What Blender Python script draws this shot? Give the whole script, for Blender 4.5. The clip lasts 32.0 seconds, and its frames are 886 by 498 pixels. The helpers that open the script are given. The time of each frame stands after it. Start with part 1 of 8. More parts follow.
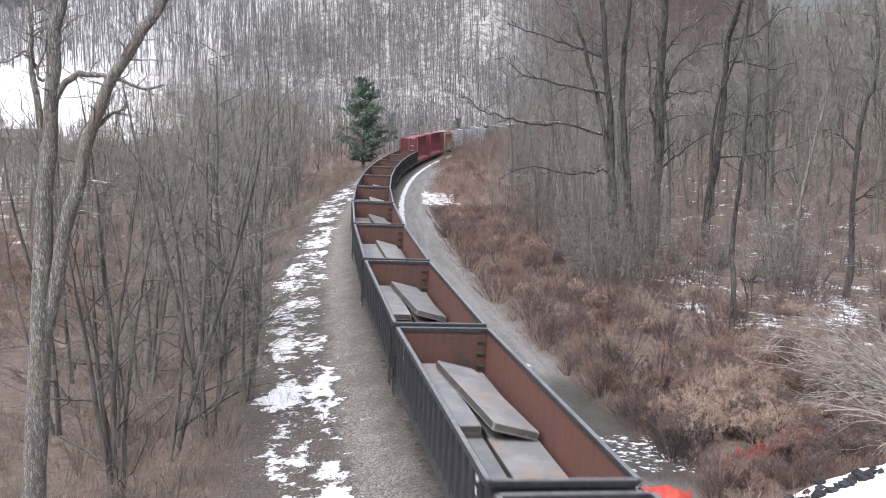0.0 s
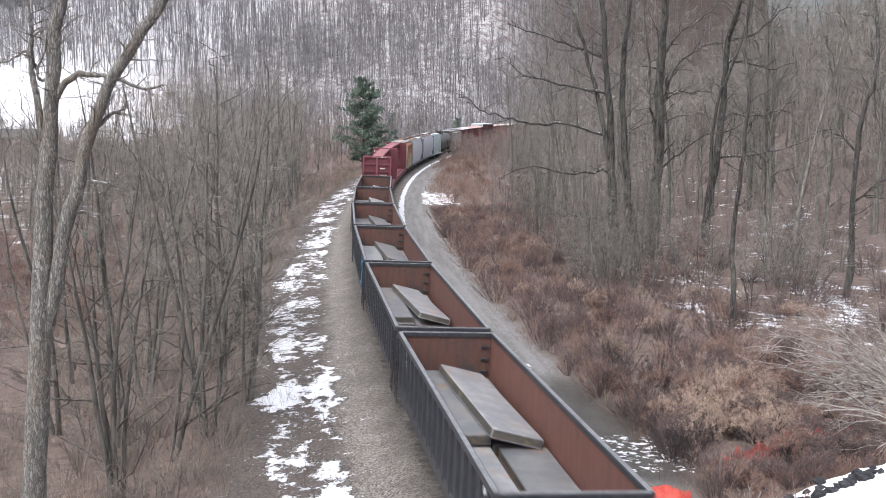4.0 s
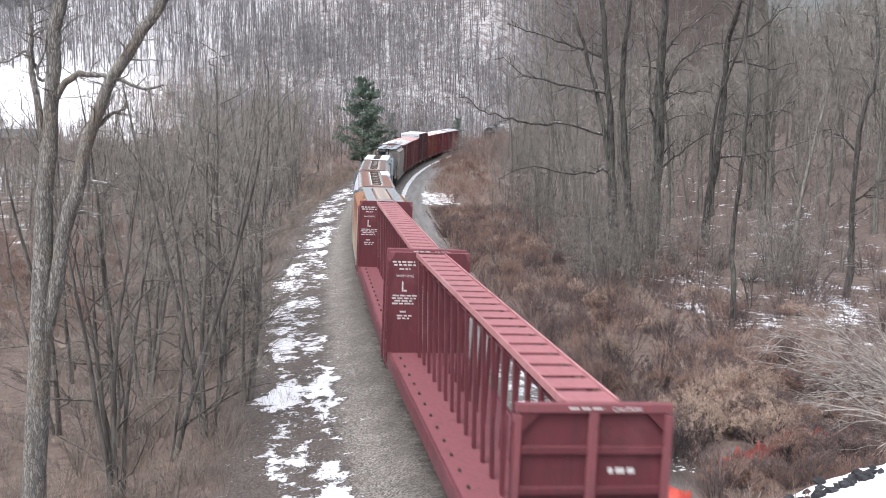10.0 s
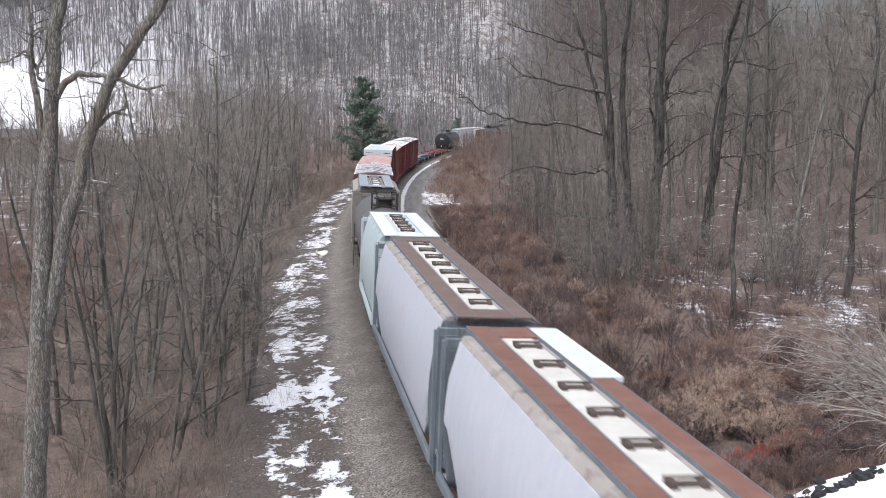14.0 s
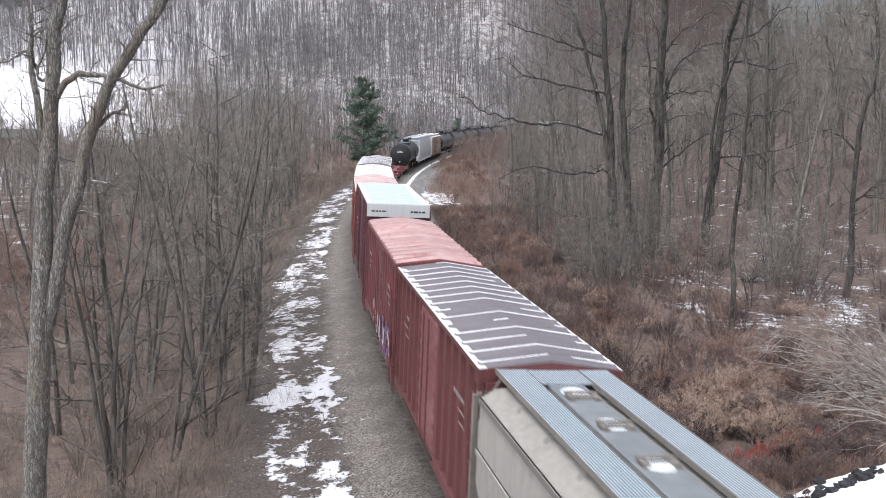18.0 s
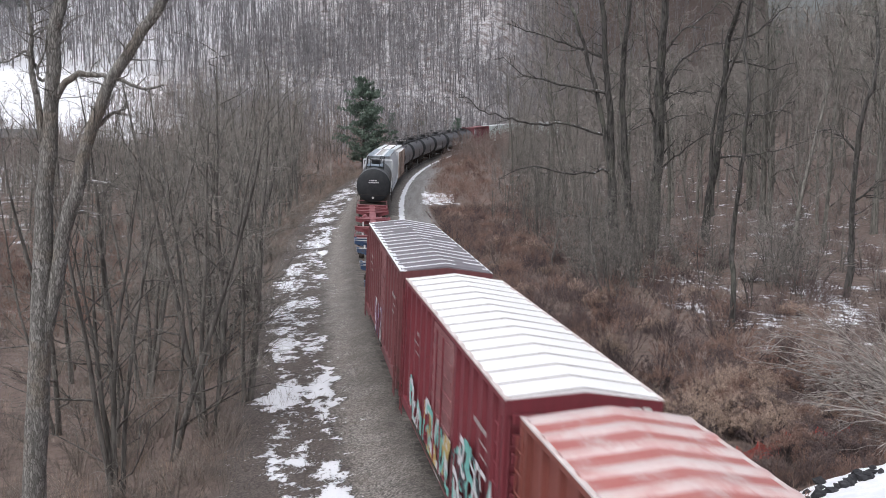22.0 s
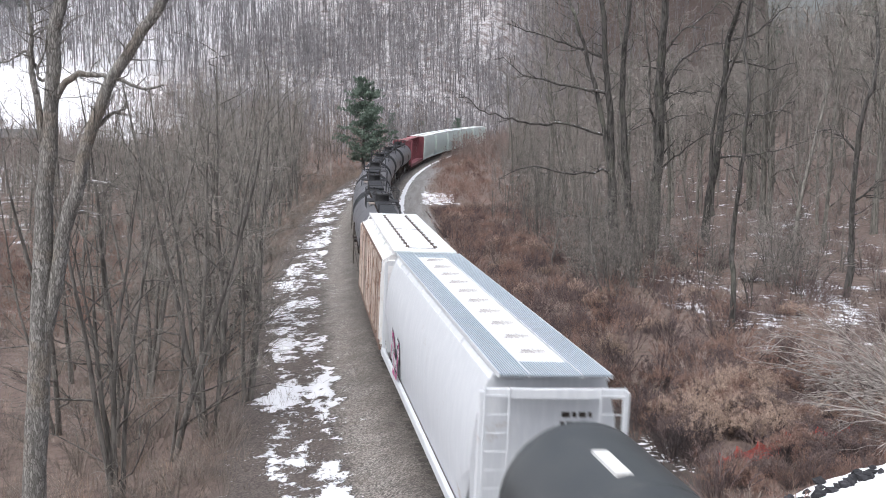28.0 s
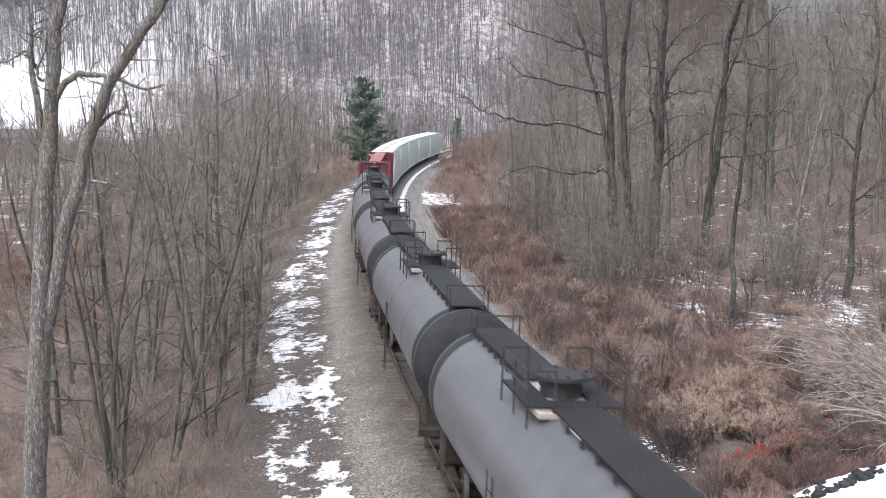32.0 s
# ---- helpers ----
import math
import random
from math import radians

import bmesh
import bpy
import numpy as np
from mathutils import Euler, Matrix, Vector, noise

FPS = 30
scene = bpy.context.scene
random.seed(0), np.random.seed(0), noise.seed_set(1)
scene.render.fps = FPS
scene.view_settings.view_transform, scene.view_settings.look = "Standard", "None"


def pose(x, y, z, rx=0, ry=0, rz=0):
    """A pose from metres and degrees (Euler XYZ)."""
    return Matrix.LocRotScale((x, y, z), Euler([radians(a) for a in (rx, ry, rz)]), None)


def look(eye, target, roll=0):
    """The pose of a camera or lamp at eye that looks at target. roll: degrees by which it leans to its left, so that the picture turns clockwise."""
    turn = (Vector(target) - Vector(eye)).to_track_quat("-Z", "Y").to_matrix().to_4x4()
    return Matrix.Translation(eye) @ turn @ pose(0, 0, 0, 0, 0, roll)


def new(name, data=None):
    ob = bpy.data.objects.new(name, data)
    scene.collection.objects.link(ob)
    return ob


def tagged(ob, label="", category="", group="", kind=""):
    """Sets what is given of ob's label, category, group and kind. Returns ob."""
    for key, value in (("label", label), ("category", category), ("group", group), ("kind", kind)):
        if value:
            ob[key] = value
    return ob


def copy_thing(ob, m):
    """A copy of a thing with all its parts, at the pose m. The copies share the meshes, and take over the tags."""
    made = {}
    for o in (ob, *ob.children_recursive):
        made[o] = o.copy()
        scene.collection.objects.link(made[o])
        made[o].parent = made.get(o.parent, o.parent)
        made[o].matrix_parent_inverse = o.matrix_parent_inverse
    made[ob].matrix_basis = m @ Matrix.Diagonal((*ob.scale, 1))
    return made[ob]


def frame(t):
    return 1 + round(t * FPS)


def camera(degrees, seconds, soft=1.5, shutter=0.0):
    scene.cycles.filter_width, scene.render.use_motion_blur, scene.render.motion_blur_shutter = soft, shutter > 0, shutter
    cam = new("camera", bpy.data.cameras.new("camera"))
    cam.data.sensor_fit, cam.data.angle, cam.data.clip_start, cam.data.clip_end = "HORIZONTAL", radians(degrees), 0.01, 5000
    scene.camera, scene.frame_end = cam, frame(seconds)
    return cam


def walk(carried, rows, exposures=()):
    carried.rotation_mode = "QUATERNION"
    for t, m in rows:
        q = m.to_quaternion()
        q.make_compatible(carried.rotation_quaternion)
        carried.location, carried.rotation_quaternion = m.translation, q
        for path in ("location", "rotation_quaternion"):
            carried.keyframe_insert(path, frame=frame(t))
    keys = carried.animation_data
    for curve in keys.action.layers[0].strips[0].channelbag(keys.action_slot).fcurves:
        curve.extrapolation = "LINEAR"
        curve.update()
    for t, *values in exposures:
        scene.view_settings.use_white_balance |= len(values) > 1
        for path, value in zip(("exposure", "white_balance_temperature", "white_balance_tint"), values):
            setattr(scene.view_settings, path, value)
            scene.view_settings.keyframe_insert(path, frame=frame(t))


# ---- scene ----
SECONDS = 32.0
EYE = (0.0, 0.0, 9.95)
cam = camera(40.76, SECONDS, soft=0.8, shutter=0.4)
CAM_POSE = look(EYE, (0.0, 100.0, 9.95 - 100.0 * math.tan(radians(6.902))), 0.22)
walk(cam, [(0.0, CAM_POSE), (SECONDS, CAM_POSE)], [
    (t, e, 6250, 10) for t, e in ((0.0, 0.5), (12.2, 0.5), (13.0, 0.25), (14.0, 0.12), (15.0, 0.06), (16.5, 0.04), (17.0, 0.26), (18.0, 0.2), (19.0, 0.15), (20.0, 0.1),
                                  (20.4, 0.04), (21.0, -0.14), (22.0, -0.12), (23.0, -0.24), (24.0, 0.17), (25.0, 0.34), (28.0, 0.28), (29.0, -0.2), (29.7, -0.24), (30.2, -0.2), (31.0, 0.36), (32.0, 0.5))])

# ---- overcast winter daylight ----
world = bpy.data.worlds.new("overcast_sky")
scene.world = world
world.use_nodes = True
wn = world.node_tree.nodes
wl = world.node_tree.links
sky = wn.new("ShaderNodeTexSky")
sky.sky_type = "NISHITA"
sky.sun_disc = False
sky.sun_elevation = radians(62)
sky.sun_rotation = radians(200)
sky.air_density = 1.0
sky.dust_density = 6.0
sky.ozone_density = 2.0
grey = wn.new("ShaderNodeHueSaturation")
grey.inputs["Saturation"].default_value = 0.4
wl.new(sky.outputs[0], grey.inputs["Color"])
wl.new(grey.outputs[0], wn["Background"].inputs["Color"])
wn["Background"].inputs["Strength"].default_value = 0.155
sun_data = bpy.data.lights.new("sun", "SUN")
sun_data.energy = 1.4
sun_data.angle = radians(60)
sun_data.color = (1.0, 0.99, 0.985)
sun = new("sun", sun_data)
sun.matrix_world = look((-42, 4, 60), (0, 30, 0))

# ---- the line of the track: one long right-hand curve, then straight ----
RADIUS, APEX_X, APEX_Y, STRAIGHT = 758.0, -7.15, 141.6, 300.0
CANT = 2.2
SPEED = 17.0


def track(s, o=0.0):
    """Place on the plan at arc s and offset o (to the right), and the heading."""
    a = min(s, STRAIGHT) / RADIUS
    x = APEX_X + RADIUS - (RADIUS - o) * math.cos(a)
    y = APEX_Y + (RADIUS - o) * math.sin(a)
    if s > STRAIGHT:
        x, y = x + (s - STRAIGHT) * math.sin(a), y + (s - STRAIGHT) * math.cos(a)
    return x, y, a


def station(x, y):
    """Arc and offset of a place on the plan."""
    dx, dy = APEX_X + RADIUS - x, y - APEX_Y
    a = math.atan2(dy, dx)
    if a > STRAIGHT / RADIUS:
        x0, y0, a = track(STRAIGHT)
        ex, ey = x - x0, y - y0
        return STRAIGHT + ex * math.sin(a) + ey * math.cos(a), ex * math.cos(a) - ey * math.sin(a)
    return RADIUS * a, RADIUS - math.hypot(dx, dy)


def smooth(a, b, x):
    t = max(0.0, min(1.0, (x - a) / (b - a)))
    return t * t * (3 - 2 * t)


def ramp(x, rows):
    if x <= rows[0][0]:
        return rows[0][1]
    for (a, p), (b, q) in zip(rows, rows[1:]):
        if x <= b:
            return p + (q - p) * (x - a) / (b - a)
    return rows[-1][1]


SECTION = [(-120, -3.4), (-40, -3.0), (-11, -2.4), (-6.8, -0.95), (-4.0, -0.72), (-2.6, -0.52), (-1.5, -0.185), (1.5, -0.185),
           (2.4, -0.5), (3.0, -0.62), (5.6, -0.66), (7.0, -0.8), (12, -0.7), (40, 0.6)]


def height(s, o):
    """Ground level at arc s and offset o; the top of the rails is 0."""
    x, y, a = track(s, o)
    z = ramp(o, SECTION)
    z += 0.16 * smooth(2.2, 9, abs(o)) * (noise.noise((x * 0.35, y * 0.35, 0)) + 0.5 * noise.noise((x * 1.1, y * 1.1, 3)))
    # the ballast is canted with the rails
    z -= o * math.sin(radians(CANT)) * (1 - smooth(1.5, 3.0, abs(o)))
    away = -o if o < 0 else o
    t = y + 0.12 * abs(x) - 340
    hill = 0.0 if t < 0 else (0.13 * t if t < 120 else 15.6 + 0.42 * (min(t, 560) - 120))
    hill += 6 * smooth(60, 250, t) * noise.noise((x * 0.012, y * 0.012, 7))
    hill *= 1 - 0.85 * smooth(0.235, 0.3, x / max(y, 1.0))
    z += hill * (smooth(16, 70, away) if o < 0 else smooth(40, 120, away))
    ridge = (18 * smooth(22, 105, o) + 0.03 * max(0, o - 105)) * smooth(-130, -20, s)
    if o > 0:
        z = max(z, ridge + 0.25 * z)
    # roadside pool
    z -= (0.4 + 0.45 * noise.noise((x * 1.5, y * 1.5, 5))) * math.exp(-((o - 5.35) / 0.85) ** 2 - ((s + 102.3) / 3.8) ** 2)
    return z


def ground_at(x, y):
    s, o = station(x, y)
    return height(s, o)
# ---- mesh tools ----
class Geo:
    """Collects the faces of one mesh."""

    def __init__(self):
        self.v, self.f = [], []

    def quad(self, a, b, c, d):
        n = len(self.v)
        self.v += [a, b, c, d]
        self.f.append((n, n + 1, n + 2, n + 3))

    def box(self, x0, x1, y0, y1, z0, z1):
        n = len(self.v)
        self.v += [(x0, y0, z0), (x1, y0, z0), (x1, y1, z0), (x0, y1, z0), (x0, y0, z1), (x1, y0, z1), (x1, y1, z1), (x0, y1, z1)]
        self.f += [tuple(n + i for i in q) for q in ((3, 2, 1, 0), (4, 5, 6, 7), (0, 1, 5, 4), (1, 2, 6, 5), (2, 3, 7, 6), (3, 0, 4, 7))]
        return self

    def slab(self, x0, x1, y0, y1, z0, z1, b):
        """A box with chamfered upright and top edges."""
        rings = [(0, z0, b), (0, z1 - b, b), (b, z1, b)]
        n = len(self.v)
        for inset, z, c in rings:
            a0, a1, c0, c1 = x0 + inset, x1 - inset, y0 + inset, y1 - inset
            self.v += [(a0 + c, c0, z), (a1 - c, c0, z), (a1, c0 + c, z), (a1, c1 - c, z), (a1 - c, c1, z), (a0 + c, c1, z), (a0, c1 - c, z), (a0, c0 + c, z)]
        for r in range(2):
            for i in range(8):
                j = (i + 1) % 8
                self.f.append((n + 8 * r + i, n + 8 * r + j, n + 8 * r + 8 + j, n + 8 * r + 8 + i))
        self.f += [tuple(n + 16 + i for i in range(8)), tuple(n + 7 - i for i in range(8))]
        return self

    def prism(self, profile, y0, y1, cap=True):
        """A closed outline of (x, z), counter-clockwise seen from -y, drawn out along y."""
        n, k = len(self.v), len(profile)
        self.v += [(x, y0, z) for x, z in profile] + [(x, y1, z) for x, z in profile]
        for i in range(k):
            j = (i + 1) % k
            self.f.append((n + i, n + k + i, n + k + j, n + j))
        if cap:
            self.f += [tuple(n + i for i in range(k)), tuple(n + k + i for i in reversed(range(k)))]
        return self

    def loft(self, rings, cap=True):
        """Skin over rings of points of equal number."""
        n, k = len(self.v), len(rings[0])
        for r in rings:
            self.v += r
        for a in range(len(rings) - 1):
            for i in range(k):
                j = (i + 1) % k
                self.f.append((n + a * k + i, n + (a + 1) * k + i, n + (a + 1) * k + j, n + a * k + j))
        if cap:
            self.f += [tuple(n + i for i in range(k)), tuple(n + (len(rings) - 1) * k + i for i in reversed(range(k)))]
        return self

    def tube(self, pts, radii, n=6, cap=True):
        base = len(self.v)
        m = len(pts)
        for i in range(m):
            p, q = pts[max(i - 1, 0)], pts[min(i + 1, m - 1)]
            dx, dy, dz = q[0] - p[0], q[1] - p[1], q[2] - p[2]
            l = math.sqrt(dx * dx + dy * dy + dz * dz) or 1.0
            dx, dy, dz = dx / l, dy / l, dz / l
            if abs(dz) < 0.9:
                h = math.sqrt(dx * dx + dy * dy)
                ux, uy, uz = -dy / h, dx / h, 0.0
            else:
                h = math.sqrt(dy * dy + dz * dz)
                ux, uy, uz = 0.0, dz / h, -dy / h
            vx, vy, vz = dy * uz - dz * uy, dz * ux - dx * uz, dx * uy - dy * ux
            r = radii[i]
            c = pts[i]
            for ca, sa in RING[n]:
                self.v.append((c[0] + r * (ux * ca + vx * sa), c[1] + r * (uy * ca + vy * sa), c[2] + r * (uz * ca + vz * sa)))
        for i in range(m - 1):
            a = base + i * n
            for j in range(n):
                k = (j + 1) % n
                self.f.append((a + j, a + k, a + n + k, a + n + j))
        if cap:
            self.f += [tuple(base + i for i in reversed(range(n))), tuple(base + (m - 1) * n + i for i in range(n))]
        return self

    def rod(self, p, q, r, n=6):
        return self.tube([p, q], [r, r], n)

    def mesh(self, name, material=None, angle=30):
        me = bpy.data.meshes.new(name)
        me.from_pydata(self.v, [], self.f)
        me.polygons.foreach_set("use_smooth", [True] * len(me.polygons))
        me.set_sharp_from_angle(angle=radians(angle))
        if material:
            me.materials.append(material)
        return me


RING = {n: [(math.cos(2 * math.pi * i / n), math.sin(2 * math.pi * i / n)) for i in range(n)] for n in range(3, 49)}


def part(name, geo, material, parent, label=""):
    data = geo.mesh(name, material) if isinstance(geo, Geo) else geo
    ob = new(name, data)
    ob.parent = parent
    if label:
        ob["label"] = label
    if name == "lettering":
        ob["kind"] = "stuff"
    return ob


def placed(name, data, parent, x, y, z, rz=0.0):
    """One more part on a mesh that is shared."""
    ob = new(name, data)
    ob.parent = parent
    ob.location = (x, y, z)
    if rz:
        ob.rotation_euler = (0, 0, rz)
    return ob


def thing(name, label, category, group="", kind=""):
    return tagged(new(name), label, category, group, kind)


def stuff(name, v, f, material, label, category, kind="stuff", smooth_faces=False):
    me = bpy.data.meshes.new(name)
    me.from_pydata(v, [], f)
    if smooth_faces:
        me.polygons.foreach_set("use_smooth", [True] * len(me.polygons))
    me.materials.append(material)
    return tagged(new(name, me), label, category, "", kind)


# ---- materials ----
class Nodes:
    def __init__(self, name):
        self.m = bpy.data.materials.new(name)
        self.m.use_nodes = True
        self.t = self.m.node_tree
        self.b = self.t.nodes["Principled BSDF"]

    def add(self, kind, **values):
        n = self.t.nodes.new(kind)
        for k, v in values.items():
            n.inputs[k.replace("_", " ")].default_value = v
        return n

    def link(self, a, b):
        self.t.links.new(a, b)

    def coords(self, which="Object"):
        return self.t.nodes.new("ShaderNodeTexCoord").outputs[which]

    def noise(self, vec, scale, detail=4.0, rough=0.6, stretch=None):
        if stretch:
            mp = self.add("ShaderNodeMapping")
            mp.inputs["Scale"].default_value = stretch
            self.link(vec, mp.inputs["Vector"])
            vec = mp.outputs[0]
        n = self.add("ShaderNodeTexNoise", Scale=scale, Detail=detail, Roughness=rough)
        self.link(vec, n.inputs["Vector"])
        return n.outputs["Fac"]

    def ramp(self, fac, a, b):
        n = self.add("ShaderNodeMapRange")
        n.interpolation_type = "SMOOTHSTEP"
        n.inputs["From Min"].default_value, n.inputs["From Max"].default_value = a, b
        self.link(fac, n.inputs["Value"])
        return n.outputs[0]

    def mix(self, fac, a, b):
        n = self.t.nodes.new("ShaderNodeMix")
        n.data_type = "RGBA"
        for sock, val in ((n.inputs[0], fac), (n.inputs[6], a), (n.inputs[7], b)):
            if isinstance(val, tuple):
                sock.default_value = (*val, 1.0) if len(val) == 3 else val
            elif isinstance(val, (int, float)):
                sock.default_value = val
            else:
                self.link(val, sock)
        return n.outputs[2]

    def math(self, op, a, b=0.0):
        n = self.t.nodes.new("ShaderNodeMath")
        n.operation = op
        for sock, val in ((n.inputs[0], a), (n.inputs[1], b)):
            if isinstance(val, (int, float)):
                sock.default_value = val
            else:
                self.link(val, sock)
        return n.outputs[0]

    def bump(self, fac, strength, distance):
        n = self.add("ShaderNodeBump", Strength=strength, Distance=distance)
        self.link(fac, n.inputs["Height"])
        self.link(n.outputs[0], self.b.inputs["Normal"])

    def done(self, colour, rough=0.7, metal=0.0):
        for sock, val in ((self.b.inputs["Base Color"], colour), (self.b.inputs["Roughness"], rough), (self.b.inputs["Metallic"], metal)):
            if isinstance(val, tuple):
                sock.default_value = (*val, 1.0)
            elif isinstance(val, (int, float)):
                sock.default_value = val
            else:
                self.link(val, sock)
        return self.m


def plain(name, c1, c2, scale=3.0, rough=0.7, metal=0.0, bump=0.0, fine=40.0, stretch=None, vary=0.0):
    """A surface of two tones that mottles at two scales."""
    k = Nodes(name)
    at = k.coords()
    big = k.noise(at, scale, 5, 0.65, stretch)
    small = k.noise(at, fine, 3, 0.6)
    fac = k.ramp(k.math("ADD", k.math("MULTIPLY", big, 0.7), k.math("MULTIPLY", small, 0.3)), 0.35, 0.65)
    col = k.mix(fac, c1, c2)
    if vary:
        info = k.t.nodes.new("ShaderNodeObjectInfo").outputs["Random"]
        hsv = k.add("ShaderNodeHueSaturation")
        k.link(k.math("ADD", k.math("MULTIPLY", info, 2 * vary), 1.0 - vary), hsv.inputs["Value"])
        k.link(col, hsv.inputs["Color"])
        col = hsv.outputs[0]
    if bump:
        k.bump(small, 0.6, bump)
    return k.done(col, rough, metal)


def painted(name, paint, dirt, rust, amount=0.5, rough=0.55, streak=True, vary=0.0, light=None):
    """Old car paint with streaks of dirt that run down and patches of rust."""
    k = Nodes(name)
    at = k.coords()
    if vary:
        shift = k.t.nodes.new("ShaderNodeVectorMath")
        k.link(at, shift.inputs[0])
        k.link(k.math("MULTIPLY", k.t.nodes.new("ShaderNodeObjectInfo").outputs["Random"], 90.0), shift.inputs[1])
        at = shift.outputs[0]
    run = k.noise(at, 2.2, 5, 0.7, (3.0, 3.0, 0.35)) if streak else k.noise(at, 1.4, 5, 0.7)
    patch = k.noise(at, 1.1, 6, 0.72)
    fine = k.noise(at, 26.0, 3, 0.6)
    col = k.mix(k.ramp(run, 0.38, 0.72), paint, dirt)
    if light:
        col = k.mix(k.math("MULTIPLY", k.ramp(k.noise(at, 0.7, 4, 0.6, (1, 0.4, 1)), 0.5, 0.75), 0.7), col, light)
    col = k.mix(k.math("MULTIPLY", k.ramp(k.math("ADD", patch, k.math("MULTIPLY", fine, 0.18)), 0.72 - 0.2 * amount, 0.86 - 0.2 * amount), 0.85), col, rust)
    if vary:
        info = k.t.nodes.new("ShaderNodeObjectInfo").outputs["Random"]
        hsv = k.add("ShaderNodeHueSaturation")
        k.link(k.math("ADD", k.math("MULTIPLY", info, 2 * vary), 1.0 - vary), hsv.inputs["Value"])
        k.link(col, hsv.inputs["Color"])
        col = hsv.outputs[0]
    k.bump(fine, 0.25, 0.004)
    return k.done(col, k.math("ADD", k.math("MULTIPLY", run, 0.25), rough - 0.1))
# ---- ground ----
def ground_material():
    """Leaf litter and dead grass, ballast by the track, a gravel track beside it, and old snow in patches. The map holds offset and arc in metres."""
    k = Nodes("ground")
    uv = k.coords("UV")
    at = k.coords()
    sep = k.t.nodes.new("ShaderNodeSeparateXYZ")
    k.link(uv, sep.inputs[0])
    o, s = sep.outputs[0], sep.outputs[1]
    wob = k.noise(at, 0.6, 4, 0.65)
    wide = k.noise(at, 0.13, 4, 0.6)
    ow = k.math("ADD", o, k.math("MULTIPLY", k.math("SUBTRACT", wob, 0.5), 2.0))
    litter = k.mix(k.ramp(k.noise(at, 1.7, 6, 0.7), 0.35, 0.65), (0.105, 0.076, 0.064), (0.2, 0.148, 0.126))
    litter = k.mix(k.ramp(wide, 0.45, 0.62), litter, k.mix(k.ramp(k.noise(at, 9, 3, 0.7), 0.3, 0.7), (0.19, 0.14, 0.118), (0.11, 0.082, 0.075)))
    vor = k.t.nodes.new("ShaderNodeTexVoronoi")
    vor.inputs["Scale"].default_value = 19.0
    k.link(at, vor.inputs["Vector"])
    stones = k.mix(k.ramp(vor.outputs["Color"], 0.0, 1.0), (0.06, 0.054, 0.049), (0.46, 0.42, 0.385))
    stones = k.mix(k.math("MULTIPLY", k.ramp(vor.outputs["Distance"], 0.35, 0.85), 0.7), stones, (0.12, 0.108, 0.098))
    stones = k.mix(k.math("MULTIPLY", k.ramp(k.noise(at, 1.1, 5, 0.7), 0.4, 0.7), 0.45), stones, (0.16, 0.13, 0.11))
    gravel = k.mix(k.ramp(k.noise(at, 6, 5, 0.7), 0.3, 0.7), (0.1, 0.095, 0.093), (0.2, 0.19, 0.187))
    gravel = k.mix(k.math("MULTIPLY", k.ramp(k.noise(uv, 0.8, 4, 0.6, (2.2, 0.12, 1)), 0.4, 0.62), 0.5), gravel, (0.29, 0.283, 0.288))
    gravel = k.mix(k.math("MULTIPLY", k.ramp(vor.outputs["Color"], 0.35, 1.0), 0.6), gravel, (0.4, 0.37, 0.35))
    bed = k.math("MULTIPLY", k.ramp(ow, -3.9, -3.2), k.ramp(ow, 3.0, 2.2))
    lane = k.math("MULTIPLY", k.ramp(ow, 2.0, 2.6), k.math("MAXIMUM", k.math("MULTIPLY", k.ramp(ow, 5.9, 5.0), k.ramp(s, 58, 40)), k.ramp(ow, 3.7, 3.2)))
    # oily dark stone between and beside the rails, widened to paint the train's shade
    oil_shade = k.math("MULTIPLY", k.ramp(ow, -2.7, -1.4), k.ramp(ow, 2.2, 1.0))
    stones = k.mix(k.math("MULTIPLY", oil_shade, 0.6), stones, (0.062, 0.052, 0.045))
    col = k.mix(lane, litter, gravel)
    col = k.mix(bed, col, stones)
    # damp mud round the pool
    ds = k.math("DIVIDE", k.math("ADD", s, 105.2), 7.5)
    do = k.math("DIVIDE", k.math("SUBTRACT", ow, 5.2), 1.7)
    damp = k.math("ADD", k.math("MULTIPLY", ds, ds), k.math("MULTIPLY", do, do))
    col = k.mix(k.math("MULTIPLY", k.ramp(damp, 1.15, 0.55), 0.85), col, k.mix(k.noise(at, 5, 5, 0.7), (0.022, 0.019, 0.017), (0.09, 0.079, 0.07)))
    # dark cinders under the left shoulder
    cind = k.math("MULTIPLY", k.ramp(ow, -7.6, -6.4), k.ramp(ow, -2.8, -3.6))
    col = k.mix(k.math("MULTIPLY", cind, 0.8), col, k.mix(k.ramp(vor.outputs["Color"], 0.1, 0.9), (0.045, 0.038, 0.036), (0.15, 0.13, 0.118)))
    # snow
    streaks = k.noise(uv, 1.7, 12, 0.78, (1.1, 0.8, 1))
    clump = k.noise(uv, 0.42, 5, 0.62, (1.0, 0.5, 1))
    left = k.math("MULTIPLY", k.ramp(ow, -7.8, -5.2), k.ramp(ow, -2.5, -3.6))
    snow_l = k.ramp(k.math("ADD", k.math("ADD", k.math("MULTIPLY", streaks, 0.62), k.math("MULTIPLY", clump, 0.75)), k.math("MULTIPLY", left, 0.36)), 1.04, 1.065)
    speck = k.math("MULTIPLY", k.ramp(k.noise(at, 2.4, 6, 0.75), 0.63, 0.66), k.math("MULTIPLY", k.ramp(ow, -9, -5), k.ramp(ow, -1.9, -2.6)))
    snow_l = k.math("MAXIMUM", snow_l, speck)
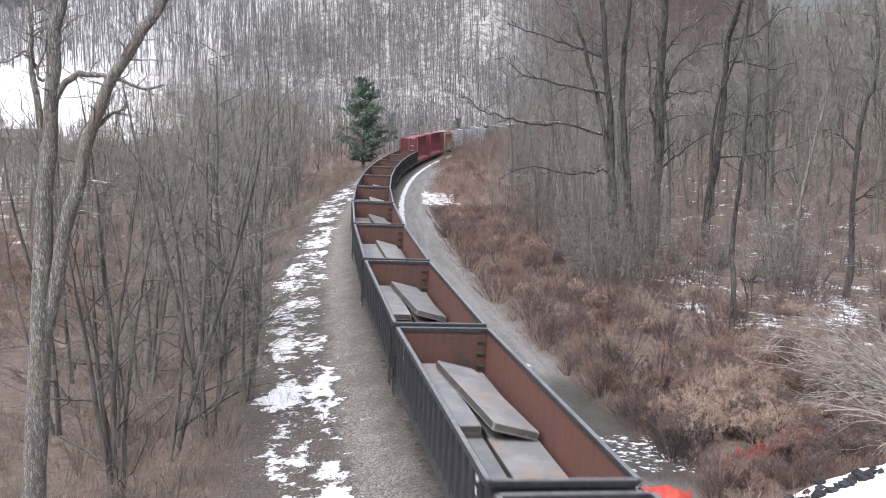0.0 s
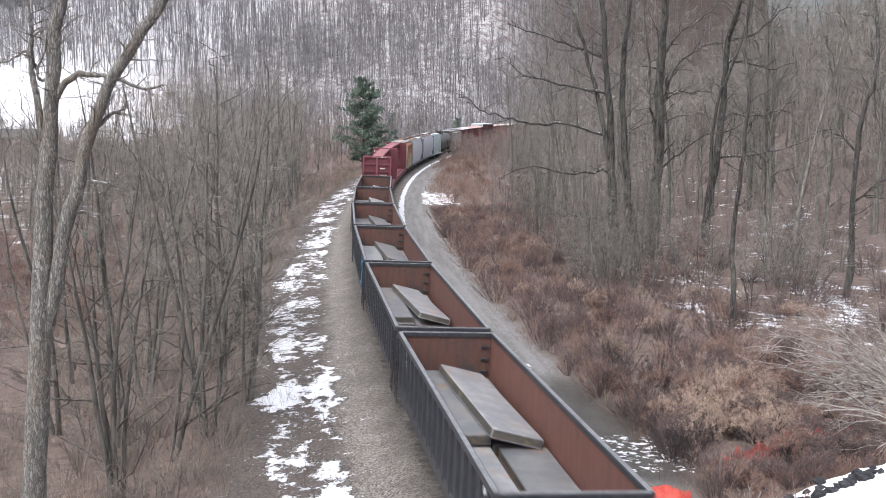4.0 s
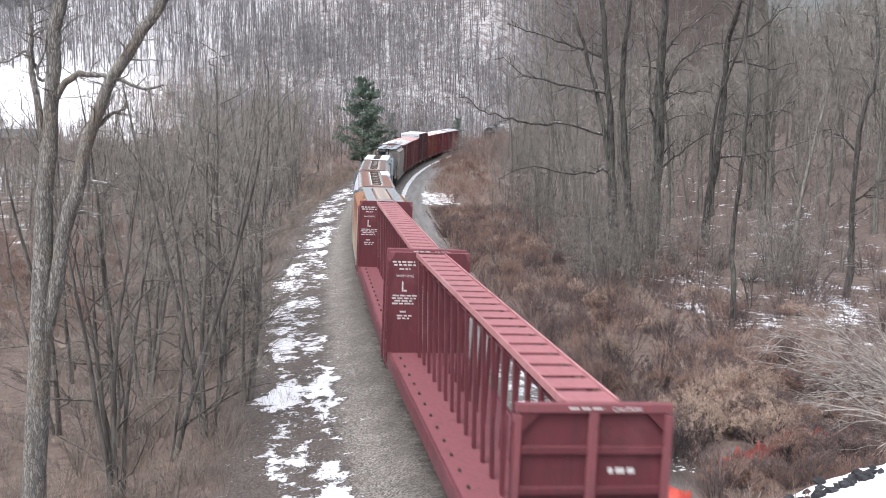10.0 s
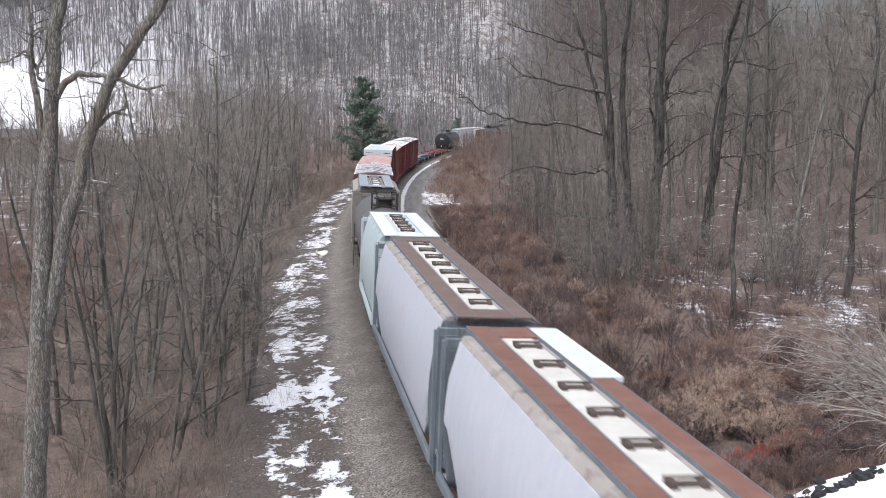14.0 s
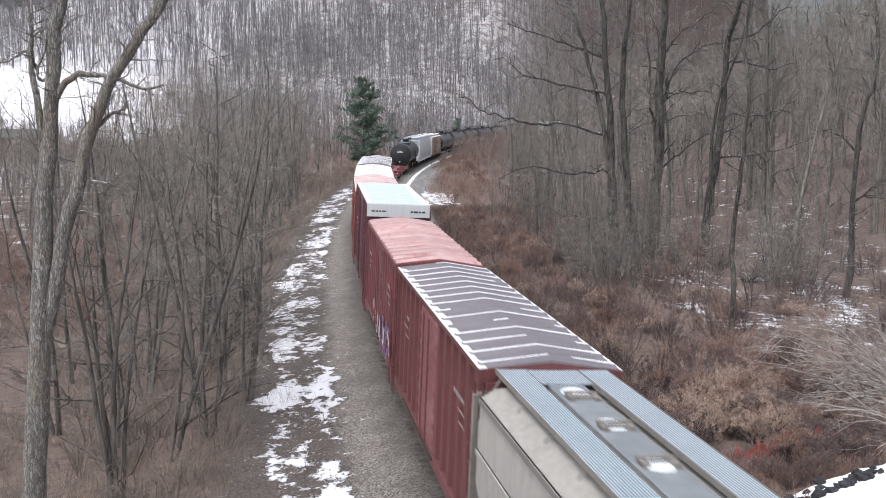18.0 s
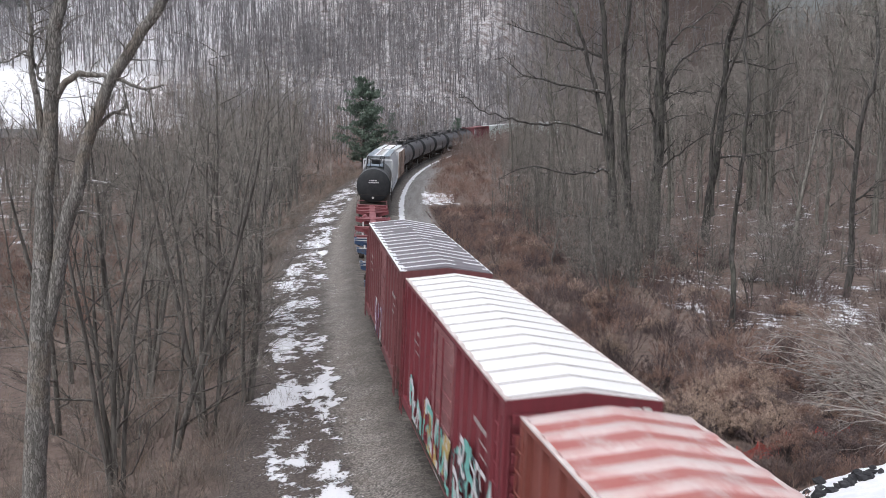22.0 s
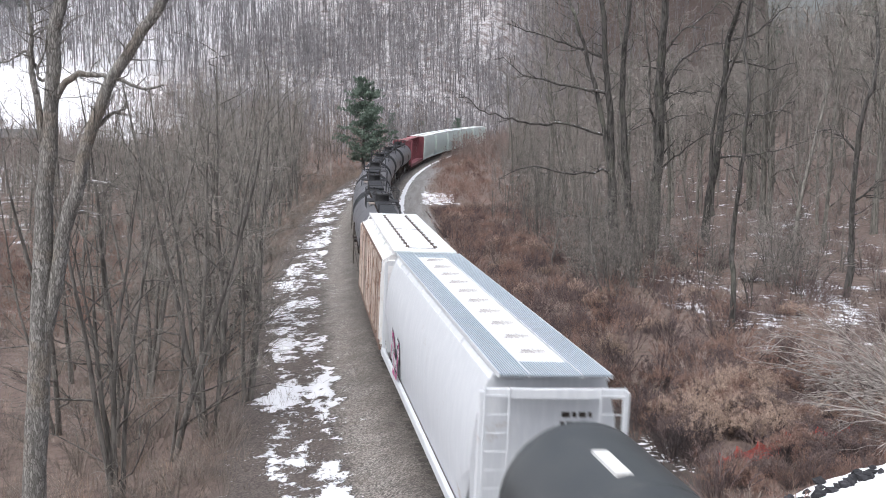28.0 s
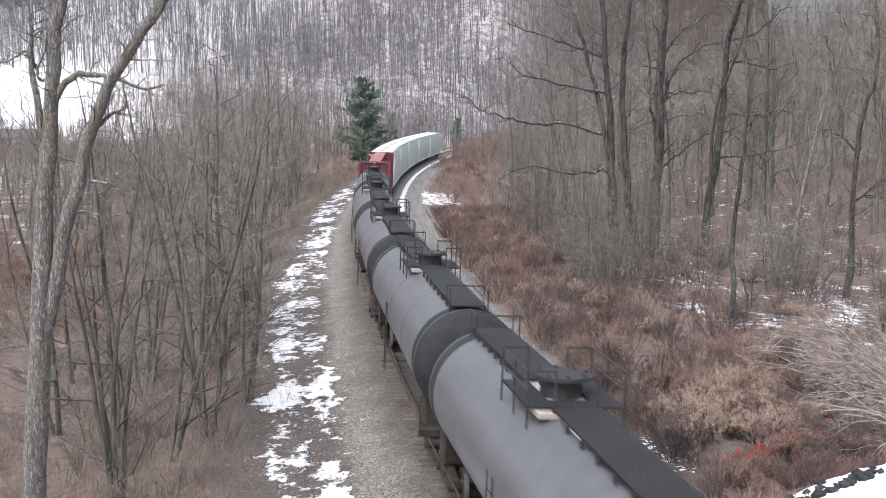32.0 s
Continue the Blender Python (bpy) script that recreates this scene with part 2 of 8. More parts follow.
    snow_l = k.math("MULTIPLY", snow_l, k.ramp(ow, -2.1, -2.8))
    bend_spot = k.math("MULTIPLY", k.math("MULTIPLY", k.ramp(ow, 4.2, 5.2), k.ramp(ow, 9.5, 7.5)), k.math("MULTIPLY", k.ramp(s, -25, -18), k.ramp(s, 4, -8)))
    oe = k.math("ADD", o, k.math("MULTIPLY", k.math("SUBTRACT", wob, 0.5), 0.7))
    edge = k.math("MULTIPLY", k.math("MULTIPLY", k.ramp(oe, 2.3, 2.5), k.ramp(oe, 3.0, 2.7)), k.ramp(s, -80, -55))
    snow_e = k.ramp(k.math("ADD", k.math("MULTIPLY", k.math("MAXIMUM", edge, k.math("MULTIPLY", bend_spot, 0.44)), 0.72), k.noise(uv, 1.1, 5, 0.65, (1, 0.5, 1))), 0.72, 0.82)
    near = k.math("MULTIPLY", k.math("MULTIPLY", k.ramp(ow, 2.2, 2.9), k.ramp(ow, 5.0, 4.2)), k.math("MULTIPLY", k.ramp(s, -90, -97), k.ramp(s, -113, -108)))
    foot = k.math("MULTIPLY", k.math("MULTIPLY", k.ramp(ow, 4.0, 4.6), k.ramp(ow, 7.0, 6.0)), k.math("MULTIPLY", k.ramp(s, -105.5, -107), k.ramp(s, -112, -110)))
    snow_n = k.ramp(k.math("ADD", k.math("MULTIPLY", near, 0.41), streaks), 0.9, 0.94)
    snow_n = k.math("MAXIMUM", snow_n, k.ramp(k.math("ADD", k.math("MULTIPLY", foot, 0.3), k.noise(at, 3.6, 6, 0.7)), 0.83, 0.86))
    wood = k.math("MULTIPLY", k.ramp(ow, 8, 15), k.ramp(ow, 60, 35))
    glade = k.math("MULTIPLY", k.math("MULTIPLY", k.ramp(s, -94, -86), k.ramp(s, -70, -77)), k.math("MULTIPLY", k.ramp(ow, 13, 15.5), k.ramp(ow, 32, 24)))
    snow_w = k.ramp(k.math("ADD", k.math("ADD", k.math("MULTIPLY", wood, 0.3), k.math("MULTIPLY", glade, 0.035)), k.math("ADD", k.math("MULTIPLY", streaks, 0.6), k.math("MULTIPLY", clump, 0.5))), 0.905, 0.945)
    far = k.math("ADD", k.ramp(s, 170, 300), k.ramp(ow, -120, -220))
    snow_f = k.ramp(k.math("ADD", k.math("MULTIPLY", far, 0.75), k.math("MULTIPLY", k.noise(at, 0.22, 9, 0.82), 0.75)), 1.13, 1.5)
    snow_f = k.math("MULTIPLY", k.math("MULTIPLY", snow_f, 0.9), k.math("MAXIMUM", k.ramp(ow, -9, -30), k.ramp(ow, 24, 60)))
    # the open field at the foot of the hill, and drifts on the flat
    place = k.t.nodes.new("ShaderNodeSeparateXYZ")
    k.link(at, place.inputs[0])
    side = k.math("ADD", place.outputs[0], k.math("MULTIPLY", place.outputs[1], 0.235))
    field = k.math("MULTIPLY", k.ramp(side, 4, -8), k.math("MULTIPLY", k.ramp(place.outputs[1], 335, 350), k.ramp(place.outputs[1], 474, 462)))
    drift = k.math("MULTIPLY", k.ramp(k.math("ADD", k.noise(at, 0.25, 7, 0.7), k.math("MULTIPLY", k.ramp(ow, -24, -90), 0.22)), 0.6, 0.68), k.math("MULTIPLY", k.ramp(ow, -14, -30), k.ramp(place.outputs[1], 250, 215)))
    # thin snow on the hill through which the leaf litter shows
    slope = k.math("MULTIPLY", k.ramp(place.outputs[1], 330, 385), k.ramp(k.math("SUBTRACT", place.outputs[0], k.math("MULTIPLY", place.outputs[1], 0.09)), 15, -35))
    snow_f = k.math("MAXIMUM", snow_f, k.math("MULTIPLY", k.math("MULTIPLY", slope, k.ramp(k.noise(at, 0.25, 9, 0.82), 0.38, 0.6)), 0.66))
    road = k.math("MULTIPLY", k.math("MULTIPLY", k.ramp(place.outputs[1], 232, 236), k.ramp(place.outputs[1], 262, 256)), k.math("MULTIPLY", k.ramp(place.outputs[0], -58, -66), k.ramp(k.noise(at, 0.5, 6, 0.7), 0.38, 0.46)))
    snow_f = k.math("MAXIMUM", k.math("MAXIMUM", snow_f, road), k.math("MAXIMUM", field, drift))
    snow = k.math("MAXIMUM", k.math("MAXIMUM", snow_l, snow_e), k.math("MAXIMUM", k.math("MAXIMUM", snow_n, snow_w), snow_f))
    white = k.mix(k.noise(at, 3, 3, 0.5), (0.8, 0.81, 0.86), (0.9, 0.9, 0.93))
    col = k.mix(snow, col, white)
    k.bump(k.math("ADD", k.math("MULTIPLY", vor.outputs["Distance"], k.math("MULTIPLY", bed, -0.25)), k.math("ADD", k.math("MULTIPLY", k.noise(at, 7, 5, 0.7), 0.7), k.math("MULTIPLY", snow, 0.5))), 0.9, 0.09)
    return k.done(col, 0.92)


def steps(rows):
    out = [rows[0][0]]
    for (a, d), (b, _) in zip(rows, rows[1:]):
        n = max(1, round((b - a) / d))
        out += [a + (b - a) * (i + 1) / n for i in range(n)]
    return out


def ground():
    ss = steps([(-420, 30), (-160, 3), (-142, 1.2), (-40, 2.0), (120, 4), (260, 12), (420, 24), (1300, 24)])
    oo = steps([(-900, 40), (-300, 20), (-100, 8), (-30, 2.2), (-12, 0.6), (-3, 0.3), (3, 0.6), (12, 1.5), (40, 4), (120, 14), (420, 40), (700, 40)])
    v, f, uv = [], [], []
    for s in ss:
        for o in oo:
            x, y, a = track(s, o)
            v.append((x, y, height(s, o)))
            uv.append((o, s))
    n = len(oo)
    for i in range(len(ss) - 1):
        for j in range(n - 1):
            f.append((i * n + j, i * n + j + 1, (i + 1) * n + j + 1, (i + 1) * n + j))
    ob = stuff("ground", v, f, ground_material(), "brown winter ground of dead grass, gravel, ballast and patches of old snow", "ground", "structure", True)
    layer = ob.data.uv_layers.new(name="plan")
    flat = np.array(uv, np.float32)[np.array([l.vertex_index for l in ob.data.loops])]
    layer.data.foreach_set("uv", flat.ravel())


ground()

# ---- track ----
M_TIE = plain("weathered_tie", (0.075, 0.065, 0.058), (0.18, 0.16, 0.145), 5, 0.9, 0, 0.01, 30, (1, 6, 6), vary=0.45)
M_RAIL_TOP = plain("polished_rail", (0.32, 0.31, 0.3), (0.42, 0.41, 0.4), 4, 0.35, 0.9)
M_RAIL_SIDE = plain("rusty_rail", (0.1, 0.05, 0.032), (0.17, 0.1, 0.07), 5, 0.85)


def rail_track():
    rail = thing("railway_track", "single curved railway track on grey stone ballast", "track", "", "structure")
    c, sn = math.cos(radians(CANT)), math.sin(radians(CANT))

    def line(o, profile, name, material):
        rings = []
        for s in steps([(-230, 6), (300, 6), (340, 20), (900, 20)]):
            x, y, a = track(s)
            ring = []
            for px, pz in profile:
                q = (o + px) * c + pz * sn
                z = -(o + px) * sn + pz * c
                ring.append((x + q * math.cos(a), y - q * math.sin(a), z))
            rings.append(ring)
        part(name, Geo().loft(rings), material, rail)

    for o in (-0.755, 0.755):
        line(o, [(0.07, -0.17), (0.07, -0.155), (0.012, -0.13), (0.012, -0.045), (0.036, -0.035), (0.036, -0.004), (-0.036, -0.004), (-0.036, -0.035), (-0.012, -0.045), (-0.012, -0.13), (-0.07, -0.155), (-0.07, -0.17)][::-1], "rail", M_RAIL_SIDE)
        line(o, [(0.034, -0.003), (0.028, 0.001), (-0.028, 0.001), (-0.034, -0.003)][::-1], "rail_head", M_RAIL_TOP)
    tie = Geo().slab(-1.3, 1.3, -0.115, 0.115, -0.34, -0.168, 0.012).mesh("tie", M_TIE)
    plate = Geo().box(-0.1, 0.1, -0.09, 0.09, -0.17, -0.152)
    rng = random.Random(4)
    s = -126.0
    rest_v, rest_f = [], []
    count = 0
    while s < 240:
        x, y, a = track(s, rng.uniform(-0.06, 0.06))
        m = Matrix.Translation((x, y, rng.uniform(-0.015, 0.01))) @ Matrix.Rotation(-a + rng.uniform(-0.015, 0.015), 4, "Z") @ Matrix.Rotation(radians(CANT), 4, "Y")
        if count < 290:
            ob = new("tie", tie)
            ob.parent = rail
            ob.matrix_local = m
        else:
            n = len(rest_v)
            rest_v += [tuple(m @ p.co) for p in tie.vertices]
            rest_f += [tuple(n + i for i in p.vertices) for p in tie.polygons]
        count += 1
        s += 0.56 + rng.uniform(-0.03, 0.03)
    g = Geo()
    g.v, g.f = rest_v, rest_f
    tagged(part("far_ties", g, M_TIE, rail), kind="stuff")


rail_track()
# ---- rolling stock ----
M_BLACK = painted("gondola_black", (0.022, 0.024, 0.03), (0.05, 0.05, 0.055), (0.09, 0.055, 0.04), 0.3, 0.5)
M_LINING = painted("rusty_lining", (0.14, 0.058, 0.043), (0.108, 0.049, 0.038), (0.065, 0.045, 0.04), 0.35, 0.8, vary=0.15)
M_ENDWALL = painted("sooty_end_lining", (0.125, 0.058, 0.044), (0.075, 0.05, 0.043), (0.05, 0.045, 0.047), 0.55, 0.75)
M_RIM = plain("worn_top_chord", (0.17, 0.17, 0.18), (0.34, 0.34, 0.35), 6, 0.55, 0.3)
M_FLOOR = plain("rusty_floor", (0.06, 0.04, 0.03), (0.13, 0.08, 0.055), 3, 0.9)
M_TRUCK = plain("grimy_cast_iron", (0.03, 0.024, 0.02), (0.075, 0.06, 0.05), 6, 0.85, 0.2)
M_TANPLATE = plain("pale_weathered_plate", (0.3, 0.24, 0.2), (0.55, 0.5, 0.47), 2, 0.7)
M_MARK_DIM = plain("faded_lettering_paint", (0.3, 0.27, 0.26), (0.42, 0.39, 0.38), 9, 0.7)
M_DARK_IRON = plain("sooty_iron", (0.022, 0.022, 0.025), (0.05, 0.05, 0.053), 6, 0.7)
M_WHEEL = plain("wheel_steel", (0.07, 0.05, 0.04), (0.16, 0.13, 0.11), 7, 0.6, 0.6)
M_TREAD = plain("bright_wheel_tread", (0.5, 0.5, 0.5), (0.62, 0.62, 0.62), 7, 0.3, 0.9)
M_MARK = plain("white_marking_paint", (0.6, 0.6, 0.6), (0.75, 0.74, 0.72), 9, 0.7)
M_SNOWY_LID = plain("frosted_hatch_clamp", (0.34, 0.32, 0.315), (0.7, 0.69, 0.69), 5, 0.75)
M_CLAMP = plain("rusty_hatch_clamp", (0.06, 0.045, 0.04), (0.12, 0.09, 0.078), 6, 0.8)
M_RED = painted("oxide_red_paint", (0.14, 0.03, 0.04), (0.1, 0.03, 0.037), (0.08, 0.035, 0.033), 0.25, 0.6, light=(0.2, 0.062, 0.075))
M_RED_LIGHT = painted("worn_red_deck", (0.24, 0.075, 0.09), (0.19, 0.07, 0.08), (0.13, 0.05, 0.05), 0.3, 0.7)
# Plate red lightened to stand for sky reflected on the car's top.
M_RED_PLATE = painted("sky_sheen_red_plate", (0.4, 0.15, 0.165), (0.33, 0.125, 0.135), (0.22, 0.085, 0.085), 0.25, 0.42, light=(0.47, 0.23, 0.24))
M_RED_RIM = painted("pale_red_rim", (0.46, 0.21, 0.22), (0.36, 0.14, 0.15), (0.26, 0.11, 0.11), 0.3, 0.45, light=(0.55, 0.33, 0.34))
M_SNOW = plain("old_snow", (0.78, 0.8, 0.84), (0.9, 0.9, 0.92), 3, 0.8, 0, 0.01, 20)


def grating_material(name, c1, c2, slot=0.35, relief=0.8, metal=0.3):
    """Open steel walkway: bars that run along it with dark slots between."""
    k = Nodes(name)
    at = k.coords()
    w = k.t.nodes.new("ShaderNodeTexWave")
    w.wave_type, w.bands_direction = "BANDS", "X"
    w.inputs["Scale"].default_value, w.inputs["Distortion"].default_value = 6.0, 0.0
    k.link(at, w.inputs["Vector"])
    col = k.mix(k.ramp(w.outputs["Fac"], 0.25, 0.6), tuple(slot * c for c in c1), k.mix(k.noise(at, 2.0, 4, 0.6), c1, c2))
    k.bump(w.outputs["Fac"], relief, 0.02)
    return k.done(col, 0.6, metal)


M_GRATING = grating_material("galvanised_grating", (0.36, 0.38, 0.4), (0.5, 0.51, 0.53), 0.62, 0.4)
M_GRATING_PALE = grating_material("pale_snowy_grating", (0.72, 0.775, 0.79), (0.82, 0.85, 0.85), 0.95, 0.1, 0.0)
M_GRATING_DARK = grating_material("dark_grating", (0.035, 0.035, 0.04), (0.075, 0.075, 0.08))


def bars(g, rng, x0, x1, z0, z1, rows, y, face=-1):
    """Rows of lettering that cannot be read, as bars on an end wall."""
    h = (z1 - z0) / rows
    for r in range(rows):
        x = x0 + rng.uniform(0, 0.15) * (x1 - x0)
        end = x1 - rng.uniform(0, 0.25) * (x1 - x0)
        zc = z1 - (r + 0.5) * h
        while x < end:
            w = min(rng.uniform(0.08, 0.22), end - x)
            g.box(x, x + w, min(y, y + face * 0.006), max(y, y + face * 0.006), zc - 0.27 * h, zc + 0.27 * h)
            x += w + 0.05


def truck_meshes():
    frame = Geo()
    prof = [(-1.25, 0.5), (-0.98, 0.36), (-0.5, 0.22), (0.5, 0.22), (0.98, 0.36), (1.25, 0.5), (1.25, 0.66), (0.75, 0.72), (0.42, 0.8), (-0.42, 0.8), (-0.75, 0.72), (-1.25, 0.66)]
    n = len(prof)
    frame.loft([[(-0.09, y, z) for y, z in prof], [(0.09, y, z) for y, z in prof]])
    for y in (-0.89, 0.89):
        frame.rod((-0.16, y, 0.47), (0.16, y, 0.47), 0.15, 10)
    for y in (-0.2, 0, 0.2):
        frame.rod((0.0, y, 0.25), (0.0, y, 0.55), 0.075, 8)
    axle = Geo().rod((-1.05, 0, 0), (1.05, 0, 0), 0.085, 8)
    wheel = Geo()
    rings = []
    for x, r in ((-0.07, 0.2), (-0.07, 0.4), (-0.065, 0.46), (0.05, 0.45), (0.06, 0.39), (0.02, 0.33), (0.02, 0.2), (0.08, 0.17), (0.08, 0.02)):
        rings.append([(x, r * c, r * s) for c, s in RING[20]])
    wheel.loft(rings)
    tread = Geo()
    tread.loft([[(x, r * c, r * s) for c, s in RING[20]] for x, r in ((-0.066, 0.461), (0.05, 0.455))], cap=False)
    bolster = Geo().slab(-1.15, 1.15, -0.2, 0.2, 0.5, 0.78, 0.03)
    return [frame.mesh("side_frame", M_TRUCK), axle.mesh("axle", M_TRUCK), wheel.mesh("wheel", M_WHEEL), bolster.mesh("truck", M_TRUCK), tread.mesh("tread", M_TREAD)]


TRUCK = truck_meshes()
COUPLER = Geo().slab(-0.1, 0.1, -0.95, 0.1, 0.72, 0.95, 0.02).slab(-0.17, 0.17, -1.05, -0.72, 0.68, 1.0, 0.04).mesh("coupler", M_TRUCK)


def trucks(car, half, coupler_at, where=None):
    for y in where or (-half, half):
        t = placed("truck", TRUCK[3], car, 0, y, 0)
        for x in (-0.99, 0.99):
            placed("side_frame", TRUCK[0], t, x, 0, 0)
        for d in (-0.89, 0.89):
            placed("axle", TRUCK[1], t, 0, d, 0.46)
            placed("wheel", TRUCK[2], t, 0.76, d, 0.46)
            placed("wheel", TRUCK[2], t, -0.76, d, 0.46, math.pi)
            placed("tread", TRUCK[4], t, 0.76, d, 0.46)
            placed("tread", TRUCK[4], t, -0.76, d, 0.46, math.pi)
    placed("coupler", COUPLER, car, 0, -coupler_at, 0)
    placed("coupler", COUPLER, car, 0, coupler_at, 0, math.pi)


def ladder(g, x, y, z0, z1, w=0.45, along="y", step=0.38, r=0.013):
    """Two rails and rungs; along: the way that the rungs run."""
    if along == "y":
        g.rod((x, y, z0), (x, y, z1), r * 1.4, 4).rod((x, y + w, z0), (x, y + w, z1), r * 1.4, 4)
    else:
        g.rod((x, y, z0), (x, y, z1), r * 1.4, 4).rod((x + w, y, z0), (x + w, y, z1), r * 1.4, 4)
    z = z0 + 0.15
    while z < z1:
        g.rod((x, y, z), (x, y + w, z) if along == "y" else (x + w, y, z), r, 4)
        z += step
    return g


# -- gondola --
def gondola(length=15.95):
    car = thing("gondola_car", "black open gondola car with a rusty inside, carrying steel slabs", "railway car", "gondolas of the train")
    h, top, fl = length / 2, 2.75, 1.12
    part("floor", Geo().box(-1.44, 1.44, -h + 0.05, h - 0.05, fl - 0.12, fl), M_FLOOR, car, "rusty steel floor")
    stake = Geo()
    stake.loft([[(0.0, -0.09, 1.0), (0.0, 0.09, 1.0), (0.085, 0.05, 1.06), (0.085, -0.05, 1.06)], [(0.0, -0.09, 2.62), (0.0, 0.09, 2.62), (0.085, 0.05, 2.58), (0.085, -0.05, 2.58)]])
    stake = stake.mesh("stake", M_BLACK)
    for side in (-1, 1):
        wall = part("side_wall", Geo().box(*sorted((side * 1.46, side * 1.475)), -h + 0.04, h - 0.04, fl - 0.15, top - 0.06), M_BLACK, car)
        part("lining", Geo().box(*sorted((side * 1.44, side * 1.456)), -h + 0.06, h - 0.06, fl, top - 0.11), M_LINING, wall, "rust-brown inner side")
        part("top_chord", Geo().slab(*sorted((side * 1.42, side * 1.575)), -h, h, top - 0.13, top, 0.02), M_BLACK, wall)
        part("worn_edge", Geo().box(*sorted((side * 1.445, side * 1.552)), -h + 0.03, h - 0.03, top, top + 0.006), M_RIM, wall, "scraped bright top edge")
        part("side_sill", Geo().slab(*sorted((side * 1.44, side * 1.53)), -h + 0.3, h - 0.3, fl - 0.32, fl + 0.02, 0.02), M_BLACK, wall)
        n = 17
        for i in range(n):
            ob = placed("stake", stake, wall, side * 1.475, -h + 0.55 + i * (length - 1.1) / (n - 1), 0, 0 if side > 0 else math.pi)
        for y in (-h + 0.08, h - 0.53):
            part("ladder", ladder(Geo(), side * 1.6, y, 0.6, top - 0.2), M_BLACK, wall)
        g = Geo()
        rng = random.Random(3)
        for y in (-h + 1.0, h - 2.2):
            for i in range(3):
                g.box(*sorted((side * 1.476, side * 1.482)), y + 0.1, y + 0.1 + rng.uniform(0.25, 0.55), 2.3 - i * 0.28, 2.45 - i * 0.28)
        part("lettering", g, M_MARK, wall)
    for end in (-1, 1):
        y = end * h
        e = part("end_wall", Geo().box(-1.46, 1.46, *sorted((y, y - end * 0.03)), fl - 0.2, top - 0.06), M_BLACK, car)
        part("end_lining", Geo().box(-1.435, 1.435, *sorted((y - end * 0.034, y - end * 0.045)), fl, top - 0.11), M_ENDWALL, e, "sooty and rusty inner end")
        part("end_chord", Geo().slab(-1.5, 1.5, *sorted((y + end * 0.09, y - end * 0.08)), top - 0.13, top + 0.004, 0.02), M_BLACK, e)
        part("worn_edge", Geo().box(-1.44, 1.44, *sorted((y + end * 0.055, y - end * 0.055)), top + 0.004, top + 0.009), M_RIM, e)
        for z in (1.3, 1.75, 2.2):
            part("end_rib", Geo().slab(-1.44, 1.44, *sorted((y, y + end * 0.1)), z - 0.09, z + 0.09, 0.03), M_BLACK, e)
        for z in (1.5, 1.9, 2.3):
            part("lashing_ring", Geo().slab(1.12, 1.36, *sorted((y - end * 0.04, y - end * 0.09)), z - 0.05, z + 0.05, 0.015), M_BLACK, e)
        part("end_sill", Geo().slab(-1.4, 1.4, *sorted((y + end * 0.05, y - end * 0.25)), 0.72, fl - 0.12, 0.02), M_BLACK, e)
    part("centre_sill", Geo().slab(-0.25, 0.25, -h + 0.1, h - 0.1, 0.7, fl - 0.12, 0.02), M_TRUCK, car)
    trucks(car, h - 1.9, h + 0.1)
    return car


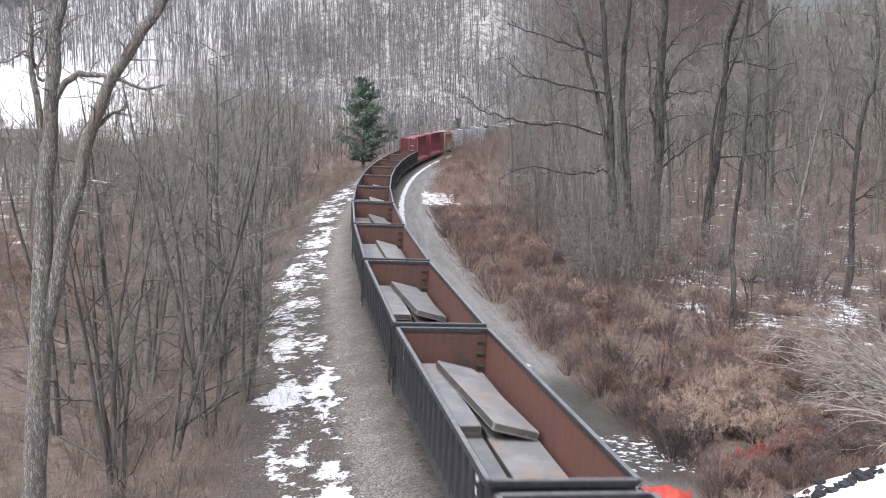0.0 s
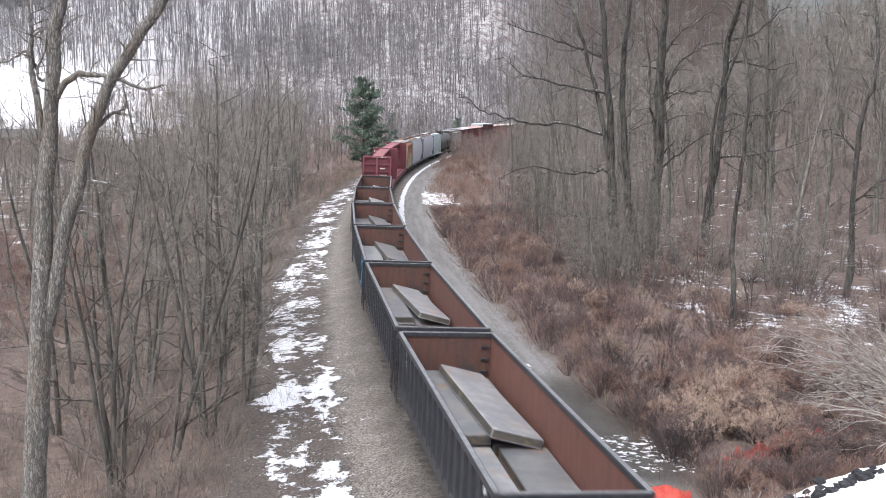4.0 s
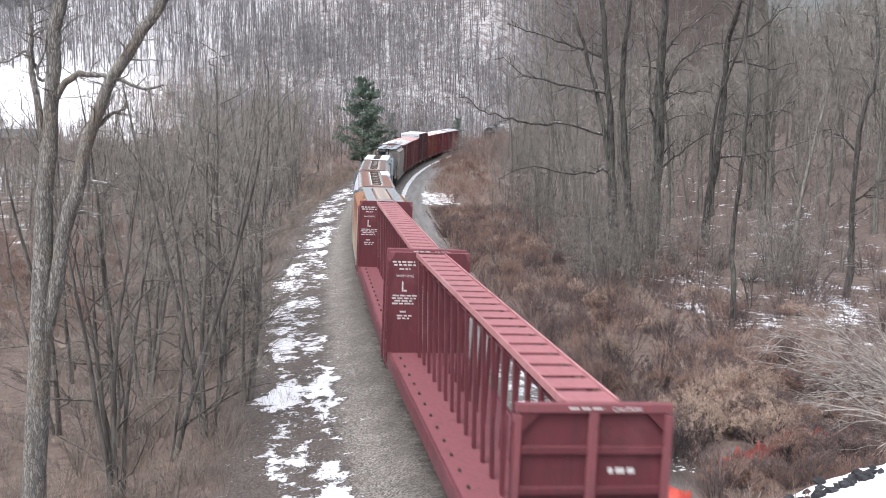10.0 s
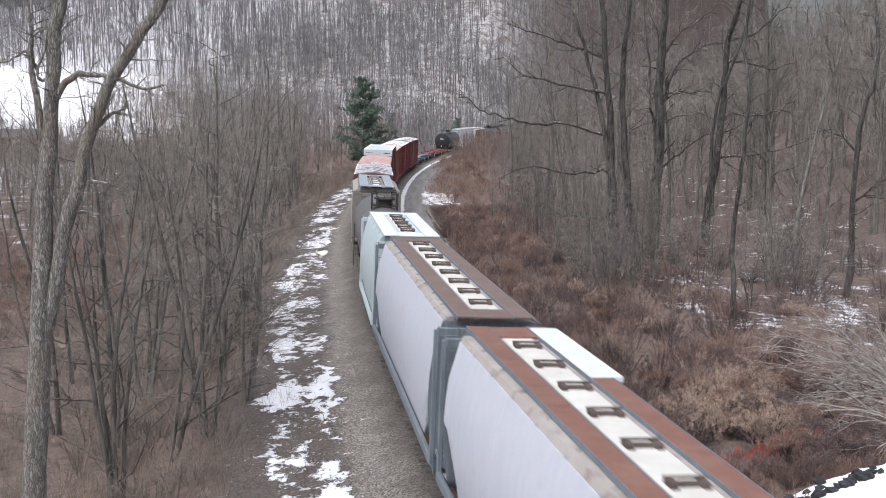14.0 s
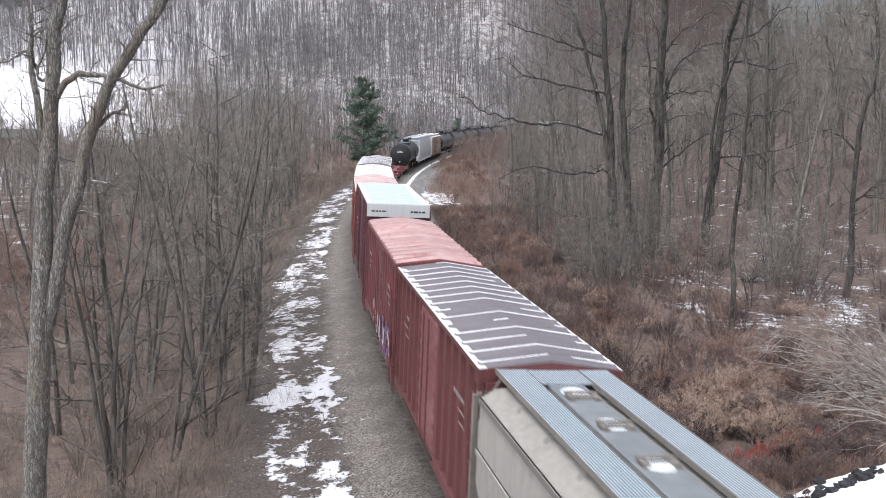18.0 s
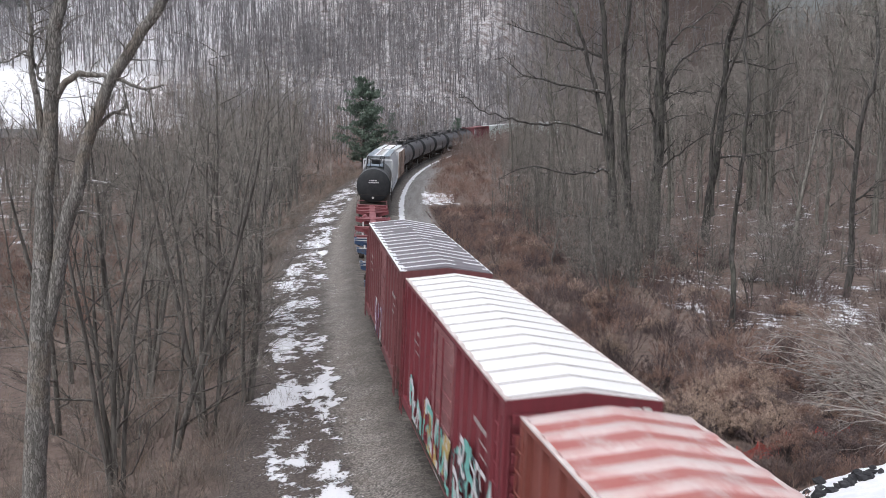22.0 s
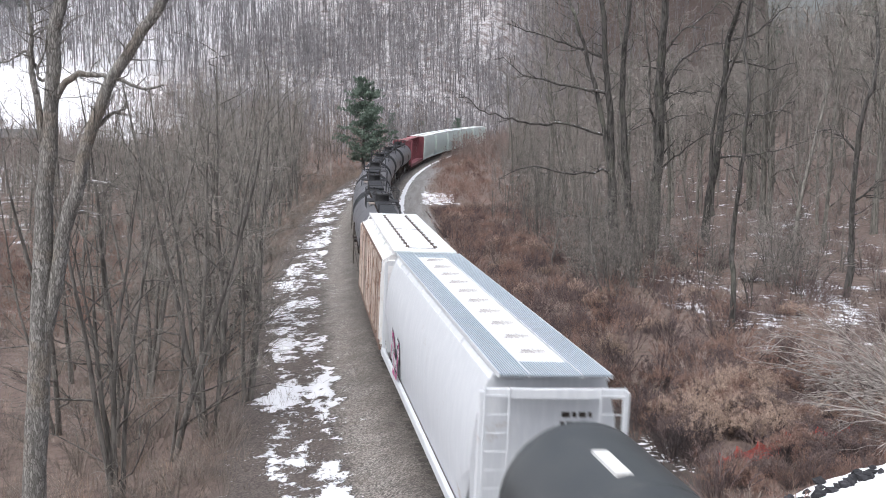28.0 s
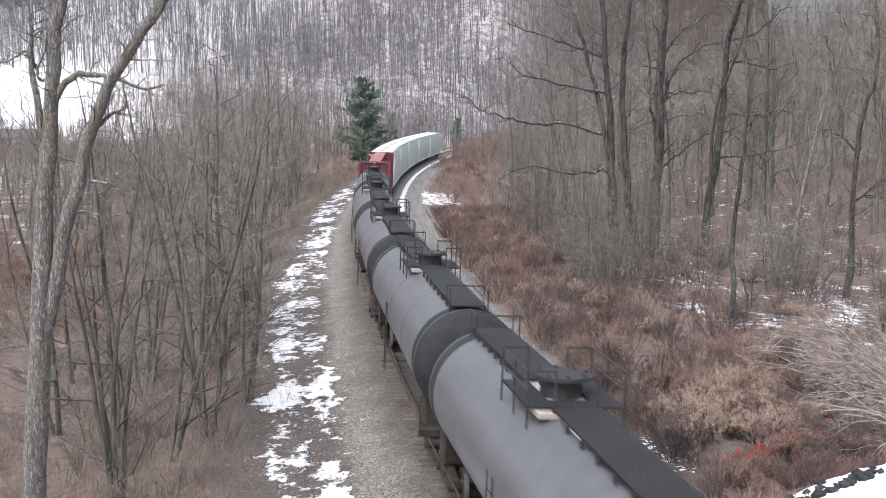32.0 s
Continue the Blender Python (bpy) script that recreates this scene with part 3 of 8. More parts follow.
# -- centre-beam lumber car --
def centrebeam(length=21.9):
    car = thing("centrebeam_flatcar", "empty dark red centrebeam lumber car with tall end bulkheads", "railway car", "centrebeam flatcars of the train")
    h, top, dk = length / 2, 4.7, 1.08
    winch = Geo().slab(-0.04, 0.04, -0.06, 0.06, 0, 0.06, 0.015).mesh("winch", M_TRUCK)
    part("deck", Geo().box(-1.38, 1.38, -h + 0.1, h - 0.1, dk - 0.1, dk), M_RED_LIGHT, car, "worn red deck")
    for side in (-1, 1):
        part("side_sill", Geo().slab(*sorted((side * 1.3, side * 1.42)), -h + 0.1, h - 0.1, dk - 0.45, dk + 0.02, 0.02), M_RED, car)
        part("top_chord", Geo().slab(*sorted((side * 0.475, side * 0.53)), -h + 0.3, h - 0.3, top - 0.14, top + 0.02, 0.012), M_RED_RIM, car, "pale edge of the top chord")
        n = 17
        for i in range(n):
            y = -h + 0.9 + i * (length - 1.8) / (n - 1)
            g = Geo()
            g.loft([[(side * x, y + d, z) for x, d in ((xo, -0.09), (xo, 0.09), (xi, 0.09), (xi, -0.09))] for xo, xi, z in ((0.4, 0.31, dk), (0.52, 0.43, top - 0.14))])
            part("post", g, M_RED, car)
        for i in (1, n - 3, n - 2):
            # a column of lettering that runs up the post
            y = -h + 0.9 + i * (length - 1.8) / (n - 1)
            g = Geo()
            for q in range(15):
                z = 1.9 + 0.13 * q
                x = side * (0.4 + 0.12 * (z - dk) / (top - 0.14 - dk) + 0.004)
                g.box(*sorted((x, x + side * 0.004)), y - 0.045, y + 0.045, z, z + 0.07)
            part("lettering", g, M_MARK_DIM, car)
        for i in range(16):
            placed("winch", winch, car, side * 1.05, -h + 1.2 + i * (length - 2.4) / 15, dk)
    n = 20
    # Pan added under the plates so that the slots read dark.
    part("slot_backing", Geo().box(-0.47, 0.47, -h + 0.3, h - 0.3, top - 0.3, top - 0.28), M_RED, car)
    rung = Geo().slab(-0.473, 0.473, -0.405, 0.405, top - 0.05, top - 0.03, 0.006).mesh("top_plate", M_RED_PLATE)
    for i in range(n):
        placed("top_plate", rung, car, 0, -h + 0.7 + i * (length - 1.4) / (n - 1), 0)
    rng = random.Random(8)
    for end in (-1, 1):
        y = end * h
        w = 1.44
        prof = [(-w, dk - 0.3), (w, dk - 0.3), (w, top - 0.35), (w - 0.2, top), (-w + 0.2, top), (-w, top - 0.35)]
        b = part("bulkhead", Geo().prism(prof, min(y - end * 0.12, y - end * 0.16), max(y - end * 0.12, y - end * 0.16)), M_RED, car)
        g = Geo()
        yy = sorted((y - end * 0.12, y))
        g.slab(-w - 0.02, -w + 0.13, *yy, dk - 0.3, top - 0.2, 0.02).slab(w - 0.13, w + 0.02, *yy, dk - 0.3, top - 0.2, 0.02)
        g.slab(-w, w, *yy, top - 0.16, top + 0.01, 0.02).slab(-0.09, 0.09, *yy, dk - 0.3, top - 0.1, 0.02)
        part("bulkhead_frame", g, M_RED_LIGHT, b)
        for z in (1.5, 2.3, 3.1, 3.85):
            part("bulkhead_rib", Geo().slab(-w + 0.1, w - 0.1, *sorted((y - end * 0.12, y - end * 0.03)), z - 0.07, z + 0.07, 0.02), M_RED, b)
        for sx in (-1, 1):
            g = Geo()
            g.prism([(sx * (w - 0.1), top - 0.14), (sx * (w - 0.5), top - 0.14), (sx * (w - 0.1), top - 0.55)][::-sx], yy[0] + 0.03, yy[1] - 0.03)
            part("gusset", g, M_RED, b)
        g = Geo()
        inner = y - end * 0.164
        bars(g, rng, 0.25, 1.25, 2.5, 2.85, 3, y - end * 0.115, end)
        bars(g, rng, 0.3, 1.0, 3.35, 3.55, 1, y - end * 0.115, end)
        bars(g, rng, -0.55, 0.25, top - 0.12, top - 0.05, 1, y + end * 0.001, end)
        for x0, x1, z0, z1, rows in ((-1.36, -0.4, 4.2, 4.42, 2), (-1.15, -0.6, 4.06, 4.16, 1), (-1.36, -0.42, 2.82, 3.2, 4), (-1.05, -0.75, 2.52, 2.62, 1), (-1.2, -0.55, 2.28, 2.48, 2)):
            bars(g, rng, x0, x1, z0, z1, rows, inner, -end)
        g.box(-0.98, -0.93, *sorted((inner, inner - end * 0.006)), 3.3, 3.66).box(-0.92, -0.8, *sorted((inner, inner - end * 0.006)), 3.3, 3.36)
        part("lettering", g, M_MARK, b)
        if end < 0:
            sign_text("CAUTION", b, (0.32, y - 0.004, top - 0.135), 0.12, 0.0, M_MARK)
        if end > 0:
            sign_text("WARNING", b, (-1.2, inner - 0.008, 3.82), 0.13, 0.0, M_MARK)
        part("end_sill", Geo().slab(-1.35, 1.35, *sorted((y + end * 0.02, y - end * 0.3)), 0.7, dk - 0.1, 0.02), M_RED, car)
        g = Geo()
        ladder(g, -w - 0.05, min(y, y - end * 0.45), 0.6, top - 0.3)
        part("ladder", g, M_RED, b)
    part("centre_sill", Geo().slab(-0.35, 0.35, -h + 0.3, h - 0.3, 0.62, dk - 0.1, 0.02), M_RED, car)
    trucks(car, h - 2.2, h + 0.1)
    return car


def sign_text(words, parent, at, size, rz, material):
    """Lettering in the built-in font, facing -y."""
    c = bpy.data.curves.new("lettering", "FONT")
    c.body, c.size, c.extrude = words, size, 0.002
    c.materials.append(material)
    tmp = bpy.data.objects.new("lettering", c)
    scene.collection.objects.link(tmp)
    me = bpy.data.meshes.new_from_object(tmp.evaluated_get(bpy.context.evaluated_depsgraph_get()))
    bpy.data.objects.remove(tmp)
    ob = new("lettering", me)
    ob.parent = parent
    ob.matrix_local = Matrix.Translation(at) @ Matrix.Rotation(rz, 4, "Z") @ Matrix.Rotation(radians(90), 4, "X")
    return ob


# -- covered hopper --
def hopper(length, style, body, roofm, walk_m, end_m, label, top=4.6, hatch_m=None, hatches=8, snow=0.0, width=3.1, clamp_m=None, board=(0.55, 1.15), rib_m=None):
    car = thing("covered_hopper", label, "railway car", "covered hoppers of the train")
    h, w = length / 2, width / 2
    eave = top - 0.42 if style != "round" else top - 0.24
    if style == "round":
        side = [(w * 0.9, 1.0), (w * 0.97, 1.6), (w, 2.3), (w * 0.985, 3.0), (w * 0.945, 3.55), (w * 0.87, 4.0), (w * 0.8, eave)]
    else:
        side = [(w * 0.97, 1.0), (w, 1.15), (w, eave - 0.5), (w * 0.985, eave - 0.42), (w * 0.985, eave)]
    body_len = h - (0.75 if style != "rusty" else 0.8)
    prof = side + [(-x, z) for x, z in reversed(side)]
    g = Geo()
    rows = []
    for y, zmin in ((-body_len, 2.5), (-body_len + 1.6, 1.0), (body_len - 1.6, 1.0), (body_len, 2.5)):
        rows.append([(x, y, max(z, zmin if abs(y) > body_len - 0.1 else 1.0)) for x, z in prof])
    g.loft(rows)
    b = part("body", g, body, car)
    # end sheets carried to the sides as fins
    for end in (-1, 1):
        y = end * body_len
        fin = part("end_panel", Geo().prism(prof, min(y, y + end * 0.03), max(y, y + end * 0.03)), end_m, car)
        # the pale hoop at the edge of the end
        for sx in (-1, 1):
            part("corner_post", Geo().slab(*sorted((sx * w * 0.92, sx * w)), *sorted((end * (h - 0.12), end * h)), 0.95, eave - 0.1, 0.02), end_m, car)
        part("end_beam", Geo().slab(-w * 0.95, w * 0.95, *sorted((end * (h - 0.12), end * (h - 0.02))), eave - 0.25, eave - 0.05, 0.02), end_m, car)
        part("end_sill", Geo().slab(-w * 0.96, w * 0.96, *sorted((end * h, end * (h - 0.3))), 0.75, 1.02, 0.02), end_m, car)
        part("end_platform", Geo().box(-w * 0.9, w * 0.9, *sorted((end * (h - 0.1), end * body_len)), 1.02, 1.05), M_GRATING, car)
        for x in (-w * 0.93, w * 0.93 - 0.5):
            part("ladder", ladder(Geo(), x, end * (h + 0.02), 0.6, eave, 0.5, "x"), end_m, car)
        for sx in (-0.55, 0.55):
            part("brace", Geo().tube([(sx, end * body_len, 2.4), (sx * 1.1, end * (h - 0.1), 1.1)], [0.05, 0.05], 6), end_m, car)
    # roof between the eaves
    x_e = side[-1][0]
    if style == "round":
        roof_prof = [(-x_e, eave - 0.02), (x_e, eave - 0.02), (x_e * 0.93, eave + 0.12), (0.5, top - 0.07), (-0.5, top - 0.07), (-x_e * 0.93, eave + 0.12)]
    else:
        roof_prof = [(-x_e, eave - 0.02), (x_e, eave - 0.02), (x_e * 0.8, eave + 0.16), (0.5, top - 0.18), (-0.5, top - 0.18), (-x_e * 0.8, eave + 0.16)]
    part("roof", Geo().prism(roof_prof, -body_len - 0.02, body_len + 0.02), roofm, car)
    # hatch trough with covers
    trough = part("hatch_trough", Geo().slab(-0.36, 0.36, -body_len + 0.4, body_len - 0.4, top - 0.2, top - 0.045, 0.02), hatch_m or body, car)
    step = (2 * body_len - 1.2) / hatches
    lid = Geo()
    if snow:
        lid.slab(-0.3, 0.3, -0.075, 0.075, 0.0, 0.075, 0.03).rod((-0.27, 0.02, 0.09), (0.27, 0.02, 0.09), 0.02, 5).rod((0.0, -0.18, 0.06), (0.0, 0.2, 0.11), 0.022, 5)
    else:
        lid.slab(-0.3, 0.3, -0.07, 0.07, 0.0, 0.07, 0.02)
        for sx in (-0.24, 0.24):
            lid.slab(sx - 0.06, sx + 0.06, -0.19, 0.19, 0.0, 0.09, 0.02)
        lid.rod((-0.33, 0.1, 0.1), (0.33, 0.1, 0.1), 0.025, 5)
    lid = lid.mesh("hatch_clamp", M_SNOWY_LID if snow else clamp_m or (M_CLAMP if style == "round" else end_m))
    for i in range(0 if style == "ribbed" else hatches):
        placed("hatch_clamp", lid, trough, 0, -body_len + 0.6 + (i + 0.5) * step, top - 0.045)
    if style == "rusty":
        for sx in (-1, 1):
            part("hatch_rail", Geo().slab(*sorted((sx * 0.27, sx * 0.36)), -body_len + 0.4, body_len - 0.4, top - 0.05, top + 0.05, 0.02), hatch_m or body, trough)
    for side_x in (-1, 1):
        rb = part("running_board", Geo().box(*sorted((side_x * board[0], side_x * board[1])), -h + 0.05, h - 0.05, top - 0.04, top), walk_m, car)
        part("board_edge", Geo().box(*sorted((side_x * board[1], side_x * (board[1] + 0.02))), -h + 0.05, h - 0.05, top - 0.09, top + 0.01).box(*sorted((side_x * (board[0] - 0.02), side_x * board[0])), -h + 0.05, h - 0.05, top - 0.09, top + 0.01), end_m, rb)
        n = int(length / 1.7)
        arm = Geo().tube([(side_x * (board[1] - 0.03), 0, top - 0.04), (side_x * min(x_e + 0.01, 1.35), 0, eave)], [0.022, 0.022], 4).mesh("bracket", end_m)
        for i in range(n):
            placed("bracket", arm, rb, 0, -h + 0.6 + i * (length - 1.2) / (n - 1), 0)
    for end in (-1, 1):
        part("end_walkway", Geo().box(-0.55, 0.55, *sorted((end * (h - 0.05), end * (h - 1.3))), top - 0.045, top - 0.01), walk_m, car)
    for sx in (-1, 1):
        part("side_sill", Geo().slab(*sorted((sx * w * 0.93, sx * w * 1.01)), -h, h, 0.85, 1.08, 0.02), end_m if style == "round" else (M_CLAMP if style == "rusty" else body), car)
        if style == "ribbed":
            rib = Geo()
            rib.loft([[(0, -0.09, 1.1), (0, 0.09, 1.1), (0.055, 0.05, 1.1), (0.055, -0.05, 1.1)], [(0, -0.09, eave - 0.05), (0, 0.09, eave - 0.05), (0.055, 0.05, eave - 0.1), (0.055, -0.05, eave - 0.1)]])
            rib = rib.mesh("rib", rib_m or body)
            n = int(length / 0.66)
            for i in range(n):
                placed("rib", rib, b, sx * (w - 0.005), -body_len + 0.1 + i * (2 * body_len - 0.2) / (n - 1), 0, 0 if sx > 0 else math.pi)
        elif style == "banded":
            for z in (2.0, 3.1):
                part("side_rib", Geo().slab(*sorted((sx * (w - 0.01), sx * (w + 0.05))), -body_len, body_len, z - 0.06, z + 0.06, 0.02), body, b)
            part("eave_rib", Geo().slab(*sorted((sx * (w - 0.03), sx * (w + 0.02))), -body_len, body_len, eave - 0.12, eave + 0.01, 0.02), end_m, b)
    # hopper outlets
    for i in (-1, 0, 1):
        y = i * (body_len - 2.4) * 0.8
        part("outlet", Geo().loft([[(-1.2, y - 1.6, 1.0), (1.2, y - 1.6, 1.0), (1.2, y + 1.6, 1.0), (-1.2, y + 1.6, 1.0)], [(-0.4, y - 0.4, 0.35), (0.4, y - 0.4, 0.35), (0.4, y + 0.4, 0.35), (-0.4, y + 0.4, 0.35)]]), body, car)
    if snow:
        g = Geo()
        g.slab(-0.5, 0.5, -body_len + 0.5, body_len - 0.5, top - 0.044, top - 0.015, 0.01)
        part("snow_cover", g, M_SNOW, car, "old snow along the hatches")
        if style == "ribbed":
            for sx in (-1, 1):
                g = Geo().slab(*sorted((sx * 0.5, sx * 0.545)), -body_len + 0.5, body_len - 0.5, top - 0.03, top + 0.02, 0.01)
                for i in range(13):
                    y = -body_len + 0.8 + i * (2 * body_len - 1.6) / 12
                    g.slab(*sorted((sx * 0.46, sx * 0.6)), y - 0.09, y + 0.07, top - 0.02, top + 0.05, 0.015)
                part("hatch_rail", g, M_CLAMP, trough, "dark clasped rail beside the hatches")
            g = Geo()
            for y in (-body_len + 0.5, 0.4):
                g.box(-0.5, 0.5, y - 0.03, y + 0.03, top - 0.03, top + 0.0)
            part("trough_seam", g, M_CLAMP, trough)
    trucks(car, h - 1.9, h + 0.05)
    g = Geo()
    bars(g, random.Random(7), 0.3, 1.0, 3.3, 3.7, 2, -body_len - 0.03, -1)
    part("lettering", g, M_TRUCK, car)
    return car


# -- tank car --
def tank_car(length, shell_m, platform_m, label, long_walk=True, r=1.53, deck=(-1.15, 1.15), head_m=None, patch_at=-2.0, wide=0.95, cy=0.0):
    car = thing("tank_car", label, "railway car", "tank cars of the train")
    h = length / 2
    zc = 1.12 + r
    sh = h - 0.55
    rings = []
    for y, k in ((-sh, 0.05), (-sh + 0.03, 0.45), (-sh + 0.12, 0.76), (-sh + 0.28, 0.94), (-sh + 0.48, 1.0), (sh - 0.48, 1.0), (sh - 0.28, 0.94), (sh - 0.12, 0.76), (sh - 0.03, 0.45), (sh, 0.05)):
        rings.append([(r * k * c, y, zc + r * k * s) for c, s in RING[40]])
    shell = part("shell", Geo().loft(rings[4:6], cap=False), shell_m, car)
    part("tank_head", Geo().loft(rings[:5], cap=True), head_m or shell_m, shell)
    part("tank_head", Geo().loft(rings[5:], cap=True), head_m or shell_m, shell)
    if head_m and long_walk:
        for end in (-1, 1):
            part("end_wrap", Geo().loft([[(q * c, end * y, zc + q * s) for c, s in RING[40]] for y, q in ((sh - 0.47, r + 0.001), (sh - 0.5, r + 0.006), (sh - 1.25, r + 0.006), (sh - 1.26, r))][::end], cap=False), head_m, shell, "black coated end of the shell")
    for y in (-sh + 0.62, -sh * 0.5, 0.0, sh * 0.5, sh - 0.62):
        part("weld_band", Geo().loft([[(q * c, y + d, zc + q * s) for c, s in RING[40]] for d, q in ((-0.04, r), (-0.03, r + 0.008), (0.03, r + 0.008), (0.04, r))], cap=False), shell_m, shell)
    for end in (-1, 1):
        y = end * (sh - 0.9)
        g = Geo()
        g.slab(-1.2, 1.2, *sorted((y - 0.35, y + 0.35)), 0.85, 1.75, 0.05)
        part("saddle", g, M_TRUCK, car)
        part("stub_sill", Geo().slab(-0.35, 0.35, *sorted((end * (sh - 2.4), end * (h - 0.05))), 0.65, 1.05, 0.02), M_TRUCK, car)
        part("end_sill", Geo().slab(-1.45, 1.45, *sorted((end * h, end * (h - 0.22))), 0.8, 1.02, 0.02), M_TRUCK, car)
        part("end_platform", Geo().box(-1.4, 1.4, *sorted((end * (h - 0.22), end * (h - 0.62))), 0.98, 1.02), M_GRATING_DARK, car)
        g = Geo()
        for z in (1.35, 1.9):
            g.tube([(-1.42, end * (h - 0.1), z), (1.42, end * (h - 0.1), z)], [0.018, 0.018], 5)
        for x in (-1.42, 1.42):
            g.rod((x, end * (h - 0.1), 1.0), (x, end * (h - 0.1), 1.9), 0.018, 5)
        part("end_rail", g, M_TRUCK, car)
        g = Geo()
        bars(g, random.Random(2), -0.55, 0.55, zc + 0.25, zc + 0.6, 2, end * (sh - 0.005), end)
        part("lettering", g, M_MARK, shell)
    for sx in (-1, 1):
        g = Geo()
        g.tube([(sx * (r + 0.02), -sh + 1.0, 1.45), (sx * (r + 0.02), sh - 1.0, 1.45)], [0.025, 0.025], 5)
        part("side_rail", g, M_TRUCK, car)
        g = Geo()
        for z0 in (0.6,):
            ladder(g, sx * (r + 0.08), -0.25, z0, zc + 0.35, 0.5)
        part("ladder", g, M_TRUCK, car)
    zt = zc + r
    # platform round the manway
    d0, d1 = deck
    p = part("platform", Geo().box(-wide, -0.42, d0, d1, zt + 0.06, zt + 0.1).box(0.42, wide, d0, d1, zt + 0.06, zt + 0.1).box(-0.42, 0.42, d0, max(d0 + 0.04, cy - 0.62), zt + 0.06, zt + 0.1), platform_m, car, "walkway round the manway")
    n = max(2, round((d1 - d0) / 1.0))
    for sx in (-1, 1):
        g = Geo()
        for i in range(n + 1):
            y = d0 + (d1 - d0) * i / n
            g.rod((sx * wide, y, zt - 0.35), (sx * wide, y, zt + 0.78), 0.022, 5)
        for z in (zt + 0.42, zt + 0.78):
            g.rod((sx * wide, d0, z), (sx * wide, d1, z), 0.022, 5)
        for y in (d0, d1):
            g.rod((sx * wide, y, zt + 0.78), (sx * 0.42, y, zt + 0.78), 0.022, 5)
            g.rod((sx * 0.42, y, zt + 0.06), (sx * 0.42, y, zt + 0.78), 0.022, 5)
        part("handrail", g, M_DARK_IRON, p)
    m = part("manway", Geo().rod((0, cy, zt - 0.05), (0, cy, zt + 0.42), 0.42, 22).rod((0, cy, zt + 0.42), (0, cy, zt + 0.5), 0.6, 22), M_DARK_IRON, car, "round dark manway with a flanged lid")
    if long_walk:
        part("deck_plate", Geo().slab(-0.8, 0.4, d0 - 0.3, d1, zt - 0.06, zt + 0.045, 0.01), M_TANPLATE, car, "pale weathered plate under the manway")
    bolt = Geo().rod((0, 0, -0.08), (0, 0, 0.07), 0.03, 5).mesh("bolt", M_TRUCK)
    for c, sn in RING[8]:
        placed("bolt", bolt, m, 0.5 * c, cy + 0.5 * sn, zt + 0.48)
    v = part("valve_box", Geo().rod((0, cy + 0.95, zt - 0.05), (0, cy + 0.95, zt + 0.25), 0.22, 14), M_TRUCK, car)
    if patch_at:
        part("white_patch", Geo().box(-0.4, -0.12, patch_at, patch_at + 1.3, zt - 0.1, zt + 0.004), M_MARK, shell)
    if long_walk:
        foot = Geo().box(-0.03, 0.03, -0.04, 0.04, -0.1, 0.08).mesh("walk_bracket", M_TRUCK)
        for a, b in ((-sh + 0.7, d0 - 0.04), (d1 + 0.04, sh - 0.7)):
            part("top_walk", Geo().box(-0.48, 0.48, a, b, zt + 0.06, zt + 0.1), M_GRATING_DARK, car, "dark grating walk along the top")
            for i in range(9):
                for sx in (-0.49, 0.49):
                    placed("walk_bracket", foot, car, sx, a + 0.2 + (b - a - 0.4) * i / 8, zt)
        for end in (-1, 1):
            y = end * (sh - 0.75)
            g = Geo()
            for sx in (-0.55, 0.55):
                g.tube([(sx, y, zt - 0.1), (sx, y, zt + 0.55), (sx, y - end * 0.75, zt + 0.55), (sx, y - end * 0.75, zt - 0.05)], [0.022] * 4, 5)
            g.rod((-0.55, y - end * 0.75, zt + 0.55), (0.55, y - end * 0.75, zt + 0.55), 0.022, 5)
            part("walk_rail", g, M_DARK_IRON, car)
    trucks(car, sh - 0.9, h + 0.05)
    return car


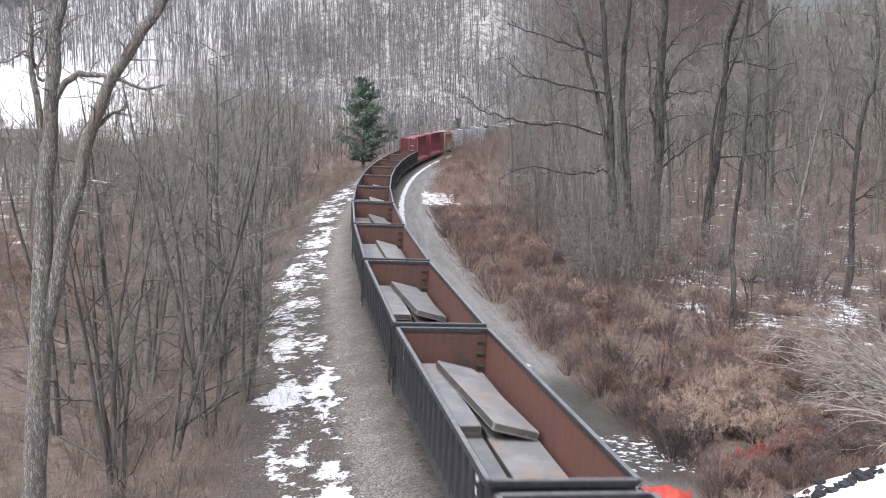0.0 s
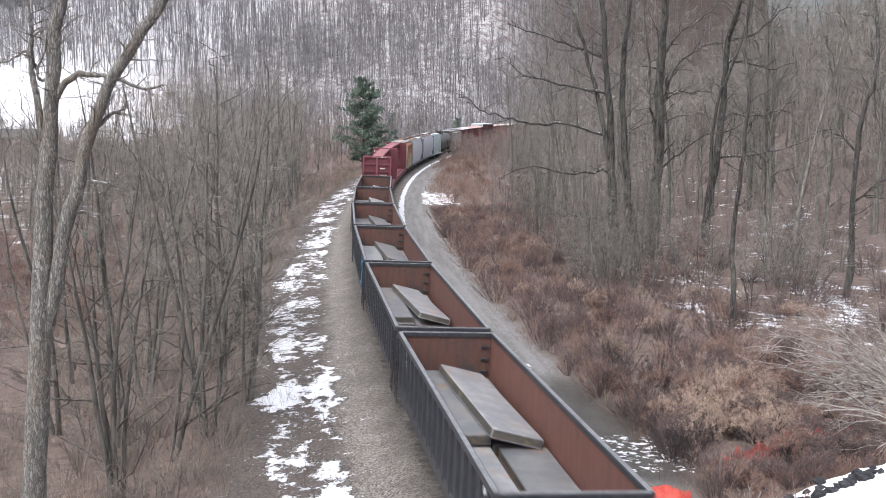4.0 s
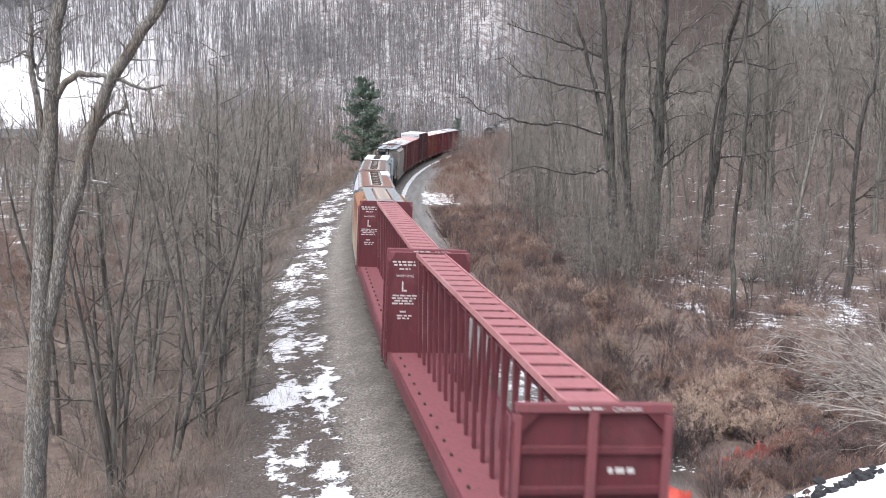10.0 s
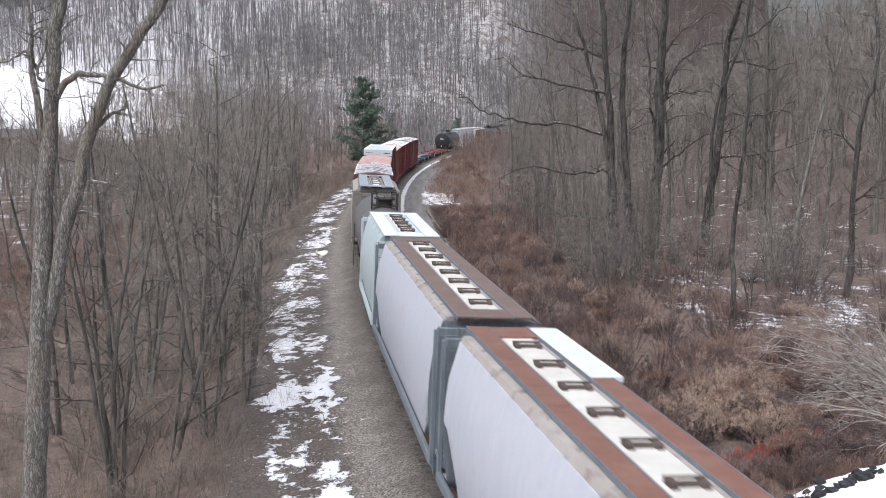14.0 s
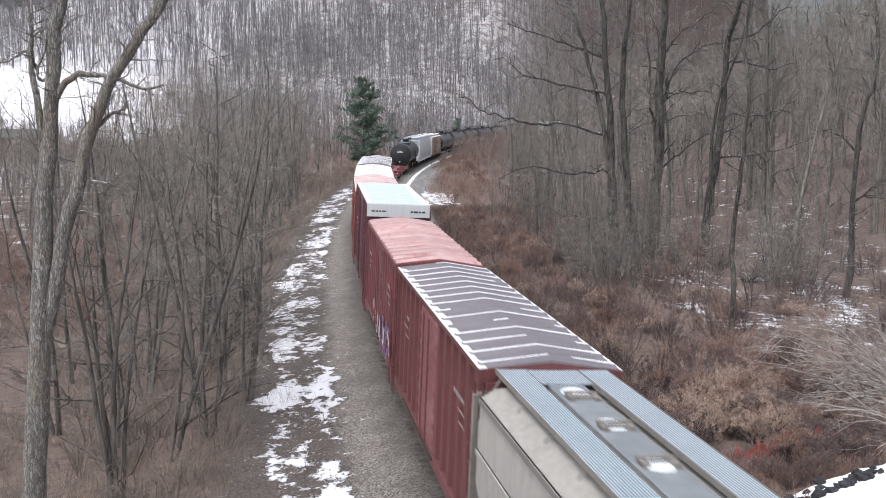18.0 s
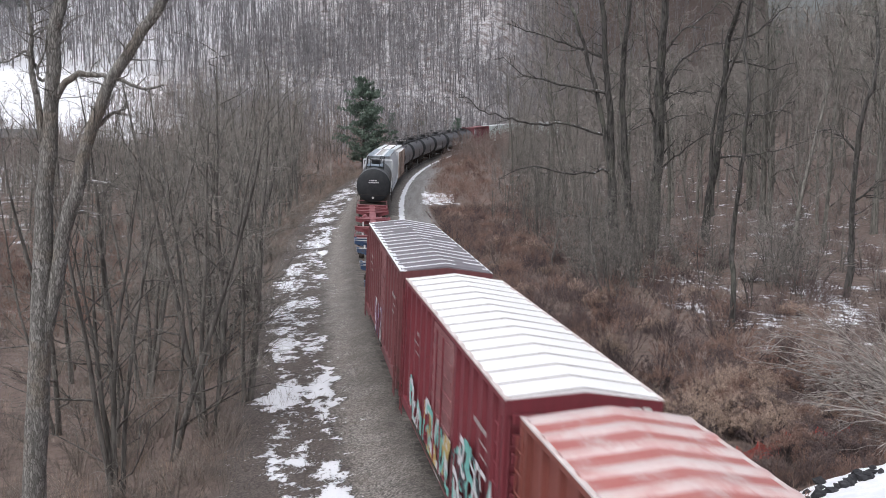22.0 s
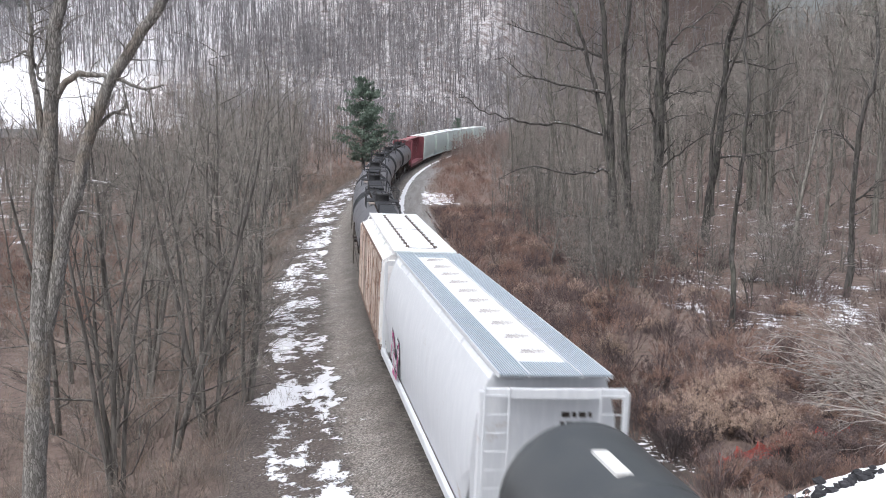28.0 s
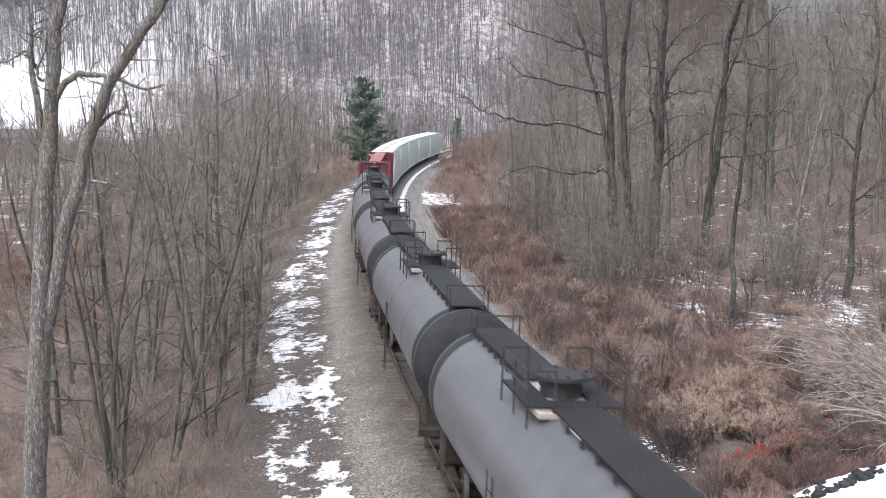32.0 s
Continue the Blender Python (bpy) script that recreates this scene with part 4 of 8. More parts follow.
# -- boxcar --
def boxcar(length, side_m, roof_m, door_m, end_m, label, top=4.6, cap=None, ribs=None, rib_m=None, rib_h=0.085, edge_m=None, flat=False, width=3.0, roof_snow=None):
    car = thing("boxcar", label, "railway car", "boxcars of the train")
    h, w, fl = length / 2, width / 2, 1.0
    for sx in (-1, 1):
        wall = part("side_wall", Geo().box(*sorted((sx * (w - 0.17), sx * (w - 0.13))), -h + 0.03, h - 0.03, fl - 0.1, top - 0.03), side_m, car)
        rib = Geo()
        rib.loft([[(0, -0.16, z), (0, 0.16, z), (0.1, 0.13, z), (0.1, -0.13, z)] for z in (fl, top - 0.12)])
        rib = rib.mesh("rib", side_m)
        n = 6
        door = 1.55
        for i in range(n):
            for sg in (-1, 1):
                placed("rib", rib, wall, sx * (w - 0.13), sg * (door + 0.35 + i * (h - door - 0.6) / (n - 1)), 0, 0 if sx > 0 else math.pi)
        d = part("sliding_door", Geo().slab(*sorted((sx * (w - 0.13), sx * (w - 0.035))), -door, door, fl, top - 0.2, 0.01), door_m, car)
        for i in range(8):
            z = fl + 0.3 + i * (top - fl - 0.7) / 7
            part("door_rib", Geo().slab(*sorted((sx * (w - 0.036), sx * (w - 0.008))), -door + 0.08, door - 0.08, z - 0.08, z + 0.08, 0.02), door_m, d)
        g = Geo()
        for y in (-0.5, 0.5):
            g.rod((sx * (w + 0.045), y, fl), (sx * (w + 0.045), y, top - 0.25), 0.025, 6)
        part("lock_rod", g, side_m, d)
        part("top_rail", Geo().slab(*sorted((sx * (w - 0.1), sx * w)), -h, h, top - 0.12, top, 0.01), side_m, car)
        part("side_sill", Geo().slab(*sorted((sx * (w - 0.12), sx * w)), -h, h, fl - 0.25, fl + 0.05, 0.02), side_m, car)
        part("door_track", Geo().slab(*sorted((sx * (w - 0.01), sx * (w + 0.06))), -door - 0.2, 3 * door, fl - 0.08, fl - 0.02, 0.01), M_TRUCK, car)
        for y in (-h + 0.06, h - 0.51):
            part("ladder", ladder(Geo(), sx * (w + 0.05), y, 0.5, top - 0.3), side_m, car)
        g = Geo()
        rng = random.Random(int(length * 7))
        for y0 in (-h + 1.2, h - 3.8):
            for i in range(3):
                y = y0 + rng.uniform(0.1, 0.4)
                end_y = y + rng.uniform(0.4, 1.5)
                hh = 0.11 if i < 1 else 0.05
                while y < end_y:
                    l = rng.uniform(0.07, 0.16)
                    g.box(*sorted((sx * (w + 0.004), sx * (w + 0.008))), y, y + l, 3.45 - i * 0.26, 3.45 - i * 0.26 + hh)
                    y += l + 0.06
        part("lettering", g, M_MARK_DIM, car)
    # roof
    if flat:
        prof = [(-w, top - 0.06), (w, top - 0.06), (w, top), (0, top + 0.03), (-w, top)]
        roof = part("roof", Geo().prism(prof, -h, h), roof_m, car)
        # snow along both edges of the flat roof
        rng = random.Random(31)
        for sx in (-1, 1):
            g = Geo()
            pts = [sx * (w - rng.uniform(0.12, 0.42)) for _ in range(25)]
            for i in range(24):
                y0, y1 = -h + i * length / 24, -h + (i + 1) * length / 24
                n0 = len(g.v)
                g.v += [(sx * w, y0, top + 0.005), (pts[i], y0, top + 0.02), (pts[i + 1], y1, top + 0.02), (sx * w, y1, top + 0.005), (sx * w, y0, top + 0.03), (pts[i], y0, top + 0.024), (pts[i + 1], y1, top + 0.024), (sx * w, y1, top + 0.03)]
                g.f += [tuple(n0 + q for q in r) for r in ((4, 5, 6, 7), (0, 1, 5, 4), (1, 2, 6, 5), (2, 3, 7, 6), (3, 0, 4, 7))]
            part("snow_edge", g, M_SNOW, roof, "strip of old snow along the roof edge")
    else:
        rise = 0.2
        prof = [(-w, top - 0.03), (w, top - 0.03), (w, top), (0.55, top + rise * 0.64), (0, top + rise), (-0.55, top + rise * 0.64), (-w, top)]
        roof = part("roof", Geo().prism(prof, -h, h), roof_m, car)
        n = 15
        rb = Geo()
        rb.loft([[(x, y, z + dz) for y, dz in ((-0.22, -0.01), (0.22, -0.01), (0.11, rib_h), (-0.11, rib_h))] for x, z in ((-w + 0.05, top), (-0.55, top + rise * 0.64), (0, top + rise), (0.55, top + rise * 0.64), (w - 0.05, top))])
        rb = rb.mesh("roof_rib", rib_m or roof_m)
        for i in range(n):
            placed("roof_rib", rb, roof, 0, -h + 0.35 + i * (length - 0.7) / (n - 1), 0)
        if ribs:
            # bare dark seams beside the snow-covered ribs
            sm = Geo()
            sm.loft([[(x, y, z + dz) for y, dz in ((-0.29, 0.0), (-0.21, 0.0), (-0.21, 0.012), (-0.29, 0.012))] for x, z in ((-w + 0.05, top), (-0.55, top + rise * 0.64), (0, top + rise), (0.55, top + rise * 0.64), (w - 0.05, top))])
            sm = sm.mesh("roof_seam", ribs)
            for i in range(n):
                placed("roof_seam", sm, roof, 0, -h + 0.35 + i * (length - 0.7) / (n - 1), 0)
        if roof_snow:
            # snow lodged beside the ribs, thin and broken
            rng = random.Random(roof_snow)
            g = Geo()
            for i in range(n):
                y = -h + 0.35 + i * (length - 0.7) / (n - 1) + 0.16
                x = -w + 0.08
                while x < w - 0.2:
                    x2 = min(w - 0.08, x + rng.uniform(0.3, 1.2))
                    if x < 0 < x2:
                        x2 = 0.0
                    if rng.random() < 0.86:
                        wd = rng.uniform(0.045, 0.1)
                        z1, z2 = (top + rise * (1 - abs(q) / w) for q in (x, x2))
                        g.loft([[(x, y - 0.2, z1 + 0.01), (x, y - 0.2 + wd, z1 + 0.01), (x, y - 0.2 + wd * 0.6, z1 + 0.065), (x, y - 0.2 + wd * 0.3, z1 + 0.065)], [(x2, y - 0.2, z2 + 0.01), (x2, y - 0.2 + wd, z2 + 0.01), (x2, y - 0.2 + wd * 0.6, z2 + 0.065), (x2, y - 0.2 + wd * 0.3, z2 + 0.065)]])
                    x = x2
            y = -h
            while y < h - 0.3:
                y2 = min(h, y + rng.uniform(0.4, 1.4))
                wd = rng.uniform(0.12, 0.3)
                g.slab(-w, -w + wd, y, y2, top - 0.01, top + 0.03, 0.012)
                y = y2
            g.slab(w - 0.05, w, -h, h, top - 0.01, top + 0.015, 0.006)
            part("snow_cover", g, M_SNOW, car, "old snow lodged along the ribs")
    if edge_m:
        for sx in (-1, 1):
            part("roof_edge", Geo().slab(*sorted((sx * (w - 0.09), sx * (w + 0.004))), -h, h, top - 0.02, top + 0.022, 0.006), edge_m, roof, "pale roof edge")
    for end in (-1, 1):
        y = end * h
        e = part("end_wall", Geo().box(-w + 0.05, w - 0.05, *sorted((y - end * 0.06, y - end * 0.03)), fl - 0.1, top - 0.02), end_m, car)
        n = 9
        for i in range(n):
            z = fl + 0.25 + i * (top - fl - 0.6) / (n - 1)
            part("end_rib", Geo().slab(-w + 0.16, w - 0.16, *sorted((y - end * 0.03, y + end * 0.05)), z - 0.1, z + 0.1, 0.035), end_m, e)
        for sx in (-1, 1):
            part("corner_post", Geo().slab(*sorted((sx * w, sx * (w - 0.14))), *sorted((y, y - end * 0.1)), fl - 0.1, top - 0.05, 0.02), end_m, e)
        part("end_sill", Geo().slab(-w + 0.05, w - 0.05, *sorted((y + end * 0.05, y - end * 0.25)), 0.7, fl - 0.02, 0.02), M_TRUCK, car)
        g = Geo()
        ladder(g, -w + 0.1, y + end * 0.09, 0.55, top - (1.0 if cap else 0.3), 0.45, "x")
        part("end_ladder", g, end_m, e)
        if not flat:
            part("end_fascia", Geo().prism([(-w + 0.02, top - 0.3), (w - 0.02, top - 0.3), (w - 0.02, top - 0.02), (0, top + 0.14), (-w + 0.02, top - 0.02)], *sorted((y - end * 0.02, y + end * 0.02))), end_m, e)
            g = Geo()
            bars(g, random.Random(5), w * 0.35, w * 0.95, top - 0.26, top - 0.1, 1, y + end * 0.021, end)
            part("lettering", g, M_MARK, e)
    if cap:
        zb = top - 0.75
        for end in (-1, 1):
            y = end * h
            e = part("white_end_band", Geo().slab(-w - 0.005, w + 0.005, *sorted((y + end * 0.06, y - end * 0.02)), zb + 0.15, top - 0.01, 0.01), cap, car, "white painted band under the roof")
            g = Geo()
            bars(g, random.Random(6), -w * 0.95, -w * 0.2, zb + 0.35, zb + 0.47, 1, y + end * 0.061, end)
            bars(g, random.Random(9), w * 0.35, w * 0.95, zb + 0.33, zb + 0.49, 1, y + end * 0.061, end)
            part("lettering", g, M_TRUCK, e)
    part("floor_pan", Geo().box(-w + 0.1, w - 0.1, -h + 0.1, h - 0.1, fl - 0.22, fl - 0.05), M_TRUCK, car)
    part("centre_sill", Geo().slab(-0.3, 0.3, -h + 0.2, h - 0.2, 0.62, fl - 0.22, 0.02), M_TRUCK, car)
    trucks(car, h - 2.0, h + 0.1)
    return car


# -- skeleton container car --
def spine_car(length, beams, truck_at, paint, dark, label, frames=(), reservoir=None):
    """beams: places along the car of the cross beams; truck_at: of the trucks; frames: stretches between beams with side members and a tread plate."""
    car = thing("container_spine_car", label, "railway car", "spine cars of the train")
    h = length / 2
    part("spine", Geo().prism([(-0.3, 0.42), (0.3, 0.42), (0.24, 1.03), (-0.24, 1.03)], -h, h), paint, car)
    part("spine_cap", Geo().slab(-0.26, 0.26, -h, h, 1.03, 1.08, 0.01), paint, car)
    part("bottom_flange", Geo().slab(-0.38, 0.38, -h, h, 0.38, 0.42, 0.01), paint, car)
    part("spine_plate", Geo().slab(-0.2, 0.2, -h + 0.3, h - 0.3, 1.08, 1.095, 0.005), dark, car)
    for y in beams:
        g = Geo()
        g.loft([[(x, y - w, z), (x, y + w, z), (x, y + w, 1.1), (x, y - w, 1.1)] for x, w, z in ((-1.34, 0.16, 0.9), (-0.95, 0.18, 0.8), (-0.3, 0.3, 0.52), (0.3, 0.3, 0.52), (0.95, 0.18, 0.8), (1.34, 0.16, 0.9))])
        b = part("cross_beam", g, paint, car)
        part("beam_top", Geo().loft([[(x, y - w, 1.1), (x, y + w, 1.1), (x, y + w, 1.13), (x, y - w, 1.13)] for x, w in ((-1.37, 0.2), (-0.95, 0.22), (-0.34, 0.36), (0.34, 0.36), (0.95, 0.22), (1.37, 0.2))]), dark, b)
        for sx in (-1, 1):
            part("container_pedestal", Geo().slab(*sorted((sx * 1.2, sx * 1.36)), y - 0.12, y + 0.12, 1.13, 1.19, 0.02), paint, b)
            part("web_gusset", Geo().loft([[(sx * 0.3, y - 0.75, 0.98), (sx * 0.3, y - 0.75, 1.03), (sx * 0.3, y - 0.2, 1.03), (sx * 0.3, y - 0.2, 0.98)], [(sx * 0.34, y - 0.7, 0.98), (sx * 0.34, y - 0.7, 1.03), (sx * 0.85, y - 0.2, 1.03), (sx * 0.85, y - 0.2, 0.98)]][::sx]), paint, b)
    for y0, y1 in frames:
        for sx in (-1, 1):
            part("side_member", Geo().slab(*sorted((sx * 1.24, sx * 1.36)), y0 + 0.16, y1 - 0.16, 0.86, 1.12, 0.02), paint, car)
            part("tread_plate", Geo().box(*sorted((sx * 0.36, sx * 1.22)), y0 + 0.2, y1 - 0.2, 0.9, 0.93), M_DARK_IRON, car, "dark open tread plate")
    if reservoir is not None:
        part("air_reservoir", Geo().loft([[(-0.62 + r * c, reservoir + d, 0.84 + r * q) for c, q in RING[16]] for d, r in ((-0.62, 0.05), (-0.58, 0.16), (-0.45, 0.21), (0.45, 0.21), (0.58, 0.16), (0.62, 0.05))]), paint, car, "round-ended air reservoir beside the spine")
        for d in (-0.35, 0.35):
            part("strap", Geo().loft([[(-0.62 + r * c, reservoir + e, 0.84 + r * q) for c, q in RING[16]] for e, r in ((d - 0.03, 0.21), (d - 0.03, 0.225), (d + 0.03, 0.225), (d + 0.03, 0.21))], cap=False), dark, car)
    part("brake_pipe", Geo().tube([(0.42, -h + 0.5, 0.75), (0.42, h - 0.5, 0.75)], [0.03, 0.03], 6), M_DARK_IRON, car)
    for y in (-h, h):
        part("end_sill", Geo().slab(-1.3, 1.3, y - 0.15, y + 0.15, 0.8, 1.02, 0.03), paint, car)
        g = Geo()
        g.rod((-1.25, y, 1.0), (-1.25, y, 1.45), 0.02, 5).rod((1.25, y, 1.0), (1.25, y, 1.45), 0.02, 5).rod((-1.25, y, 1.45), (-0.7, y, 1.45), 0.02, 5).rod((0.7, y, 1.45), (1.25, y, 1.45), 0.02, 5)
        part("grab_irons", g, dark, car)
    trucks(car, 1.0, h + 0.1, truck_at)
    return car


def graffiti(car, x, y0, y1, z0, z1, tones, seed):
    """Spray-painted shapes on a side wall: overlapping bent strokes, each tone a part."""
    rng = random.Random(seed)
    n = len(tones)
    for k, m in enumerate(tones):
        g = Geo()
        strokes = int((y1 - y0) * (2.4 if k else 1.6))
        for i in range(strokes):
            yc = y0 + (y1 - y0) * (i + rng.random()) / strokes
            pts = []
            a = rng.uniform(0, 6.283)
            y, z = yc, rng.uniform(z0 + 0.2, z1 - 0.2)
            for q in range(7):
                pts.append((max(y0, min(y1, y)), max(z0, min(z1, z))))
                a += rng.gauss(0, 0.9)
                y += math.cos(a) * 0.24
                z += math.sin(a) * 0.34
            w = rng.uniform(0.08, 0.2) if k else rng.uniform(0.2, 0.38)
            base = len(g.v)
            xx = x - 0.004 * (k + 1) - 0.0006 * (i % 5)
            for q, (y, z) in enumerate(pts):
                p, r = pts[max(q - 1, 0)], pts[min(q + 1, 6)]
                dy, dz = r[0] - p[0], r[1] - p[1]
                l = math.hypot(dy, dz) or 1
                g.v += [(xx, y - dz / l * w / 2, z + dy / l * w / 2), (xx, y + dz / l * w / 2, z - dy / l * w / 2)]
            for q in range(6):
                g.f.append((base + 2 * q, base + 2 * q + 1, base + 2 * q + 3, base + 2 * q + 2))
        tagged(part("graffiti", g, m, car, "bold spray-painted graffiti"), kind="stuff")
# ---- the train, from its nearest car on: place of each car's middle along the line at 0 s ----
MOVING = []


def runs(ob, u, half, load=None):
    """Notes a thing that rolls along: its middle at 0 s, half its truck distance, and the pose of a load in its car."""
    MOVING.append((ob, u, half, load))


def car_pose(s, half):
    x0, y0, a0 = track(s - half)
    x1, y1, a1 = track(s + half)
    a = math.atan2(x1 - x0, y1 - y0)
    return Matrix.Translation(((x0 + x1) / 2, (y0 + y1) / 2, 0)) @ Matrix.Rotation(-a, 4, "Z") @ Matrix.Rotation(radians(CANT), 4, "Y")


M_SLAB = painted("steel_slab", (0.19, 0.195, 0.21), (0.33, 0.325, 0.325), (0.36, 0.22, 0.13), 0.42, 0.42, streak=False, vary=0.3, light=(0.36, 0.335, 0.315))
M_SLAB_END = painted("torch_cut_slab_side", (0.075, 0.07, 0.066), (0.15, 0.13, 0.105), (0.34, 0.25, 0.13), 0.4, 0.7, streak=False)

slab_meshes = []
for i, (wd, ln, th) in enumerate(((1.32, 7.55, 0.24), (1.38, 7.4, 0.26), (1.25, 7.6, 0.23))):
    slab_meshes.append((wd, ln, th))


def steel_slab(wd, ln, th, label):
    ob = tagged(new("steel_slab", Geo().slab(-wd / 2, wd / 2, -ln / 2, ln / 2, 0, th, 0.025).mesh("steel_slab", M_SLAB)), label, "steel slab", "slabs in the gondolas")
    part("torch_cut_edge", Geo().slab(-wd / 2 + 0.03, wd / 2 - 0.03, -ln / 2 - 0.004, -ln / 2 + 0.01, 0.03, th - 0.03, 0.003), M_SLAB_END, ob, "rough yellowish cut end")
    for sx in (-1, 1):
        part("flame_cut_side", Geo().slab(*sorted((sx * (wd / 2 + 0.004), sx * (wd / 2 - 0.01))), -ln / 2 + 0.03, ln / 2 - 0.03, 0.03, th - 0.03, 0.003), M_SLAB_END, ob, "rough rusty cut side")
    return ob


rng = random.Random(21)
GON_L, GON_0 = 16.8, -119.7
first = gondola()
gondolas = []
proto = [steel_slab(*m, "thick grey steel slab with rust stains lying in a gondola") for m in slab_meshes]
used = set()
for k in range(-1, 10):
    u = GON_0 + GON_L * k + 15.95 / 2
    car = first if k == -1 else copy_thing(first, Matrix())
    gondolas.append(car)
    runs(car, u, 6.0)
    z = 1.125
    jig = lambda a: rng.uniform(-a, a)
    loads = [
        pose(-0.7 + jig(0.03), 3.95 + jig(0.1), z, 0, 0, jig(0.5)),
        pose(0.68 + jig(0.03), 3.9 + jig(0.1), z, 0, 0, jig(0.5)),
        pose(-0.72 + jig(0.03), -4.0 + jig(0.1), z, 0, 0, jig(0.5)),
        pose(0.7 + jig(0.05), -3.95 + jig(0.15), z, 0, 0, jig(0.6)),
        pose(-0.74 + jig(0.03), 3.85 + jig(0.25), z + 0.262, 0, 0, jig(0.4)),
        # leans on the one beside it
        pose(0.42 + jig(0.04), 3.55 + jig(0.35), z + 0.40, jig(0.4), 13.5, 2.5 + jig(1.2)),
    ]
    for i, m in enumerate(loads):
        j = rng.randrange(3)
        ob = proto[j] if j not in used else copy_thing(proto[j], Matrix())
        used.add(j)
        if i == 5:
            ob["label"] = "thick grey steel slab tilted against another slab"
        runs(ob, u, 6.0, m)

# spray paint
M_CYAN = plain("cyan_spray_paint", (0.02, 0.27, 0.5), (0.04, 0.36, 0.62), 4, 0.5)
M_TURQ = plain("turquoise_spray_paint", (0.12, 0.42, 0.38), (0.22, 0.52, 0.47), 4, 0.5)
M_OCHRE = plain("ochre_spray_paint", (0.45, 0.3, 0.08), (0.55, 0.4, 0.14), 4, 0.5)
M_INK = plain("black_spray_paint", (0.02, 0.022, 0.03), (0.05, 0.05, 0.07), 4, 0.5)
M_CHALK = plain("white_spray_paint", (0.55, 0.55, 0.56), (0.7, 0.7, 0.72), 4, 0.6)
M_PURPLE = plain("purple_spray_paint", (0.2, 0.1, 0.28), (0.3, 0.18, 0.38), 4, 0.5)
M_NAVY = plain("navy_spray_paint", (0.03, 0.06, 0.14), (0.06, 0.1, 0.2), 4, 0.5)
M_PINK = plain("magenta_spray_paint", (0.45, 0.05, 0.2), (0.5, 0.08, 0.25), 4, 0.5)

graffiti(gondolas[7], -1.565, -6.5, -4.6, 1.0, 2.45, [M_CYAN, M_CYAN, M_NAVY, M_CYAN], 4)
graffiti(gondolas[7], -1.565, -7.2, -6.5, 1.0, 2.0, [M_PINK, M_CHALK], 9)
cb = centrebeam()
runs(cb, 48.5 + 10.95, 8.7)
runs(copy_thing(cb, Matrix()), 71.4 + 10.9, 8.7)

def rust_run_material():
    """Cream paint with rust that has run down from the roof edge in long tongues."""
    k = Nodes("rust_streaked_hopper")
    at = k.coords()
    sep = k.t.nodes.new("ShaderNodeSeparateXYZ")
    k.link(at, sep.inputs[0])
    run = k.noise(at, 1.5, 6, 0.65, (2.2, 2.2, 0.16))
    wide = k.noise(at, 0.45, 4, 0.6)
    reach = k.math("ADD", k.math("ADD", run, k.math("MULTIPLY", wide, 0.35)), k.math("MULTIPLY", k.math("SUBTRACT", sep.outputs[2], 2.7), 0.11))
    col = k.mix(k.noise(at, 3.0, 5, 0.7), (0.58, 0.5, 0.4), (0.42, 0.33, 0.24))
    col = k.mix(k.ramp(reach, 0.56, 0.66), col, (0.4, 0.19, 0.085))
    col = k.mix(k.ramp(reach, 0.66, 0.8), col, k.mix(k.noise(at, 5, 5, 0.7), (0.24, 0.085, 0.045), (0.15, 0.07, 0.048)))
    k.bump(k.noise(at, 22, 3, 0.6), 0.3, 0.006)
    return k.done(col, 0.75)


M_RUST_HOP = rust_run_material()
M_RUST_ROOF = painted("rusty_hopper_roof", (0.3, 0.13, 0.06), (0.2, 0.1, 0.06), (0.4, 0.25, 0.13), 0.5, 0.8, streak=False)
M_BEIGE_HATCH = painted("cream_hatches", (0.46, 0.4, 0.365), (0.37, 0.315, 0.28), (0.3, 0.2, 0.14), 0.25, 0.7, streak=False)
M_GREY_DIRTY = painted("dirty_cream_end", (0.4, 0.37, 0.32), (0.29, 0.26, 0.22), (0.15, 0.1, 0.07), 0.3, 0.7)
M_PALE = painted("pale_blue_grey_hopper", (0.53, 0.55, 0.62), (0.61, 0.62, 0.68), (0.4, 0.37, 0.38), 0.14, 0.5)
M_BROWN_ROOF = painted("tan_roof", (0.36, 0.33, 0.31), (0.42, 0.39, 0.37), (0.2, 0.12, 0.09), 0.55, 0.8, streak=False)
M_STEEL_END = painted("blue_grey_end", (0.14, 0.165, 0.195), (0.22, 0.25, 0.28), (0.2, 0.15, 0.12), 0.2, 0.6)
M_CREAM = painted("cream_trough", (0.62, 0.6, 0.56), (0.72, 0.71, 0.69), (0.4, 0.33, 0.28), 0.2, 0.7, streak=False)
M_MINT = painted("pale_mint_hopper", (0.47, 0.56, 0.58), (0.55, 0.62, 0.64), (0.35, 0.3, 0.27), 0.15, 0.55)
M_BEIGE = painted("dusty_beige_hopper", (0.31, 0.295, 0.268), (0.42, 0.4, 0.37), (0.2, 0.165, 0.14), 0.3, 0.65)
# End sheets get a darker tone than the sides.
M_BEIGE_END = painted("dark_brown_grey_end", (0.19, 0.172, 0.158), (0.25, 0.23, 0.21), (0.12, 0.1, 0.09), 0.4, 0.65)
M_GRATING_BLUE = grating_material("bluish_galvanised_grating", (0.47, 0.55, 0.62), (0.58, 0.64, 0.7), 0.66)
M_TROUGH_GREY = painted("grey_trough", (0.2, 0.215, 0.23), (0.28, 0.3, 0.32), (0.15, 0.13, 0.12), 0.2, 0.7, streak=False)
